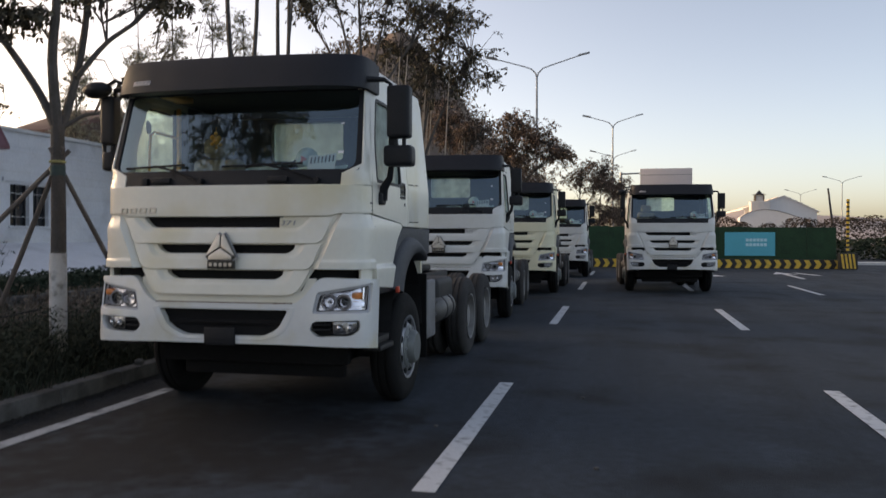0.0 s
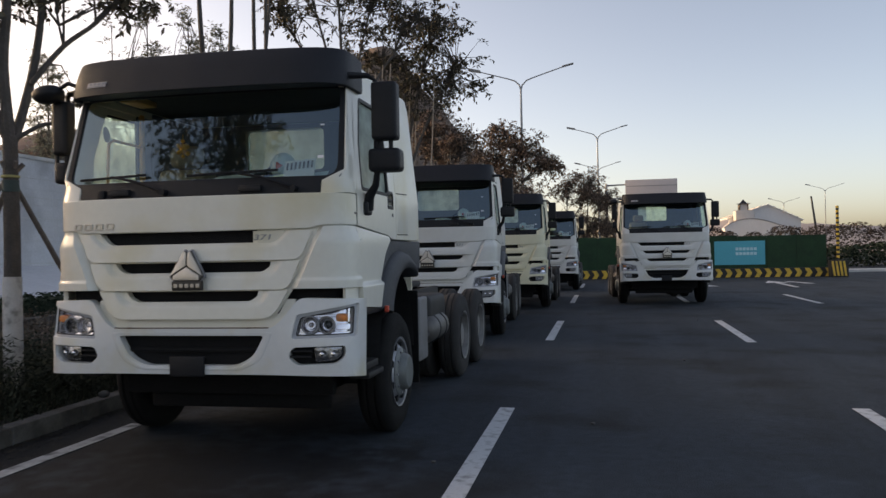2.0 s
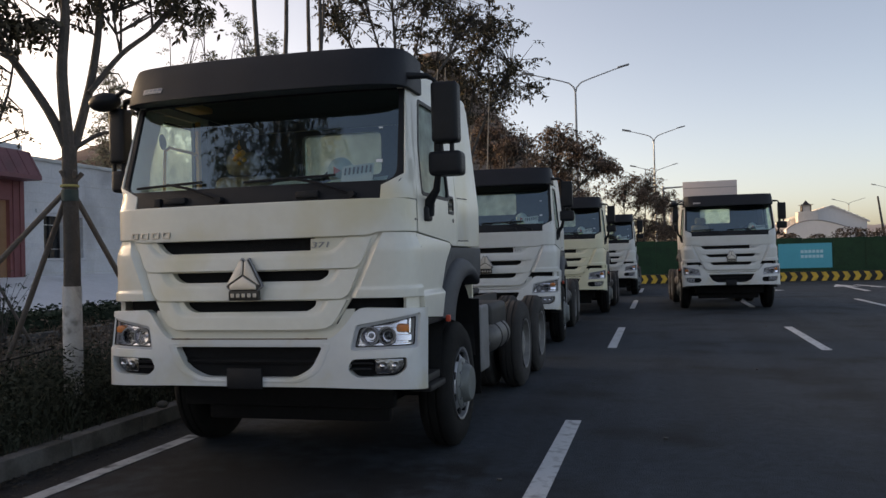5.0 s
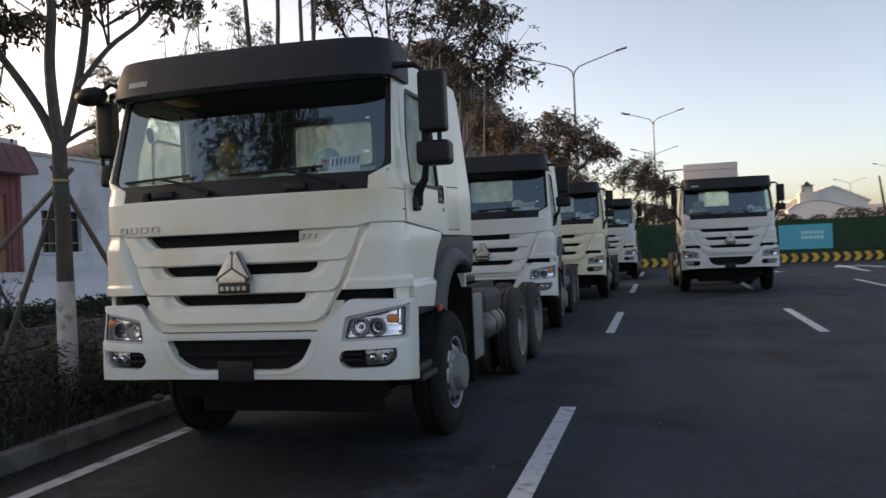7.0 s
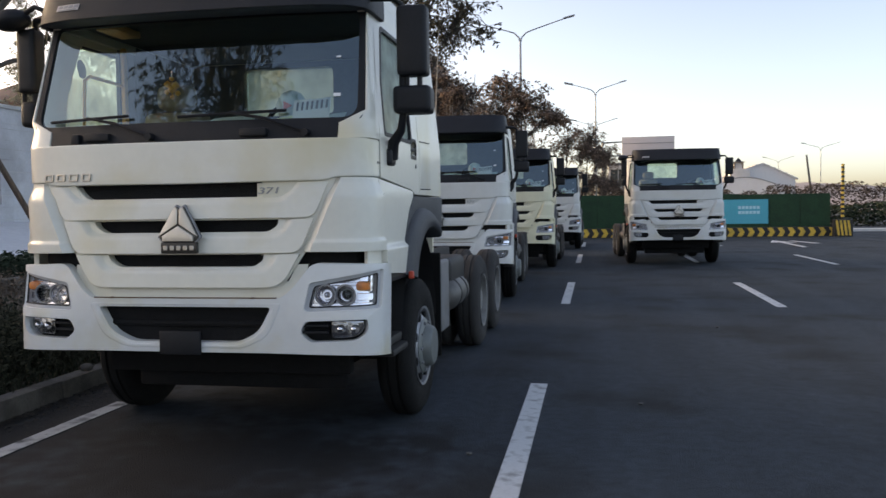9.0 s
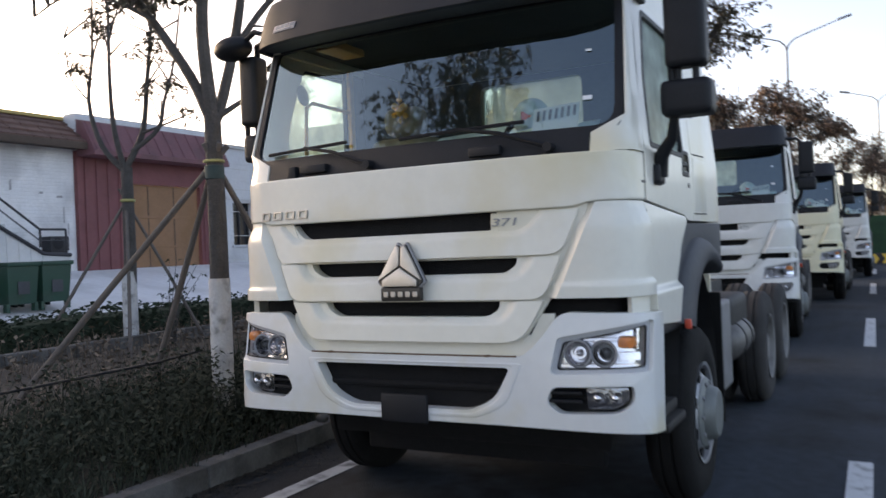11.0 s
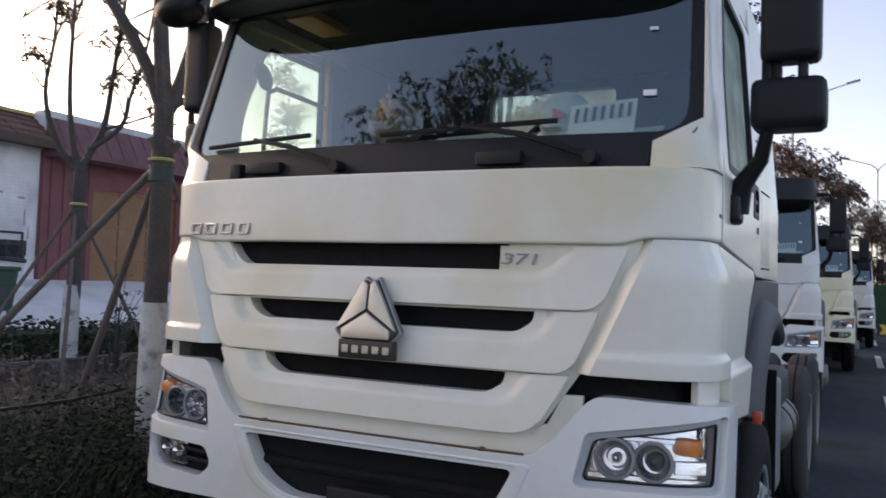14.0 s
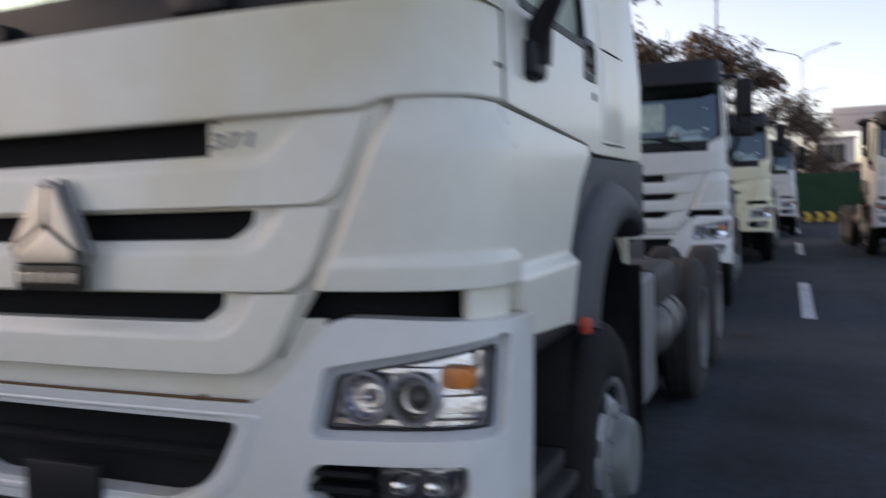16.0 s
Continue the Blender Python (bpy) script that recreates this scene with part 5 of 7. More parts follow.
        part("reflector", boxed(sgn * 1.17 - 0.02, sgn * 1.17 + 0.02, 2.392, 2.402, 1.0, 1.03, 0.004, 1), M_RED, flap, "small red reflector")
        part("battery_box", boxed(sgn * 0.80 - 0.30, sgn * 0.80 + 0.33, 2.50, 3.05, 0.55, 1.03, 0.04), M_CHASSIS, root, "dark battery box")
        for z in (0.68, 0.83):
            part("box_rib", boxed(sgn * 0.84 - 0.3, sgn * 0.84 + 0.32, 2.7, 3.07, z, z + 0.03, 0.008), M_FENDER, ch)
        tk = part("air_tank", lathe(bmesh.new(), [(0.02, -0.40), (0.11, -0.38), (0.16, -0.32), (0.16, 0.32), (0.11, 0.38), (0.02, 0.40)], "y", (sgn * 1.08, 3.45, 0.74), 20), M_TANK, root, "dusty silver air tank")
        for yy in (3.28, 3.63):
            part("tank_strap", lathe(bmesh.new(), [(0.162, -0.02), (0.168, -0.015), (0.168, 0.015), (0.162, 0.02)], "y", (sgn * 1.08, yy, 0.74), 20), M_CHASSIS, tk)
        part("fuel_tank", boxed(sgn * 0.86 - 0.30, sgn * 0.86 + 0.30, 3.1, 4.0, 0.78, 1.10, 0.08, 3), M_CHASSIS, root, "dark fuel tank")
        part("mud_flap", boxed(sgn * 0.92 - 0.30, sgn * 0.92 + 0.30, 2.26, 2.28, 0.30, 1.2, 0.004, 1), M_RUBBER, root)
    filt = part("air_filter", lathe(bmesh.new(), [(0.05, -0.30), (0.15, -0.29), (0.165, -0.26), (0.165, 0.20), (0.15, 0.24), (0.10, 0.27), (0.02, 0.28)], "z", (0.90, 2.68, 1.42), 20), M_CHASSIS, root, "dark air filter canister behind the cab")
    for z in (1.26, 1.52):
        part("filter_band", lathe(bmesh.new(), [(0.165, -0.015), (0.172, -0.01), (0.172, 0.01), (0.165, 0.015)], "z", (0.90, 2.68, z), 20), M_FENDER, filt)
    pipe = part("snorkel", tube(bmesh.new(), [(0.90, 2.68, 1.68), (0.92, 2.62, 1.74), (0.97, 2.52, 1.72), (1.0, 2.45, 1.64), (1.0, 2.44, 1.45)], 0.07, 10), M_FENDER, root, "grey ribbed hose behind the cab")
    for z in (1.48, 1.53, 1.58):
        part("hose_clamp", lathe(bmesh.new(), [(0.07, -0.012), (0.078, 0.0), (0.07, 0.012)], "z", (1.0, 2.44, z), 14), M_CHASSIS, pipe)
    deck = part("chassis_deck", boxed(-0.44, 0.44, 3.1, 4.6, 1.065, 1.10, 0.01), M_CHASSIS, ch, "dark tread plate over the frame")
    for k in range(6):
        part("tread_rib", boxed(-0.40, 0.40, 3.2 + 0.24 * k, 3.23 + 0.24 * k, 1.10, 1.108, 0), M_FENDER, deck)
    for k, x in enumerate((-0.30, -0.10, 0.12)):
        part("air_hose", tube(bmesh.new(), [(x, 2.42, 1.85), (x + 0.03, 2.58, 1.60), (x + 0.05, 2.75, 1.32), (x + 0.02, 3.0, 1.22), (x, 3.3, 1.14)], 0.016, 6), M_RED if k == 1 else M_PLASTIC, root, "coiled air hose behind the cab")
    return root


truck = build_truck(pose(0, 0, 0, 0, 0, -0.1), M_CREAM, M_WHITE, "cream-white tractor truck with dark visor parked beside the kerb", True)
second = build_truck(pose(-0.025, 8.47, 0, 0, 0, 2.5), M_GREYWHITE, M_WHITE, "white tractor truck with dark visor parked in a row")
third = build_truck(pose(0.27, 16.27, 0, 0, 0, 0.0), M_YELLOW, M_YELLOW, "pale yellow tractor truck with dark visor parked in a row")
fourth = tagged(copy_thing(second, pose(0.77, 26.5, 0, 0, 0, 0)), "white tractor truck at the end of the parked row")
fifth_truck = tagged(copy_thing(second, pose(4.73, 17.84, 0, 0, 0, 3.0)), "white tractor truck parked alone in the next lane")

# ---- ground, road, markings, kerb ----
rng = random.Random(7)


def slab(name, x0, x1, y0, y1, top, thick, mat, label, category, nx=1, ny=1, lift=None):
    bm = bmesh.new()
    vs = [[bm.verts.new((x0 + (x1 - x0) * i / nx, y0 + (y1 - y0) * j / ny, 0)) for j in range(ny + 1)] for i in range(nx + 1)]
    for r in vs:
        for v in r:
            v.co.z = top + (lift(v.co.x, v.co.y) if lift else 0)
    for i in range(nx):
        for j in range(ny):
            bm.faces.new((vs[i][j], vs[i + 1][j], vs[i + 1][j + 1], vs[i][j + 1]))
    if thick:
        ext = bmesh.ops.extrude_face_region(bm, geom=bm.faces[:])
        for g in ext["geom"]:
            if isinstance(g, bmesh.types.BMVert):
                g.co.z -= thick
    return solo(name, bm, mat, label, category, kind="structure")


slab("ground", -2500, 2500, -2500, 2500, -0.06, 0, M_GROUND, "dry bare ground reaching the horizon", "ground")
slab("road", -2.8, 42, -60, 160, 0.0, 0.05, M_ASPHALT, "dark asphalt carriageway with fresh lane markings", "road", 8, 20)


def marking(points, name="lane_marking", label="white painted lane dash on asphalt", paint=None):
    bm = bmesh.new()
    vs = [bm.verts.new((x, y, 0.004)) for x, y in points]
    bm.faces.new(vs)
    ext = bmesh.ops.extrude_face_region(bm, geom=bm.faces[:])
    for g in ext["geom"]:
        if isinstance(g, bmesh.types.BMVert):
            g.co.z += 0.003
    return solo(name, bm, paint or M_PAINTLINE, label, "road marking", "lane markings", smooth=0)


for y0, y1 in ((-11.4, -7.4), (-1.35, 2.58), (8.85, 12.85), (19.2, 23.6), (29.5, 33.6)):
    marking([(1.985, y0), (2.135, y0), (2.125, y1), (1.975, y1)])
for y0, y1 in ((-11.0, -7.0), (-1.3, 2.84), (8.6, 12.85), (19.3, 23.7)):
    marking([(5.30, y0), (5.455, y0), (5.475, y1), (5.32, y1)])
marking([(8.72, 18.3), (8.87, 18.3), (8.87, 22.9), (8.72, 22.9)])
marking([(8.70, 8.0), (8.85, 8.0), (8.85, 12.2), (8.70, 12.2)])
marking([(-1.43, -12), (-1.29, -12), (-1.26, 1.46), (-1.40, 1.46)], "edge_line", "worn white edge line along the kerb", M_WORNLINE)
# two turn arrows far ahead
marking([(10.2, 28.0), (10.4, 28.0), (10.5, 32.2), (10.9, 32.0), (10.45, 34.6), (9.9, 32.2), (10.3, 32.3)], "turn_arrow", "white painted arrow on asphalt")
marking([(11.4, 31.2), (11.7, 31.2), (11.2, 34.0), (11.0, 33.9)], "turn_arrow", "white painted arrow on asphalt")
marking([(6.7, 28.6), (6.95, 28.6), (7.0, 29.4), (7.6, 29.5), (7.2, 30.9), (6.75, 29.6)], "turn_arrow", "white painted arrow on asphalt")

# kerb of separate stones
stone = bmesh.new()
box(stone, -0.085, 0.085, -0.495, 0.495, -0.04, 0.165, 0.02)
stone_mesh = mesh_of("kerb_stone", stone, M_KERB)

def kerb_x(y):
    """The kerb's face drifts away from the lane, then runs straight."""
    return -1.885 - 0.03 * min(max(y, -4.0), 12.0)


kerb = tagged(new("kerb"), "grey concrete kerb along the planting bed", "kerb", kind="structure")
for k in range(70):
    ob = new("kerb_stone", stone_mesh)
    ob.parent = kerb
    ob.matrix_basis = pose(kerb_x(-8 + k) - 0.085 + rng.uniform(-0.008, 0.008), -8 + k * 1.0, rng.uniform(-0.008, 0.008), 0, rng.uniform(-2, 2), (1.7 if -4 < -8 + k < 12 else 0) + rng.uniform(-0.5, 0.5))
gut = bmesh.new()
for k in range(9000):
    y = rng.uniform(-6, 12)
    x = kerb_x(y) + 0.01 + abs(rng.gauss(0, 0.16)) * rng.uniform(0.2, 1.3)
    s = rng.uniform(0.003, 0.013) if rng.random() < 0.85 else rng.uniform(0.013, 0.024)
    a = rng.uniform(0, 6.28)
    q = [gut.verts.new((x + s * math.cos(a + t) * (1.6 if i % 2 else 0.8), y + s * math.sin(a + t) * (1.6 if i % 2 else 0.8), 0.006 + rng.uniform(0, 0.012))) for i, t in enumerate((0, 1.57, 3.14, 4.71))]
    gut.faces.new(q)
solo("gutter_litter", gut, M_LITTER, "dry leaves and grit in the gutter", "litter", kind="stuff", smooth=0)
pebble = bmesh.new()
bmesh.ops.create_icosphere(pebble, subdivisions=2, radius=1)
for v in pebble.verts:
    v.co *= 1 + 0.18 * noise.noise(v.co * 1.7)
    v.co = Vector((v.co.x * 0.06, v.co.y * 0.05, v.co.z * 0.04))
st = solo("stone", pebble, M_KERB, "small loose stone lying on the kerb", "stone")
st.matrix_basis = pose(kerb_x(1.95) - 0.06, 1.95, 0.19)
for x, y in ((3.1, -0.6), (4.1, 6.3), (2.9, 1.9), (5.0, 13.0), (1.75, 0.4)):
    ob = tagged(new("pebble", st.data), "pale chip of stone on the asphalt", "stone", "loose chips")
    ob.matrix_basis = pose(x, y, 0.008) @ Matrix.Diagonal((0.35, 0.4, 0.25, 1))


def bed_lift(x, y):
    t = min(max((kerb_x(y) - 0.16 - x) / 5.0, 0), 1)
    return 0.10 + 0.45 * t + 0.05 * noise.noise(Vector((x * 0.8, y * 0.8, 0)))


bed = slab("planting_bed", -8.2, -2.17, -14, 70, 0.0, 0.25, M_SOIL, "dry soil of the roadside planting bed", "ground", 24, 160, bed_lift)
for v in bed.data.vertices:
    v.co.x += (kerb_x(v.co.y) - 0.16 + 2.17) * (v.co.x + 8.2) / 6.03
slab("terrace", -30, -8.2, -14, 45, 0.5, 0.4, M_FORECOURT, "pale concrete forecourt before the houses", "pavement", 20, 20, lambda x, y: 0.95 * min(max((-8.4 - x) / 4.4, 0), 1))


def blades(bm, x, y, z, n, h, w, lean):
    for _ in range(n):
        a = rng.uniform(0, 6.283)
        dx, dy = math.cos(a), math.sin(a)
        hh = h * rng.uniform(0.5, 1.1)
        bx, by = x + rng.uniform(-0.12, 0.12), y + rng.uniform(-0.12, 0.12)
        l1, l2 = lean * rng.uniform(0.2, 0.6), lean * rng.uniform(0.7, 1.5)
        q = [bm.verts.new(p) for p in ((bx - dy * w, by + dx * w, z), (bx + dy * w, by - dx * w, z), (bx + dx * l1 * hh + dy * w * .7, by + dy * l1 * hh - dx * w * .7, z + hh * 0.6), (bx + dx * l1 * hh - dy * w * .7, by + dy * l1 * hh + dx * w * .7, z + hh * 0.6))]
        tip = bm.verts.new((bx + dx * l2 * hh, by + dy * l2 * hh, z + hh))
        bm.faces.new(q)
        bm.faces.new((q[3], q[2], tip))


gr = bmesh.new()
for _ in range(4200):
    y = rng.uniform(-5, 16) if rng.random() < 0.75 else rng.uniform(-5, 45)
    x = kerb_x(y) - 0.2 - 1.9 * rng.random() ** 1.2
    blades(gr, x, y, bed_lift(x, y) - 0.03, 7, rng.uniform(0.16, 0.30) if x > kerb_x(y) - 0.4 else rng.uniform(0.25, 0.55), 0.006, 0.6)
solo("roadside_grass", gr, M_GRASS, "dark overgrown grass and weeds behind the kerb", "grass", kind="stuff", smooth=0)


def leaf(bm, p, size, droop, rnd, spread=1.0):
    """One pointed leaf, folded a little."""
    a, e = rnd.uniform(0, 6.283), rnd.uniform(-0.9, 0.5) - droop
    d = Vector((math.cos(a) * math.cos(e), math.sin(a) * math.cos(e), math.sin(e)))
    s = d.cross(Vector((rnd.uniform(-1, 1), rnd.uniform(-1, 1), 1))).normalized() * size * 0.20 * spread
    q = [bm.verts.new(p), bm.verts.new(p + d * size * 0.5 + s), bm.verts.new(p + d * size), bm.verts.new(p + d * size * 0.5 - s)]
    bm.faces.new(q)


weed, dead = bmesh.new(), bmesh.new()
wr = random.Random(8)
for _ in range(110):
    x, y, h = -2.72 + wr.gauss(0, 0.22), 1.5 + wr.gauss(0, 0.35), wr.uniform(0.40, 0.72)
    lx, ly = wr.uniform(-0.2, 0.2), wr.uniform(-0.2, 0.2)
    for k in range(18):
        f = (k + 1) / 18
        leaf(weed, Vector((x + lx * f * h + wr.gauss(0, 0.03), y + ly * f * h + wr.gauss(0, 0.03), bed_lift(x, y) + h * f)), wr.uniform(0.03, 0.07), -0.3, wr, 1.2)
for _ in range(4200):
    y = wr.uniform(-4.5, 12) if wr.random() < 0.85 else wr.uniform(12, 40)
    x = kerb_x(y) - 0.22 - 1.7 * wr.random()
    h = wr.uniform(0.12, 0.28) if x > kerb_x(y) - 0.4 else wr.uniform(0.22, 0.55)
    lx, ly = wr.uniform(-0.2, 0.2), wr.uniform(-0.2, 0.2)
    for k in range(14):
        f = (k + 1) / 14
        leaf(weed, Vector((x + lx * f * h + wr.gauss(0, 0.03), y + ly * f * h + wr.gauss(0, 0.03), bed_lift(x, y) + h * f)), wr.uniform(0.025, 0.06), -0.5, wr, 1.4)
solo("roadside_weeds", weed, M_GRASS, "dark leafy weeds crowding the planting bed", "weeds", kind="stuff", smooth=0)
for _ in range(3000):
    y = wr.uniform(-6, 28)
    x = -3.5 - 3.2 * wr.random() ** 0.8
    h = wr.uniform(0.12, 0.36)
    blades(dead, x, y, bed_lift(x, y) - 0.02, 4, h * 1.3, 0.004, 0.5)
    for k in range(5):
        leaf(dead, Vector((x + wr.gauss(0, 0.1), y + wr.gauss(0, 0.1), bed_lift(x, y) + h * wr.random())), wr.uniform(0.04, 0.10), 0, wr, 1.3)
solo("dead_weeds", dead, M_DEADSTEM, "dry brown stems and weeds before the hedge", "weeds", kind="stuff", smooth=0)
hedge = bmesh.new()
hr = random.Random(3)
for _ in range(16000):
    y = hr.uniform(-6, 30)
    u, v = hr.random(), hr.random()
    side = hr.random()
    if side < 0.5:
        x, z = -6.9 + hr.uniform(-0.05, 0.08), 0.42 + 0.48 * v
    else:
        x, z = -6.9 - 0.9 * u, 0.90 + hr.uniform(-0.08, 0.06)
    z += 0.06 * noise.noise(Vector((x, y * 1.3, 0)))
    leaf(hedge, Vector((x, y, z)), hr.uniform(0.04, 0.10), 0, hr, 2.0)
hedge_ob = solo("hedge", hedge, M_HEDGE, "low clipped dark green hedge", "hedge", kind="stuff", smooth=0)
core = part("hedge_core", boxed(-7.75, -6.98, -6, 30, 0.3, 0.86, 0.05), M_HEDGE, hedge_ob)

# ---- trees ----
def stakes(x, y, ground, tie, feet, r=0.028):
    for fx, fy, fz in feet:
        b = bmesh.new()
        a, c = Vector((fx, fy, fz)), Vector((x, y, tie))
        e = c + (c - a).normalized() * 0.18
        m1 = a.lerp(c, 0.5) + Vector((0.02, -0.01, 0.01))
        tube(b, [a, m1, c, e], [r * 1.1, r, r * 0.9, r * 0.85], 8)
        solo("tree_stake", b, M_STAKE, "weathered wooden stake propping a young tree", "stake", "tree stakes")


def smooth_line(pts, n=4):
    """Points along a soft curve through the given ones."""
    p = [Vector(q) for q in pts]
    p = [p[0] * 2 - p[1]] + p + [p[-1] * 2 - p[-2]]
    out = []
    for a, b, c, d in zip(p, p[1:], p[2:], p[3:]):
        for k in range(n):
            t = k / n
            out.append(0.5 * (2 * b + (c - a) * t + (2 * a - 5 * b + 4 * c - d) * t * t + (3 * b - a - 3 * c + d) * t ** 3))
    return out + [p[-2]]


def spray(bm, o, size, droop, rnd, count=(4, 8)):
    """A drooping twig's end with leaflets in pairs."""
    a = rnd.uniform(0, 6.283)
    dirn = Vector((math.cos(a), math.sin(a), rnd.uniform(-0.3, 0.6) - droop * 0.4))
    for _ in range(rnd.randint(*count)):
        o = o + dirn.normalized() * size * rnd.uniform(0.30, 0.55)
        dirn.z -= 0.16 * droop + 0.04
        for _ in range(2):
            leaf(bm, o, size * rnd.uniform(0.6, 1.1), droop * 0.6, rnd, 1.0)


def grown_tree(x, y, z, trunk, radius, limbs, clumps, seed, label, leafmat, size=0.13, droop=0.7, whitewash=0.0, gaps=0.0, bark=None, twigs=0.35):
    """A tree whose trunk and limbs follow given lines (points, first and last radius) and whose leaves fill uneven clumps (centre, radii, number of sprays)."""
    rnd = random.Random(seed)
    root = thing("street_tree", pose(x, y, z), label, "tree", "roadside trees")
    bm = bmesh.new()
    line = smooth_line([(0, 0, -0.15)] + list(trunk), 3)
    tube(bm, line, [radius * (1.12 - 0.30 * k / len(line)) for k in range(len(line))], 12)
    joints = []
    for pts, r0, r1 in limbs:
        c = smooth_line(pts)
        tube(bm, c, [r0 + (r1 - r0) * k / (len(c) - 1) for k in range(len(c))], 8)
        joints += c[2:]
    crown = bmesh.new()
    off = Vector((seed * 1.7, seed * 0.9, 0))
    for centre, radii, number in clumps:
        made = 0
        for _ in range(number * 6):
            if made >= number:
                break
            d = Vector((rnd.gauss(0, 1), rnd.gauss(0, 1), rnd.gauss(0, 1))).normalized() * rnd.random() ** 0.45
            q = Vector((centre[0] + d.x * radii[0], centre[1] + d.y * radii[1], centre[2] + d.z * radii[2]))
            edge = d.length
            if noise.noise(q * 1.5 + off) < gaps - 0.25 + 0.45 * edge ** 3:
                continue
            made += 1
            spray(crown, q, size, droop, rnd)
            if joints and rnd.random() < twigs:
                j = min(rnd.sample(joints, min(10, len(joints))), key=lambda v: (v - q).length)
                mid = j.lerp(q, 0.5) + Vector((rnd.uniform(-0.1, 0.1), rnd.uniform(-0.1, 0.1), 0.1))
                if (q - j).length < 1.6:
                    tube(bm, [j, mid, q], [0.014, 0.009, 0.004], 4)
    body = part("trunk", bm, bark or M_BARK, root)
    if whitewash:
        part("whitewashed_base", tube(bmesh.new(), [(0, 0, -0.12), (0, 0, 0.2), (0, 0, whitewash * 0.7), (0.003, 0, whitewash)], [radius * 1.15, radius * 1.13, radius * 1.12, radius * 1.08], 14), M_WHITEWASH, body, "whitewashed lower trunk")
    if crown.verts:
        part("crown", crown, leafmat, root, smooth=0)
    return root


def fan(points, depth=0.0):
    """Lines drawn in the upright plane that faces the road obliquely: distance along it, height."""
    return [(0.773 * r - 0.634 * depth * k, 0.634 * r + 0.773 * depth * k, h) for k, (r, h) in enumerate(points)]


F = 2.38   # height of the fork above the bed
lift_by = lambda pts, f: [(r, h + f) for r, h in pts]
near_limbs = [([(0, -0.06), (-0.17, 0.34), (-0.45, 0.80), (-0.67, 1.10), (-0.95, 1.60), (-1.1, 2.1)], 0.052, 0.018, 0.06), ([(0, -0.05), (-0.05, 0.7), (-0.01, 1.26), (-0.03, 1.65), (-0.05, 2.4)], 0.060, 0.03, -0.05),
              ([(0.0, -0.05), (0.06, 0.05), (0.20, 0.60), (0.29, 1.15), (0.32, 1.65), (0.38, 2.4)], 0.055, 0.024, 0.03), ([(0.20, 0.55), (0.50, 0.95), (0.81, 1.22), (1.06, 1.55), (1.25, 2.0)], 0.030, 0.014, -0.03),
              ([(0.03, -0.03), (0.28, 0.14), (0.47, 0.20), (0.62, 0.42)], 0.026, 0.010, 0.05), ([(-0.45, 0.80), (-0.80, 0.98), (-1.15, 1.0), (-1.4, 0.85)], 0.016, 0.006, 0.04), ([(-0.67, 1.1), (-0.6, 1.5), (-0.72, 2.0)], 0.02, 0.008, 0.0), ([(0.5, 0.95), (0.45, 1.4), (0.6, 1.9)], 0.014, 0.006, 0.05)]
near_clumps = [(fan([(r, F + h)])[0], (w, w, v), n) for r, h, w, v, n in ((-0.45, 1.3, 0.35, 0.32, 70), (-0.8, 1.3, 0.35, 0.3, 60), (0.2, 1.55, 0.3, 0.35, 40), (-1.0, 1.5, 0.5, 0.38, 90), (-0.55, 1.85, 0.65, 0.4, 100), (-1.5, 1.45, 0.4, 0.35, 50), (-0.15, 1.75, 0.4, 0.3, 45), (0.95, 1.8, 0.48, 0.36, 75), (1.25, 1.5, 0.3, 0.25, 28), (0.3, 2.35, 0.85, 0.35, 120), (-1.3, 2.1, 0.6, 0.4, 80), (0.60, 0.45, 0.14, 0.12, 8))]
near = grown_tree(-2.75, 1.58, 0.42, [(0, 0, 0.6), (0.01, 0.0, 1.4), (0, 0, F)], 0.082, [(fan(lift_by(p, F), d), a, b) for p, a, b, d in near_limbs], near_clumps, 12,
                  "young street tree with a whitewashed base and drooping dark leaves", M_LEAF, size=0.10, droop=0.7, whitewash=0.99)
stakes(-2.75, 1.58, 0.4, 2.40, [(-4.57, 0.79, 0.25), (-4.0, 1.90, 0.27), (-2.35, 2.80, 0.2)])
part("stake_tie", lathe(bmesh.new(), [(0.078, -0.014), (0.090, -0.008), (0.090, 0.008), (0.078, 0.014)], "z", (0, 0, 1.985), 14), M_ROPE, near, "yellow-green rope tie")
part("trunk_wrap", lathe(bmesh.new(), [(0.074, -0.06), (0.083, -0.055), (0.082, 0.055), (0.074, 0.06)], "z", (0, 0, 1.89), 14), M_WRAP, near, "dark green protective wrap")

F2 = 2.32
inner_limbs = [([(0, -0.05), (-0.28, 0.30), (-0.43, 0.88), (-0.38, 1.5), (-0.36, 2.4)], 0.034, 0.010, 0.06), ([(0, -0.05), (-0.10, 0.5), (-0.12, 1.1), (-0.10, 1.8), (-0.08, 2.7)], 0.032, 0.010, -0.05), ([(0, -0.05), (0.24, 0.47), (0.31, 1.1), (0.38, 1.8), (0.42, 2.6)], 0.036, 0.012, 0.04),
               ([(0.10, 0.2), (0.45, 0.50), (0.55, 0.88), (0.69, 1.36), (0.8, 2.1)], 0.028, 0.009, -0.04), ([(0.24, 0.45), (0.55, 0.58), (0.9, 0.74)], 0.014, 0.006, 0.05), ([(-0.43, 0.9), (-0.62, 1.2), (-0.68, 1.7)], 0.010, 0.005, 0.0)]
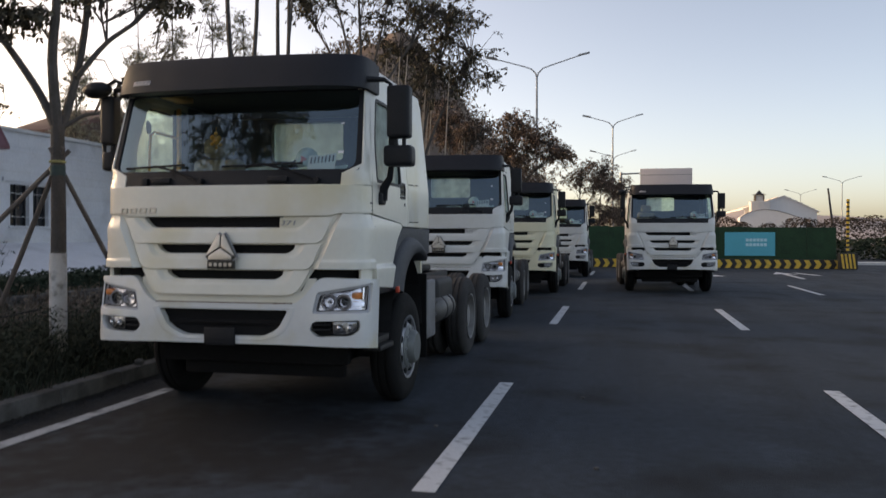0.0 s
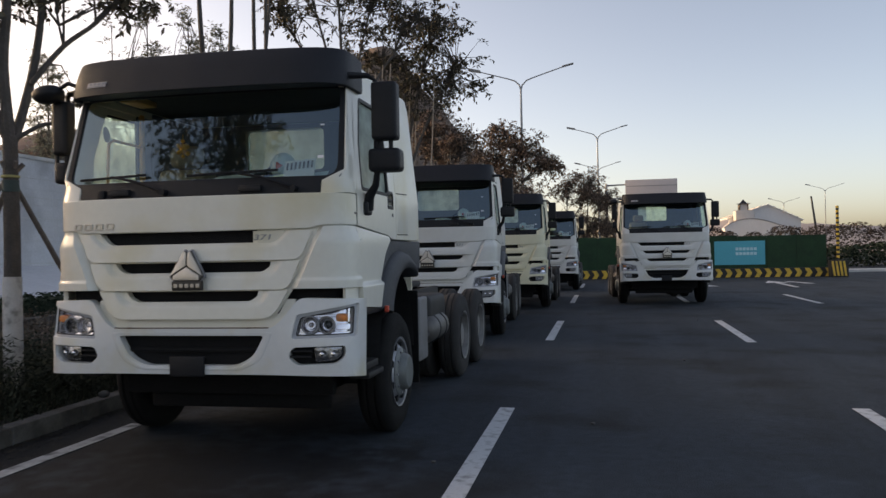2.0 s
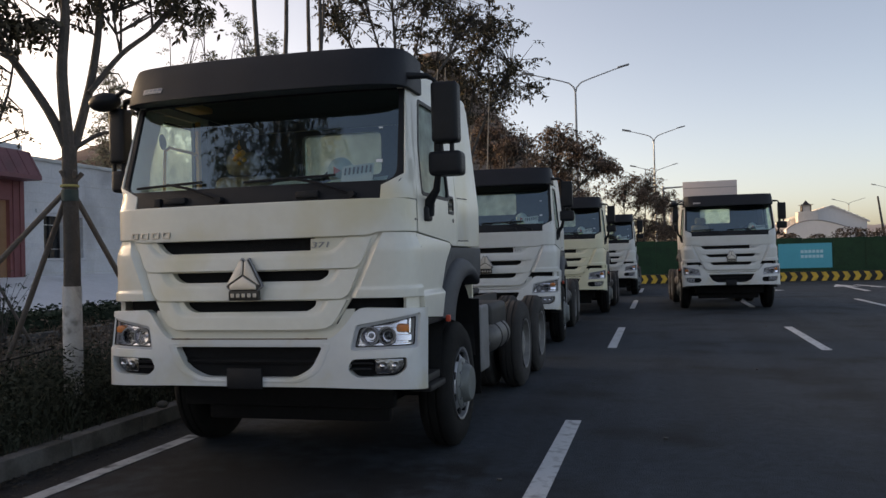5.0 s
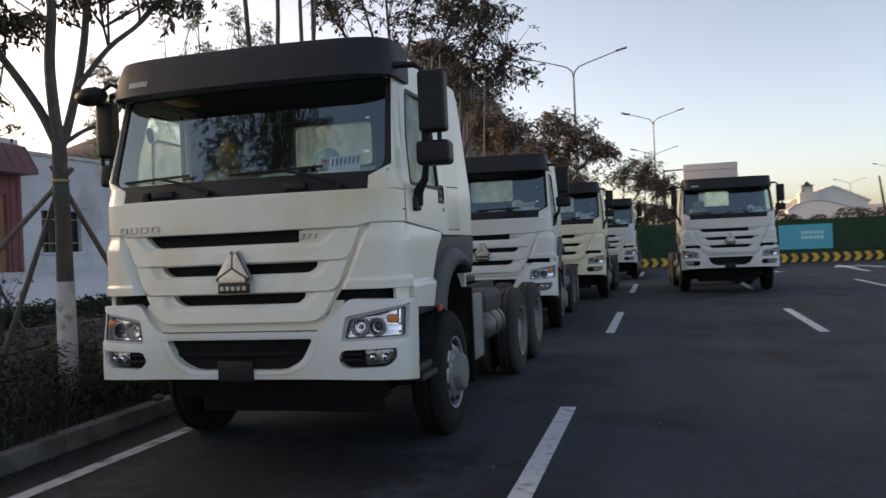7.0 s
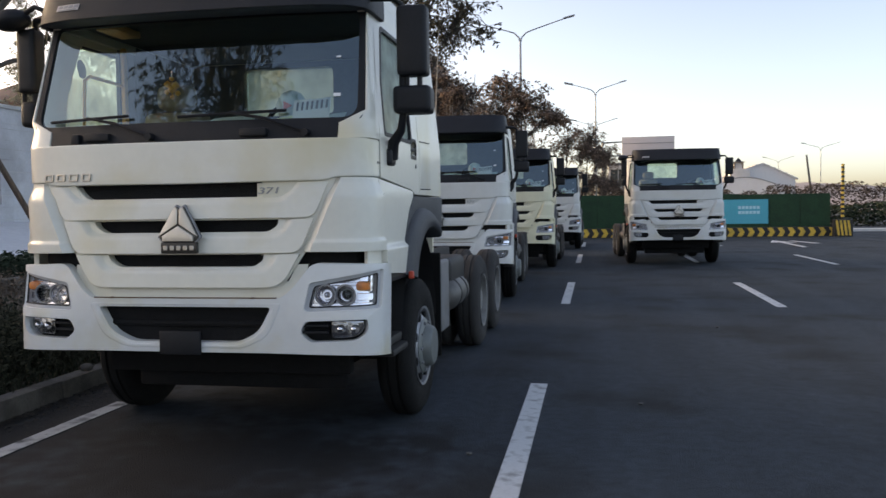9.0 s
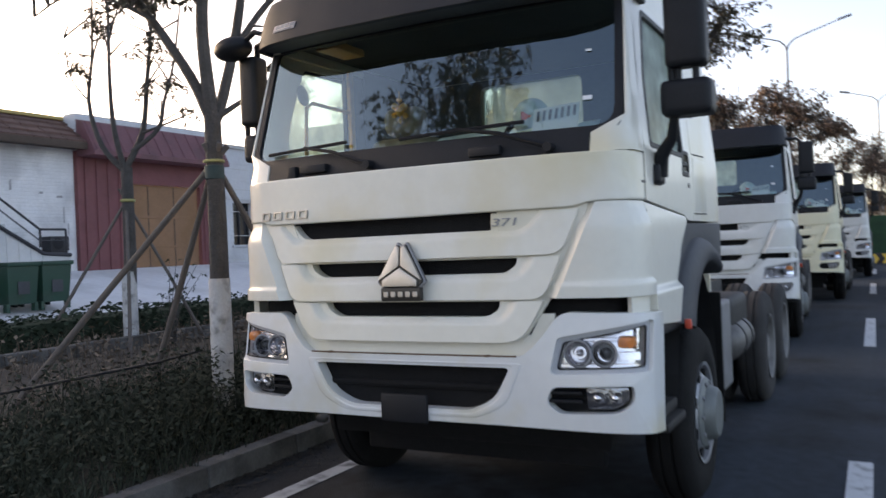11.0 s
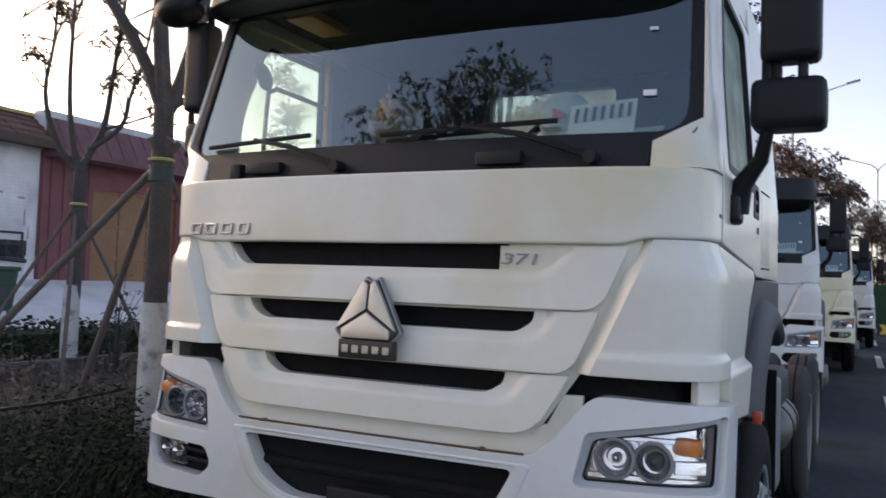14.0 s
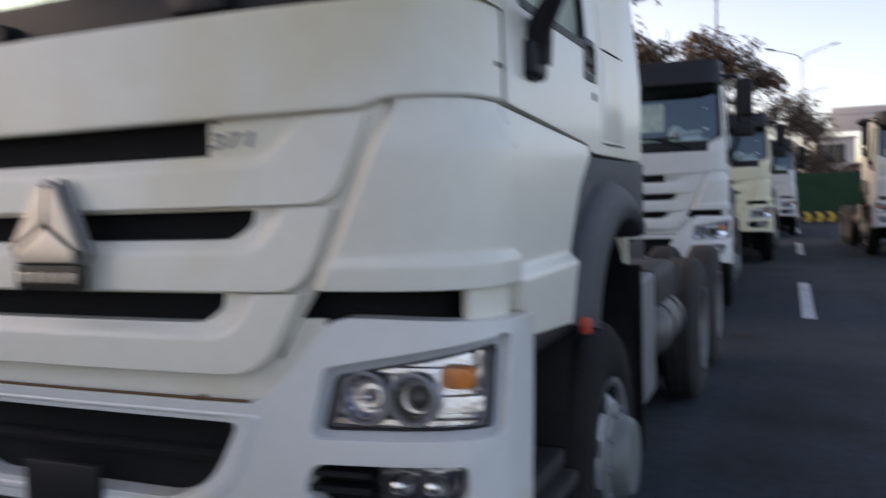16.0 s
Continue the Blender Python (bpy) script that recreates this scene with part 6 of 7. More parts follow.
inner_clumps = [(fan([(r, F2 + h)])[0], (w, w, w * 1.2), round(n * 1.8)) for r, h, w, n in ((-0.55, 1.35, 0.16, 9), (-0.4, 2.0, 0.22, 14), (0.30, 1.05, 0.14, 8), (0.36, 1.6, 0.20, 14), (0.62, 1.1, 0.14, 8), (0.72, 1.7, 0.24, 14), (-0.1, 2.2, 0.25, 12), (0.85, 0.75, 0.12, 5), (0.4, 2.4, 0.3, 16))]
inner = grown_tree(-6.5, 3.9, 0.5, [(0, 0, 0.5), (0.02, 0.015, 1.2), (0.02, 0.015, F2)], 0.085, [(fan(lift_by(p, F2), d), a * 1.25, b * 1.4) for p, a, b, d in inner_limbs], inner_clumps, 23,
                   "thin sparse young tree propped before the houses", M_LEAF, size=0.08, droop=0.6, whitewash=0.95)
stakes(-6.5, 3.9, 0.5, 2.38, [(-7.35, 3.15, 0.45), (-5.9, 3.35, 0.40), (-6.0, 4.75, 0.42)], 0.022)
part("stake_tie", lathe(bmesh.new(), [(0.080, -0.02), (0.095, -0.01), (0.095, 0.012), (0.080, 0.022)], "z", (0.02, 0.015, 1.88), 14), M_ROPE, inner, "yellow-green rope tie")

rs = random.Random(90)
shrub = thing("shrub", pose(-6.0, 4.1, 0.45), "straggling dark-leaved shrub before the hedge", "shrub")
tufts = bmesh.new()
for _ in range(16):
    a, reach, h = rs.uniform(0, 6.283), rs.uniform(0.1, 0.5), rs.uniform(0.5, 1.15)
    line = smooth_line([(0.05 * math.cos(a), 0.05 * math.sin(a), -0.05), (0.3 * reach * math.cos(a), 0.3 * reach * math.sin(a), h * 0.5), (reach * math.cos(a), reach * math.sin(a), h)], 3)
    part("stem", tube(bmesh.new(), line, [0.009 - 0.0011 * k for k in range(len(line))], 5), M_BARK, shrub)
    for q in line[3:]:
        spray(tufts, q, 0.06, 0.5, rs, (2, 4))
part("foliage", tufts, M_HEDGE, shrub, smooth=0)

# two slender trees, bare to well above the cab roofs
for y, ys, sd in ((6.55, (-0.55, 0.55), 31), (8.2, (-0.2, 0.32), 47)):
    lines = [([(0, 0, 1.9), (0, ys[0] * 0.45, 3.2), (0.02, ys[0], 5.1), (0.05, ys[0] * 1.15, 7.2)], 0.055, 0.028), ([(0, 0, 1.9), (0, ys[1] * 0.45, 3.2), (0.02, ys[1], 5.1), (0.0, ys[1] * 1.15, 7.2)], 0.055, 0.028)]
    if sd == 47:
        lines.append(([(0.02, ys[1], 5.0), (0.0, ys[1] + 0.18, 5.6), (0.0, ys[1] + 0.3, 6.6)], 0.03, 0.015))
    grown_tree(-3.0, y, 0.35, [(0, 0, 0.8), (0, 0, 2.0)], 0.085, lines, [((0, 0, 8.0), (1.3, 1.3, 0.8), 150)], sd, "slender street tree with two bare upright stems", M_LEAF, whitewash=1.0)
# leafy trees behind the camera's start, mirrored in the windscreen
for x, y, sd in ((-2.7, -4.6, 48), (-2.8, -9.2, 49)):
    grown_tree(x, y, 0.35, [(0, 0, 1.5), (0.03, 0, 3.2), (0, 0, 4.4)], 0.10, [([(0, 0, 4.2), (-0.5, 0.1, 5.0), (-1.0, 0.2, 5.9)], 0.05, 0.015), ([(0, 0, 4.2), (0.5, 0.2, 5.1), (0.9, 0.3, 6.0)], 0.05, 0.015), ([(0, 0, 4.2), (0, -0.4, 5.2), (0.1, -0.6, 6.4)], 0.05, 0.015)],
               [((-1.0, 0.1, 6.3), (1.2, 1.1, 1.0), 230), ((0.9, 0.2, 6.4), (1.2, 1.1, 1.0), 230), ((0, -0.4, 7.2), (1.3, 1.1, 0.8), 200)], sd, "leafy street tree beside the kerb", M_LEAF, size=0.10)
# the row behind the parked trucks: dark crowns first, russet ones farther on
ROW = ((-2.6, 12.0, 0.3, 6.0, [((-0.9, 0, 7.6), (1.3, 1.2, 1.4), 208), ((0.6, 0.4, 7.2), (1.3, 1.2, 1.5), 228), ((-0.2, 0, 8.7), (1.6, 1.2, 0.9), 163), ((1.5, 0.8, 6.6), (0.9, 0.9, 0.9), 99), ((-1.4, 0.0, 6.6), (0.6, 0.6, 0.5), 34)], M_LEAF, 5, "dark leafy street tree behind the parked trucks"),
       (-1.9, 14.2, 0.3, 4.2, [((0.2, 0, 5.6), (1.2, 1.2, 1.0), 188), ((1.4, 0.2, 5.9), (1.0, 1.0, 0.9), 128), ((0.9, 0, 6.9), (1.2, 1.0, 0.7), 118), ((-0.5, 0.2, 6.2), (0.9, 0.9, 0.8), 88)], M_LEAF, 77, "dark leafy street tree behind the parked trucks"),
       (-1.9, 19.5, 0.2, 3.4, [((-0.3, 0, 5.0), (1.1, 1.1, 0.9), 241), ((0.6, 0, 4.6), (0.9, 1.0, 0.8), 186)], M_LEAFRED, 9, "russet-leaved street tree behind the parked trucks"),
       (-1.4, 22.6, 0.1, 3.0, [((0.5, 0, 4.4), (1.0, 1.0, 0.95), 241), ((1.7, 0.1, 4.9), (1.0, 1.0, 1.1), 297), ((2.5, 0.1, 4.5), (0.7, 0.8, 0.8), 139), ((1.2, 0, 5.6), (0.9, 0.9, 0.6), 139)], M_LEAFRED, 15, "russet-leaved street tree behind the parked trucks"),
       (-1.6, 29.0, 0.0, 3.0, [((0.3, 0, 4.3), (1.5, 1.3, 1.2), 306), ((1.5, 0, 3.9), (1.0, 1.0, 0.9), 166)], M_LEAFRED, 16, "russet-leaved street tree behind the parked trucks"),
       (0.9, 41.8, 0.0, 3.6, [((0.3, 0, 3.1), (1.4, 1.2, 0.9), 260), ((0.2, 0, 5.3), (1.3, 1.2, 1.1), 279), ((1.2, 0, 4.7), (0.9, 1.0, 0.9), 166)], M_LEAFRED, 19, "russet-leaved street tree beyond the works fence"),
       (2.0, 45.5, 0.0, 3.8, [((0.3, 0, 3.2), (1.4, 1.2, 1.0), 280), ((0.2, 0, 5.6), (1.3, 1.2, 1.2), 279), ((1.0, 0, 4.7), (0.9, 1.0, 0.9), 166)], M_LEAFRED, 20, "russet-leaved street tree beyond the works fence"),
       (3.2, 51.0, 0.0, 3.4, [((0.2, 0, 3.3), (1.4, 1.2, 1.0), 260), ((0.0, 0, 5.0), (1.3, 1.2, 1.2), 241)], M_LEAFRED, 21, "russet-leaved street tree beyond the works fence"))
for x, y, z, fork, clumps, mt, sd, lb in ROW:
    limbs = [([(0, 0, fork * 0.62), (c[0] * 0.4, c[1] * 0.4, fork * 0.62 + (c[2] - fork * 0.62) * 0.5), c], 0.05, 0.014) for c, r, n in clumps]
    row_tree = grown_tree(x, y, z, [(0.02, 0, fork * 0.3), (-0.02, 0.01, fork * 0.65)], 0.09, limbs, clumps, sd, lb, mt, size=0.13, gaps=0.10, twigs=0.6)
    if y < 20:
        for k in range(5):
            sr = random.Random(sd * 10 + k)
            bx, by, lx = sr.uniform(-0.5, 0.5), sr.uniform(-0.5, 0.5), sr.uniform(0.1, 0.9)
            part("stem", tube(bmesh.new(), [(bx, by, -0.1), (bx + lx * 0.35, by, 1.6), (bx + lx * 0.75, by + 0.05, 3.0), (bx + lx, by + 0.1, 5.4)], [0.032, 0.028, 0.022, 0.012], 6), M_PALESTEM, row_tree, "thin pale slanting stem")
# pale feathery trees behind the houses, narrowing to their tops
for x, y, sd, top, wide in ((-12.5, 18.4, 62, 8.5, 0.85), (-11.0, 18.0, 63, 8.8, 0.9), (-9.7, 18.2, 61, 8.7, 0.8), (-8.5, 18.0, 64, 8.0, 0.6), (-14.2, 17.5, 65, 7.6, 0.9)):
    clumps = [((0.12 * math.sin(k * 2.1), 0.1 * math.cos(k * 1.7), 3.6 + (top - 3.9) * k / 5), (wide * (1.25 - 0.2 * k), wide * (1.25 - 0.2 * k), (top - 3.6) / 7), round(150 - 22 * k)) for k in range(6)]
    limbs = [([(0, 0, 2.8), (0.02, 0, top * 0.6), (0, 0, top - 0.2)], 0.06, 0.012)] + [([(0, 0, 2.5 + 0.9 * k), (0.3 * math.cos(k * 2.4), 0.3 * math.sin(k * 2.4), 3.0 + 0.9 * k), (0.7 * wide * math.cos(k * 2.4), 0.7 * wide * math.sin(k * 2.4), 3.7 + 0.9 * k)], 0.025, 0.008) for k in range(5)]
    grown_tree(x, y, 0.6, [(0.02, 0, 1.5), (0, 0, 3.0)], 0.10, limbs, clumps, sd, "pale grey-green feathery tree behind the houses", M_LEAFGREY, size=0.12, droop=-0.3, gaps=-0.05)

# ---- houses beyond the hedge ----
FX = -13.0
def wall_plate(y0, y1, z0, z1, holes, x=FX, t=0.24):
    hs = [[(a, c), (b, c), (b, d), (a, d)] for a, b, c, d in holes]
    return plate([(y0, z0), (y1, z0), (y1, z1), (y0, z1)], hs, t, lambda u, v, d: (x - d, u, v), (), (), 0)


def window_unit(parent, y0, y1, z0, z1, x=FX, bars=2):
    w = part("window", boxed(x - 0.20, x - 0.17, y0, y1, z0, z1, 0), M_DARKGLASS, parent, "dark window pane")
    for yy in [y0 + (y1 - y0) * k / bars for k in range(bars + 1)]:
        part("window_frame", boxed(x - 0.17, x - 0.12, yy - 0.03, yy + 0.03, z0, z1, 0.005, 1), M_METALDARK, w)
    part("sill", boxed(x - 0.15, x + 0.06, y0 - 0.08, y1 + 0.08, z0 - 0.07, z0 - 0.003, 0.01, 1), M_WALL, w)


def roof_slope(parent, x0, z0, x1, z1, y0, y1, rows, cols, t=0.05):
    """Courses of tiles from eaves to top, each lapping over the one below; all share one mesh."""
    dx, dz, w = 1.15 * (x1 - x0) / rows, 1.15 * (z1 - z0) / rows, (y1 - y0) / cols - 0.02
    bm = bmesh.new()
    top = [bm.verts.new(p) for p in ((0, 0, t), (0, w, t), (dx, w, dz), (dx, 0, dz))]
    low = [bm.verts.new(p) for p in ((0, 0, 0), (0, w, 0), (dx, w, dz - 0.02), (dx, 0, dz - 0.02))]
    bm.faces.new(top), bm.faces.new(low[::-1])
    for k in range(4):
        bm.faces.new((top[k], low[k], low[(k + 1) % 4], top[(k + 1) % 4]))
    data = mesh_of("roof_tile", bm, M_TILE, 0)
    for i in range(rows):
        for j in range(cols):
            ob = new("roof_tile", data)
            ob.parent = parent
            ob.matrix_basis = pose(x0 + (x1 - x0) * i / rows, y0 + (y1 - y0) * j / cols + 0.01 + rng.uniform(-0.004, 0.004), z0 + (z1 - z0) * i / rows + rng.uniform(-0.006, 0.006))


GZ = 0.85
house = thing("white_house", pose(0, 0, 0), "white-painted brick house with a narrow brown tiled eave", "house")
part("wall", wall_plate(-8, 8.2, GZ, 4.30, [(5.42, 5.78, 2.52, 3.86), (-3, -1.6, 1.9, 3.2)]), M_BRICKWHITE, house)
part("gable_wall", boxed(FX - 6, FX - 0.243, 7.96, 8.2, GZ, 4.30, 0), M_BRICKWHITE, house)
roof = part("roof", plate([(FX + 0.45, 4.11), (FX - 0.35, 4.67), (FX - 0.35, 4.56), (FX + 0.45, 4.02)], [], 16.7, lambda u, v, d: (u, -8.25 + d, v), (), (), 0), M_TILE, house, "narrow sloping eave of brown tiles")
roof_slope(roof, FX + 0.45, 4.125, FX - 0.35, 4.685, -8.3, 8.5, 4, 44)
part("ridge_cap", boxed(FX - 0.50, FX - 0.28, -8.3, 8.4, 4.69, 4.77, 0.02), M_YELLOWWALL, roof, "weathered ochre capping")
part("fascia", boxed(FX + 0.38, FX + 0.46, -8.3, 8.5, 4.0, 4.14, 0.01), M_BROWNWOOD, roof)
part("flat_roof", boxed(FX - 6.2, FX - 0.36, -8.2, 8.2, 4.31, 4.55, 0.02), M_CONCRETE, roof)
part("soffit", boxed(FX + 0.003, FX + 0.40, -8.2, 8.4, 4.03, 4.07, 0), M_BROWNWOOD, roof)
dr = part("door", boxed(FX - 0.2, FX - 0.14, 5.43, 5.77, 2.53, 3.85, 0.01), M_DARKGLASS, house, "dark upper doorway")
part("door_frame", boxed(FX - 0.10, FX - 0.04, 5.42, 5.47, 2.53, 3.85, 0.005, 1), M_BROWNWOOD, dr)
part("porch_wall", boxed(FX + 0.003, FX + 0.35, 1.5, 5.30, 2.50, 3.86, 0.01), M_BRICKWHITE, house, "white projecting porch wall")
part("canopy", boxed(FX + 0.003, FX + 0.38, 5.32, 6.2, 3.88, 3.95, 0.01), M_WALL, house)
for y, z, w, h in ((6.7, 3.1, 0.05, 0.22), (7.35, 3.05, 0.10, 0.05), (7.75, 2.98, 0.16, 0.05), (7.9, 2.45, 0.04, 0.35), (8.0, 2.2, 0.03, 0.25)):
    part("damp_mark", plate(rounded([(y, z), (y + w, z), (y + w * 0.9, z + h), (y + w * 0.1, z + h * 0.9)], min(w, h) * 0.3), [], 0.003, lambda u, v, d: (FX + 0.001 + d, u, v), (), (), 0), M_DAMP, house)
window_unit(house, -2.95, -1.65, 1.95, 3.15)
# outside stair to the upper door, with a steel rail
stair = thing("outside_stair", pose(0, 0, 0), "concrete outside stair with a thin steel rail", "stair")
part("landing", boxed(FX + 0.003, FX + 1.0, 3.2, 5.67, 2.38, 2.50, 0.01), M_CONCRETE, stair)
part("landing_wall", boxed(FX + 0.80, FX + 0.94, 3.2, 5.67, GZ, 2.377, 0.01), M_WALL, stair)
for k in range(4):
    part("step", boxed(FX + 0.003, FX + 1.0, 5.673 + k * 0.245, 5.915 + k * 0.245, GZ, 2.37 - k * 0.15, 0.008, 1), M_CONCRETE, stair)
part("lower_landing", boxed(FX + 0.003, FX + 1.0, 6.656, 7.26, GZ, 1.78, 0.01), M_CONCRETE, stair)
part("stringer", tube(bmesh.new(), [(FX + 1.02, 5.6, 2.42), (FX + 1.02, 6.66, 1.80), (FX + 1.02, 7.26, 1.76)], 0.04, 6), M_METALDARK, stair)
for dz, r in ((0.0, 0.025), (-0.22, 0.015)):
    part("rail", tube(bmesh.new(), [(FX + 0.95, 3.6, 2.98 + dz), (FX + 0.95, 5.66, 2.98 + dz), (FX + 0.95, 6.65, 2.27 + dz), (FX + 0.95, 7.22, 2.27 + dz)], r, 6), M_METALDARK, stair, "dark steel hand rail")
for y, z0, z1 in ((3.6, 2.5, 2.98), (4.6, 2.5, 2.98), (5.66, 2.4, 2.98), (6.65, 1.75, 2.27), (7.22, 1.75, 2.27)):
    part("rail_post", tube(bmesh.new(), [(FX + 0.95, y, z0), (FX + 0.95, y, z1)], 0.022, 6), M_METALDARK, stair)
ac = thing("air_conditioner", pose(0, 0, 0), "dark grey outdoor air-conditioning unit on the wall", "air conditioner")
part("case", boxed(FX + 0.02, FX + 0.32, 7.34, 7.78, 1.86, 2.16, 0.02), M_METALDARK, ac)
part("fan_grille", lathe(bmesh.new(), [(0.12, 0.0), (0.125, 0.012), (0.11, 0.014), (0.02, 0.012)], "x", (FX + 0.32, 7.5, 2.01), 18), M_PLASTIC, ac)
part("bracket", boxed(FX + 0.003, FX + 0.3, 7.36, 7.76, 1.81, 1.86, 0.005, 1), M_METALDARK, ac)

shop = thing("red_shopfront", pose(0, 0, 0), "dark red clad shopfront closed with a plywood board", "building")
part("wall", wall_plate(8.21, 12.3, GZ, 4.0, [(9.42, 11.80, GZ + 0.06, 3.37)], FX + 0.1), M_REDWALL, shop)
for y in (8.4, 8.7, 9.0, 9.3, 11.92, 12.15):
    part("cladding_rib", boxed(FX + 0.1, FX + 0.125, y - 0.02, y + 0.02, GZ, 3.98, 0.004, 1), M_REDWALL, shop)
brd = part("board", boxed(FX - 0.04, FX, 9.43, 11.79, GZ + 0.07, 3.36, 0.004, 1), M_BOARD, shop, "orange-brown plywood board")
for y in (10.2, 11.0):
    part("board_joint", boxed(FX, FX + 0.008, y - 0.012, y + 0.012, GZ + 0.08, 3.34, 0), M_BROWNWOOD, brd)
for z in (1.9, 2.6):
    part("board_batten", boxed(FX, FX + 0.02, 9.47, 11.75, z - 0.03, z + 0.03, 0.004, 1), M_BOARD, brd)
cn = bmesh.new()
prof = [(0.1, 4.68), (0.30, 4.62), (0.66, 3.98), (0.66, 3.88), (0.1, 3.88)]
ends = [[cn.verts.new((FX + px, yy, pz)) for px, pz in prof] for yy in (8.22, 12.3)]
for k in range(5):
    cn.faces.new((ends[0][k], ends[0][(k + 1) % 5], ends[1][(k + 1) % 5], ends[1][k]))
cn.faces.new(ends[0][::-1]), cn.faces.new(ends[1])
cpy = part("canopy", cn, M_REDROOF, shop, "sloping dark red sheet canopy", smooth=0)
for k in range(12):
    y = 8.3 + 3.92 * k / 11
    part("canopy_rib", tube(bmesh.new(), [(FX + 0.30, y, 4.63), (FX + 0.66, y, 3.99)], 0.014, 5), M_REDROOF, cpy)
part("parapet", boxed(FX - 0.3, FX + 0.097, 8.22, 12.28, 4.01, 4.82, 0.02), M_WALL, shop, "grey-white parapet above the canopy")

hall = thing("grey_white_house", pose(0, 0, 0), "long grey-white house with small dark windows", "house")
part("wall", wall_plate(12.31, 32, GZ, 4.50, [(13.2, 13.95, 1.9, 3.05), (14.1, 14.75, 1.9, 3.05), (19.5, 21.2, 1.8, 2.9), (24, 26, 1.8, 2.9)], FX - 0.1), M_WALL, hall)
for a, b, c, d in ((13.2, 13.95, 1.9, 3.05), (14.1, 14.75, 1.9, 3.05), (19.5, 21.2, 1.8, 2.9), (24, 26, 1.8, 2.9)):
    window_unit(hall, a, b, c, d, FX - 0.1)
part("lintel", boxed(FX - 0.1, FX - 0.04, 12.9, 15.05, 3.12, 3.22, 0.01), M_WALL, hall)
part("coping", boxed(FX - 0.4, FX - 0.02, 12.31, 32, 4.50, 4.60, 0.02), M_CONCRETE, hall)
for z in (1.5, 2.15, 2.8, 3.4, 3.95):
    part("wall_course", boxed(FX - 0.1, FX - 0.092, 12.32, 31.9, z - 0.008, z + 0.008, 0), M_CONCRETE, hall)
part("flat_roof", boxed(FX - 6, FX - 0.4, 12.31, 32, 4.25, 4.45, 0), M_CONCRETE, hall)
far_house = thing("timber_house", pose(0, 0, 0), "brown timber house with a pale window behind the wall", "house")
part("wall", plate([(23.4, 0.4), (30.0, 0.4), (30.0, 5.9), (26.7, 7.0), (23.4, 5.9)], [], 2.0, lambda u, v, d: (-19 - d, u, v), (), (), 0), M_BROWNWOOD, far_house)
part("gable_roof", plate([(22.8, 5.95), (26.7, 7.35), (30.6, 5.95), (30.6, 5.72), (26.7, 7.1), (22.8, 5.72)], [], 2.6, lambda u, v, d: (-18.7 - d, u, v), (), (), 0.01), M_TILE, far_house)
lit = part("window", boxed(-19.0, -18.95, 24.3, 24.9, 5.0, 5.75, 0.01), M_LITWINDOW, far_house, "pale window with its light put into the colour")
part("window_frame", boxed(-18.95, -18.92, 24.57, 24.63, 5.0, 5.75, 0), M_BROWNWOOD, lit)

# bins, sack and gate post before the house
for y in (4.63, 5.23):
    b = thing("rubbish_bin", pose(-10.05, y, 0.855), "dark green wheeled rubbish bin before the house", "bin", "rubbish bins")
    bm = box(bmesh.new(), -0.36, 0.36, -0.28, 0.28, 0.12, 0.74, 0.03)
    for v in bm.verts:
        k = 0.86 + 0.14 * (v.co.z - 0.12) / 0.62
        v.co.x *= k
        v.co.y *= k
    part("body", bm, M_BIN, b)
    part("lid", boxed(-0.40, 0.40, -0.295, 0.295, 0.72, 0.79, 0.025), M_BIN, b)
    part("label_panel", boxed(0.345, 0.352, -0.10, 0.10, 0.28, 0.48, 0), M_FENDER, b)
    for yy in (-0.24, 0.24):
        part("wheel", tube(bmesh.new(), [(-0.3, yy - 0.03, 0.08), (-0.3, yy + 0.03, 0.08)], 0.085, 12), M_RUBBER, b)
        part("foot", boxed(0.2, 0.3, yy - 0.03, yy + 0.03, 0, 0.14, 0.005, 1), M_BIN, b)
sk = bmesh.new()
bmesh.ops.create_icosphere(sk, subdivisions=3, radius=1)
for v in sk.verts:
    f = 1 + 0.22 * noise.noise(v.co * 1.6) + 0.08 * noise.noise(v.co * 5)
    v.co = Vector((v.co.x * 0.24 * f, v.co.y * 0.26 * f, max(v.co.z, -0.7) * 0.30 * f))
sack = solo("plastic_sack", sk, M_SACK, "crumpled pale blue plastic sack on the ground", "sack")
sack.matrix_basis = pose(-9.3, 3.06, 0.86) @ Matrix.Diagonal((0.75, 0.75, 0.85, 1))
gate = thing("gate_post", pose(-9.9, 2.98, 0.82), "ochre painted gate post with dark panels and a white notice", "gate post")
part("post", boxed(-0.28, 0.28, -0.28, 0.28, 0, 2.1, 0.02), M_YELLOWWALL, gate)
part("cap", boxed(-0.36, 0.36, -0.36, 0.36, 2.1, 2.2, 0.02), M_REDROOF, gate)
part("panel", boxed(0.28, 0.295, -0.12, 0.12, 1.1, 1.9, 0.01, 1), M_REDWALL, gate)
nt_ob = part("notice", boxed(0.28, 0.30, -0.3, 0.27, 0.5, 1.0, 0.01, 1), M_PAPER, gate, "white notice with unreadable lines")
for k in range(3):
    part("notice_line", boxed(0.30, 0.303, -0.22, 0.2, 0.6 + 0.12 * k, 0.63 + 0.12 * k, 0), M_REDWALL, nt_ob)
rubble = bmesh.new()
for _ in range(70):
    s = rng.uniform(0.05, 0.22)
    x, y = rng.uniform(-10.9, -10.1), rng.uniform(3.5, 4.05)
    box(rubble, x - s, x + s, y - s, y + s, 0.74, 0.9 + s * rng.uniform(0.8, 3.2), 0.02, 1)
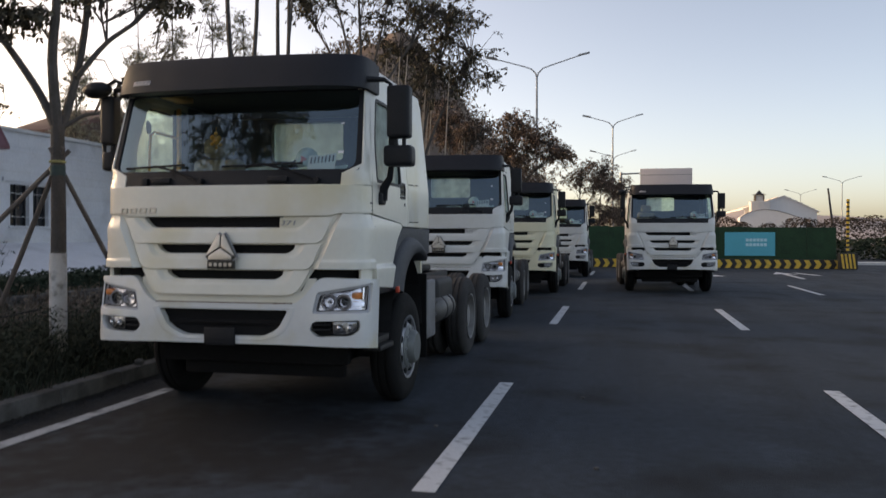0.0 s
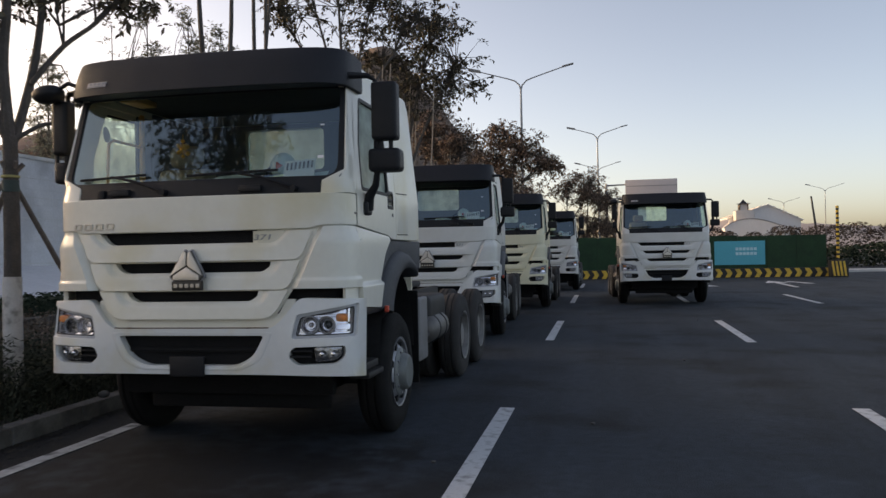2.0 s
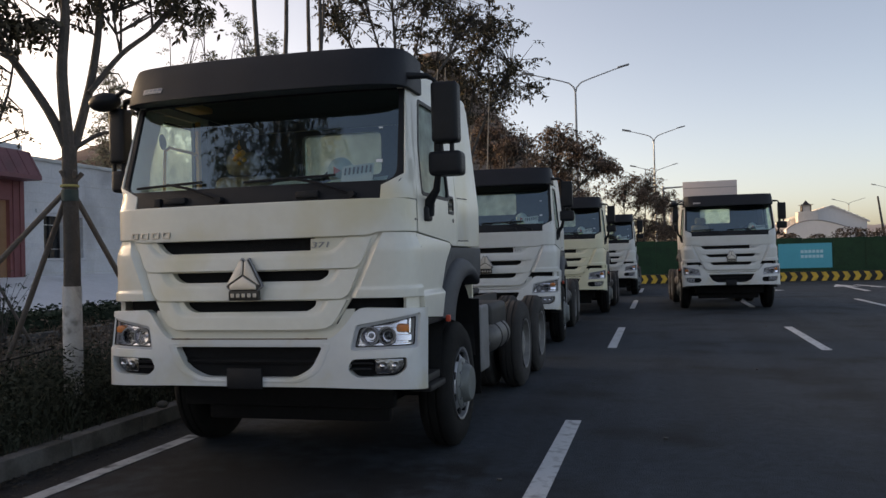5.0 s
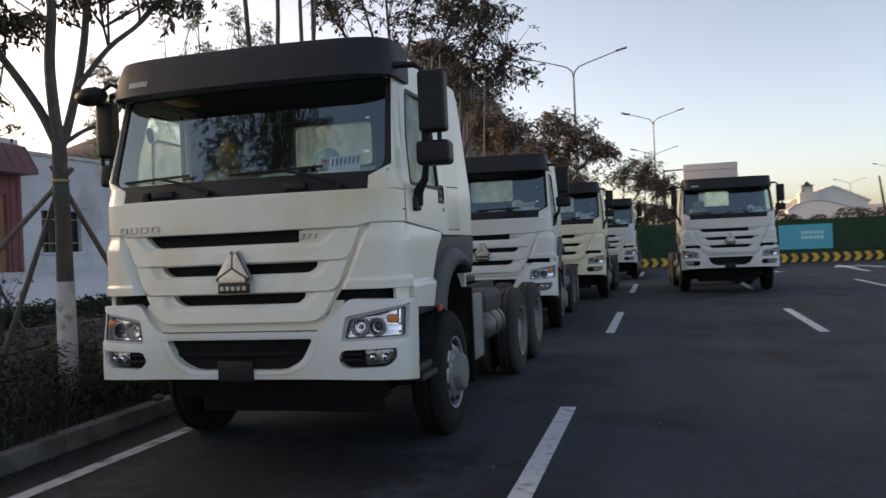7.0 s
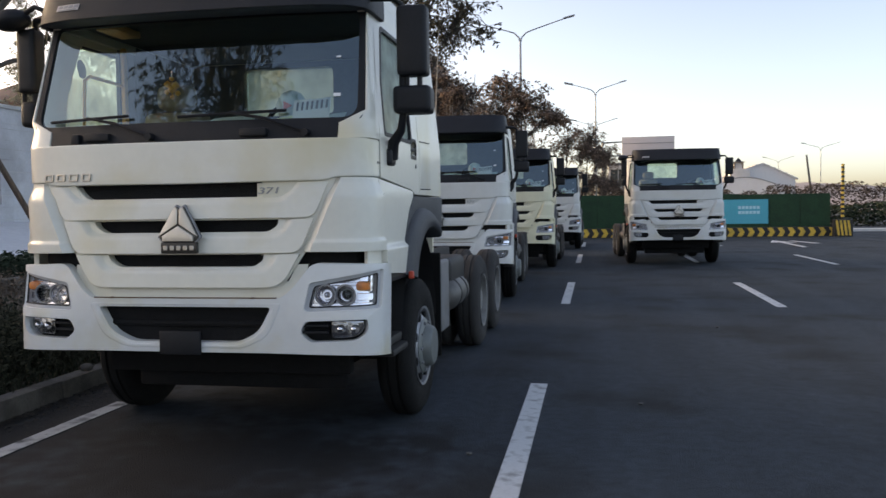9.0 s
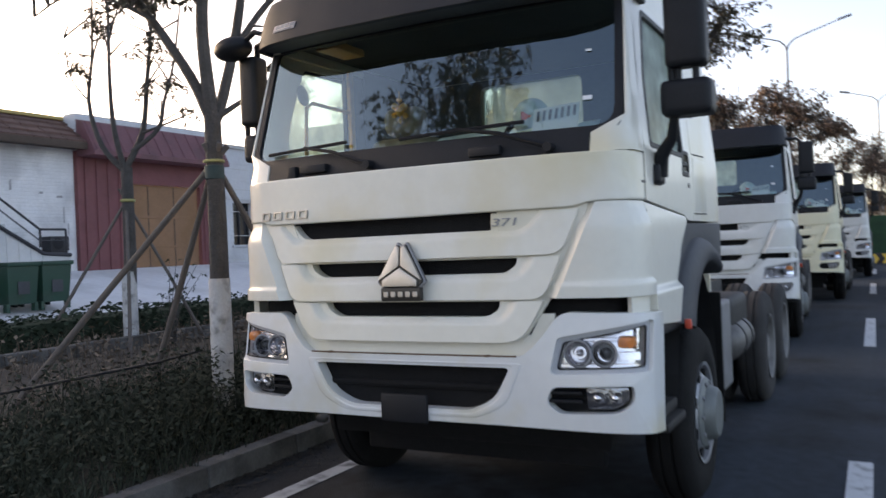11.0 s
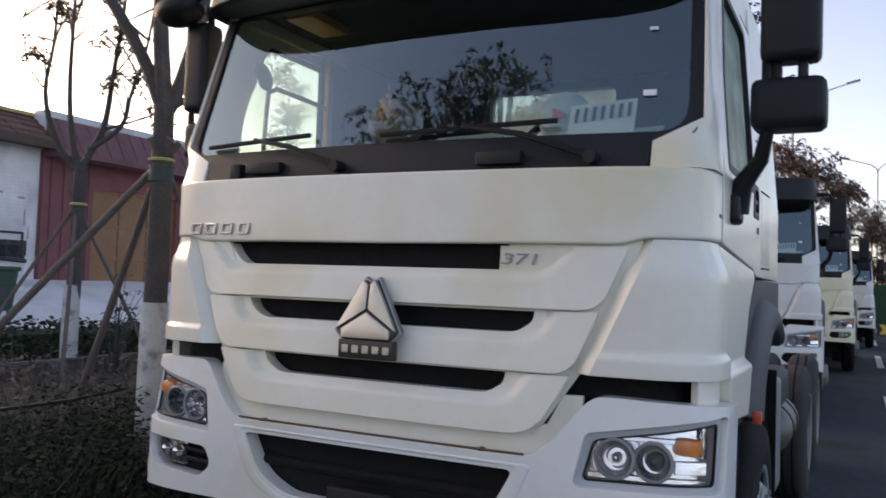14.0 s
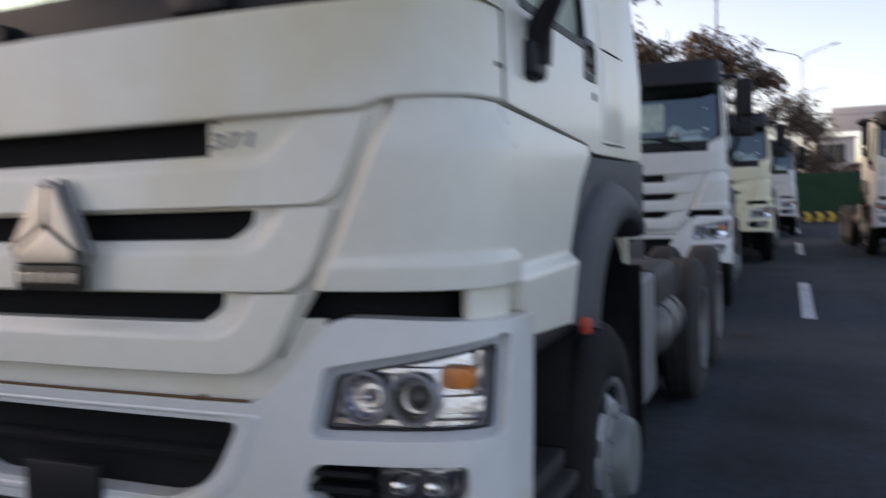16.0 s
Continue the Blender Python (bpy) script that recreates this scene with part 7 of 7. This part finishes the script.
solo("rubble_heap", rubble, M_SOIL, "dark heap of rubble and scrap by the bins", "rubble", kind="stuff")

# low concrete edging between weeds and hedge
edging = tagged(new("edging"), "low weathered concrete edging before the hedge", "edging", kind="structure")
edge_mesh = mesh_of("edging_block", boxed(-0.07, 0.07, -0.495, 0.495, -0.35, 0.12, 0.012, 1), M_KERB)
for k in range(34):
    ob = new("edging_block", edge_mesh)
    ob.parent = edging
    ob.matrix_basis = pose(-6.38 + rng.uniform(-0.01, 0.01), -5.5 + k, 0.50 + rng.uniform(-0.01, 0.01), 0, rng.uniform(-2, 2), rng.uniform(-0.6, 0.6))

# drooping black cable along the bed
solo("cable", tube(bmesh.new(), [(-3.9, -4.0, 0.50), (-3.75, -1.5, 0.62), (-3.5, 0.3, 0.66), (-3.1, 1.2, 0.74), (-2.95, 1.55, 0.8)], 0.012, 6), M_PLASTIC, "black cable sagging over the planting bed", "cable")

# ---- works fence across the road ----
fence = thing("works_fence", pose(0, 40, 0), "green turf-covered works fence across the road", "fence")
for k in range(13):
    x0 = -4.63 + k * 1.46
    top = 2.31 - 0.0125 * k + 0.015 * math.sin(k * 2.3)
    part("panel", boxed(x0, x0 + 1.45, 0, 0.05, 0.40, top, 0.008, 1), M_FENCE, fence)
    part("post", tube(bmesh.new(), [(x0, 0.09, 0), (x0, 0.09, top - 0.05)], 0.03, 6), M_METALDARK, fence)
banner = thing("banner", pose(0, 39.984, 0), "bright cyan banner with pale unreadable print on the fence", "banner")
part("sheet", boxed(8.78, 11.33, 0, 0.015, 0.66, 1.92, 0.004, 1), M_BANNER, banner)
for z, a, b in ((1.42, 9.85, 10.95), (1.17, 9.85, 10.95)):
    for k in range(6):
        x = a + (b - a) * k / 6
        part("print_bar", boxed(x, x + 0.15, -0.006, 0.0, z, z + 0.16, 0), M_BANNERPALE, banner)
barrier = thing("striped_barrier", pose(0, 39.6, 0), "low barrier with yellow and black chevrons along the fence", "barrier")
part("body", boxed(-4.6, 15.1, -0.16, 0.16, 0, 0.49, 0.03), M_BARRIERK, barrier)
for k in range(39):
    x = -4.5 + k * 0.49
    part("yellow_chevron", plate([(x, 0.02), (x + 0.24, 0.02), (x + 0.38, 0.24), (x + 0.24, 0.46), (x, 0.46), (x + 0.14, 0.24)], [], 0.012, lambda u, v, d: (u, -0.168 + d, v), (), (), 0), M_BARRIERY, barrier)
block = thing("barrier_post", pose(14.7, 39.2, 0), "striped concrete block carrying a tall striped pole", "post")
part("block", boxed(-0.42, 0.42, -0.3, 0.3, 0, 0.85, 0.05), M_BARRIERK, block)
for k in range(4):
    part("block_stripe", plate([(-0.30 + 0.18 * k, 0.05), (-0.20 + 0.18 * k, 0.05), (-0.30 + 0.18 * k, 0.8), (-0.40 + 0.18 * k, 0.8)], [], 0.012, lambda u, v, d: (u, -0.308 + d, v), (), (), 0), M_BARRIERY, block)
for k in range(24):
    part("pole_band", tube(bmesh.new(), [(0, 0, 0.85 + 0.115 * k), (0, 0, 0.85 + 0.115 * (k + 1))], 0.075, 10), M_BARRIERY if k % 2 else M_BARRIERK, block)

# ---- street lamps ----
def street_lamp(x, y, h, reach, label, turn=0.0):
    root = thing("street_lamp", pose(x, y, 0, 0, 0, turn), label, "street lamp", "street lamps")
    part("pole", tube(bmesh.new(), [(0, 0, 0), (0, 0, h * 0.5), (0, 0, h)], [0.11, 0.085, 0.055], 10), M_STEELPOLE, root)
    part("base", boxed(-0.2, 0.2, -0.2, 0.2, 0, 0.25, 0.03), M_STEELPOLE, root)
    for s in (1, -1):
        arm = part("arm", tube(bmesh.new(), [(0, 0, h - 0.15), (s * 0.08, 0, h + 0.15), (s * 0.35, 0, h + 0.42), (s * 0.8, 0, h + 0.58), (s * reach, 0, h + 0.58 + 0.30 * (reach - 0.8))], [0.05, 0.045, 0.04, 0.035, 0.03], 8), M_STEELPOLE, root)
        z = h + 0.58 + 0.30 * (reach - 0.8)
        bm = boxed(s * reach - 0.05 * s, s * reach + 0.62 * s, -0.13, 0.13, -0.035, 0.045, 0.03, 2)
        for v in bm.verts:
            v.co.z += z + 0.02 + (v.co.x * s - reach) * 0.22
        part("lamp_head", bm, M_STEELPOLE, arm, "slim grey lamp head")
    return root


for x, y, h, reach in ((-1.65, 43.2, 11.35, 2.5), (2.63, 67.9, 11.4, 2.0), (2.47, 94.3, 11.0, 2.1), (40.0, 143.4, 10.9, 2.5), (40.3, 177.4, 10.6, 2.5)):
    street_lamp(x, y, h, reach, "tall galvanised double-armed street lamp")

# overhead sign seen from behind
gantry = thing("overhead_sign", pose(0, 88, 0), "pinkish-grey overhead road sign on an arm, seen from behind", "road sign")
part("panel", boxed(5.48, 11.07, -0.06, 0.06, 7.0, 9.35, 0.02), M_SIGN, gantry)
part("panel_rib", boxed(5.5, 11.05, -0.09, -0.062, 8.60, 8.68, 0.01, 1), M_FARROOF, gantry)
part("pole", tube(bmesh.new(), [(3.4, 0.14, 0), (3.4, 0.14, 9.0)], [0.18, 0.13], 10), M_STEELPOLE, gantry)
for z in (8.8, 7.3):
    part("arm", tube(bmesh.new(), [(3.4, 0.14, z), (5.5, 0.14, z + 0.06), (11.0, 0.14, z + 0.08)], [0.10, 0.08, 0.06], 8), M_STEELPOLE, gantry)
site = thing("site_office", pose(0, 100, 0), "small pale site building beyond the fence", "building")
part("wall", boxed(4.2, 8.3, 0, 4, 0, 7.0, 0.02), M_FARWALL, site)
part("roof", boxed(4.05, 8.45, -0.2, 4.2, 7.0, 7.2, 0.03), M_FARROOF, site)
for k in range(3):
    w = part("window", boxed(4.45 + 0.98 * k, 5.35 + 0.98 * k, -0.03, 0.0, 4.3, 6.4, 0), M_DARKGLASS, site, "grey window pane")
    part("window_frame", boxed(4.42 + 0.98 * k, 4.47 + 0.98 * k, -0.06, -0.031, 4.3, 6.4, 0), M_FARROOF, w)

# ---- distance ----
def hill(name, cx, cy, rx, ry, h, mat, label, n=34, seed=1, rough=0.25):
    bm = bmesh.new()
    g = [[None] * (n + 1) for _ in range(n + 1)]
    for i in range(n + 1):
        for j in range(n + 1):
            u, v = 2 * i / n - 1, 2 * j / n - 1
            d = min(1.0, math.hypot(u, v))
            k = (0.5 + 0.5 * math.cos(math.pi * d)) ** 0.8
            q = Vector((u * 3 + seed, v * 3, seed))
            g[i][j] = bm.verts.new((cx + rx * u, cy + ry * v, -0.2 + h * k * (1 + rough * noise.fractal(q, 1.0, 2.0, 4))))
    for i in range(n):
        for j in range(n):
            bm.faces.new((g[i][j], g[i + 1][j], g[i + 1][j + 1], g[i][j + 1]))
    return solo(name, bm, mat, label, "hill", kind="structure", smooth=60)


hill("bank", -14, 50, 17, 20, 15, M_HILL, "dry brown overgrown bank behind the trees", seed=3)
hill("far_hill", 60, 300, 90, 60, 11, M_FARHILL, "low haze-coloured hill on the horizon", seed=5)
br = bmesh.new()
brnd = random.Random(4)
for _ in range(5200):
    u, v = brnd.uniform(-1, 0.75), brnd.uniform(-0.95, 0.3)
    d = math.hypot(u, v)
    if d > 0.95:
        continue
    z = 15 * (0.5 + 0.5 * math.cos(math.pi * d)) ** 0.8
    for _ in range(5):
        leaf(br, Vector((-14 + 17 * u + brnd.gauss(0, 0.3), 50 + 20 * v + brnd.gauss(0, 0.3), z + brnd.uniform(-0.2, 0.9))), brnd.uniform(0.15, 0.4), -0.6, brnd, 1.0)
solo("bank_brush", br, M_BRUSH, "dry brown brush and weeds on the bank", "brush", kind="stuff", smooth=0)

hallf = thing("far_hall", pose(0, 150, 0), "low pale haze-coloured hall with a broad pitched roof", "building")
part("wall", plate([(25.3, 0), (37.5, 0), (37.5, 6.4), (32.0, 9.1), (25.3, 6.95)], [], 0.3, lambda u, v, d: (u, d, v), (), (), 0), M_HAZYROOF, hallf)
for a, b in (((24.9, 7.0), (32.0, 9.3)), ((32.0, 9.3), (37.9, 6.4))):
    slope = part("roof", plate([a, b, (b[0], b[1] - 0.2), (a[0], a[1] - 0.2)], [], 24.0, lambda u, v, d: (u, d - 0.4, v), (), (), 0), M_HAZYROOF, hallf)
    for k in range(1, 6):
        f = k / 6
        x, z = a[0] + (b[0] - a[0]) * f, a[1] + (b[1] - a[1]) * f
        part("roof_rib", boxed(x - 0.08, x + 0.08, -0.4, 23, z - 0.05, z + 0.10, 0), M_FARROOF, slope)
arch = [(24.0 + 10.0 * k / 14, 5.2 + 1.5 * math.sin(math.pi * (k / 14) ** 0.8)) for k in range(15)]
low = part("porch_roof", plate([(24.0, 0.0), (34.0, 0.0)] + arch[::-1], [], 3.0, lambda u, v, d: (u, -3.6 + d, v), (), (), 0), M_HAZYROOF, hallf, "low arched haze-coloured roof before the hall")
for a, b in zip(arch, arch[1:]):
    part("roof_edge", tube(bmesh.new(), [(a[0], -3.66, a[1]), (b[0], -3.66, b[1])], 0.09, 5), M_FARROOF, low)
for k in range(6):
    part("window", boxed(26.2 + k * 1.9, 27.3 + k * 1.9, -0.05, -0.003, 3.0, 4.4, 0), M_DARKGLASS, hallf)
pav = thing("pavilion_tower", pose(27.5, 148.2, 0), "small pavilion tower with an upturned roof", "tower")
part("base", boxed(-1.5, 1.7, -1.5, 1.5, 0, 8.2, 0.05), M_FARWALL, pav)
part("shaft", boxed(-0.62, 0.62, -0.62, 0.62, 8.2, 9.3, 0.03), M_FARWALL, pav)
for sx, sy in ((-1, -1), (1, -1), (1, 1), (-1, 1)):
    part("post", boxed(sx * 0.7 - 0.08, sx * 0.7 + 0.08, sy * 0.7 - 0.08, sy * 0.7 + 0.08, 8.2, 9.3, 0), M_BROWNWOOD, pav)
rb = bmesh.new()
r0 = [rb.verts.new((sx * 1.15, sy * 1.15, 9.38)) for sx, sy in ((-1, -1), (1, -1), (1, 1), (-1, 1))]
r1 = [rb.verts.new((sx * 0.5, sy * 0.5, 9.55)) for sx, sy in ((-1, -1), (1, -1), (1, 1), (-1, 1))]
r2 = rb.verts.new((0, 0, 10.2))
for k in range(4):
    rb.faces.new((r0[k], r0[(k + 1) % 4], r1[(k + 1) % 4], r1[k]))
    rb.faces.new((r1[k], r1[(k + 1) % 4], r2))
rb.faces.new(r0[::-1])
part("roof", rb, M_METALDARK, pav, smooth=0)
crane = solo("crane_boom", tube(bmesh.new(), [(40.6, 150, 0), (39.3, 150, 10.5)], [0.24, 0.15], 6), M_METALDARK, "distant leaning crane boom", "crane")


def treeline(name, x0, x1, y, h, n, mat, label, seed):
    rnd = random.Random(seed)
    bm = bmesh.new()
    for _ in range(n):
        t = rnd.random()
        x = x0 + (x1 - x0) * t
        top = h * (0.65 + 0.35 * noise.noise(Vector((x * 0.16 + seed, seed, 0))) + 0.2 * noise.noise(Vector((x * 0.6, seed, 3))))
        z = top * (1 - rnd.random() ** 1.6 * 0.98)
        leaf(bm, Vector((x, y + rnd.uniform(-3, 3), max(0.1, z))), rnd.uniform(0.16, 0.42), 0, rnd, 1.7)
    return solo(name, bm, mat, label, "trees", kind="stuff", smooth=0)


treeline("far_trees", 14, 110, 110, 6.0, 34000, M_FARBRUSH, "russet scrub and trees on the skyline", 2)
treeline("far_trees", -4, 16, 85, 5.5, 13000, M_BRUSH, "russet trees beyond the fence", 3)
treeline("far_hedge", 15.5, 60, 62, 2.4, 16000, M_HEDGE, "dark green hedge along the far road", 4)
slab("far_pavement", 15.2, 60, 47, 49, 0.14, 0.2, M_CONCRETE, "pale pavement of the side road", "pavement")
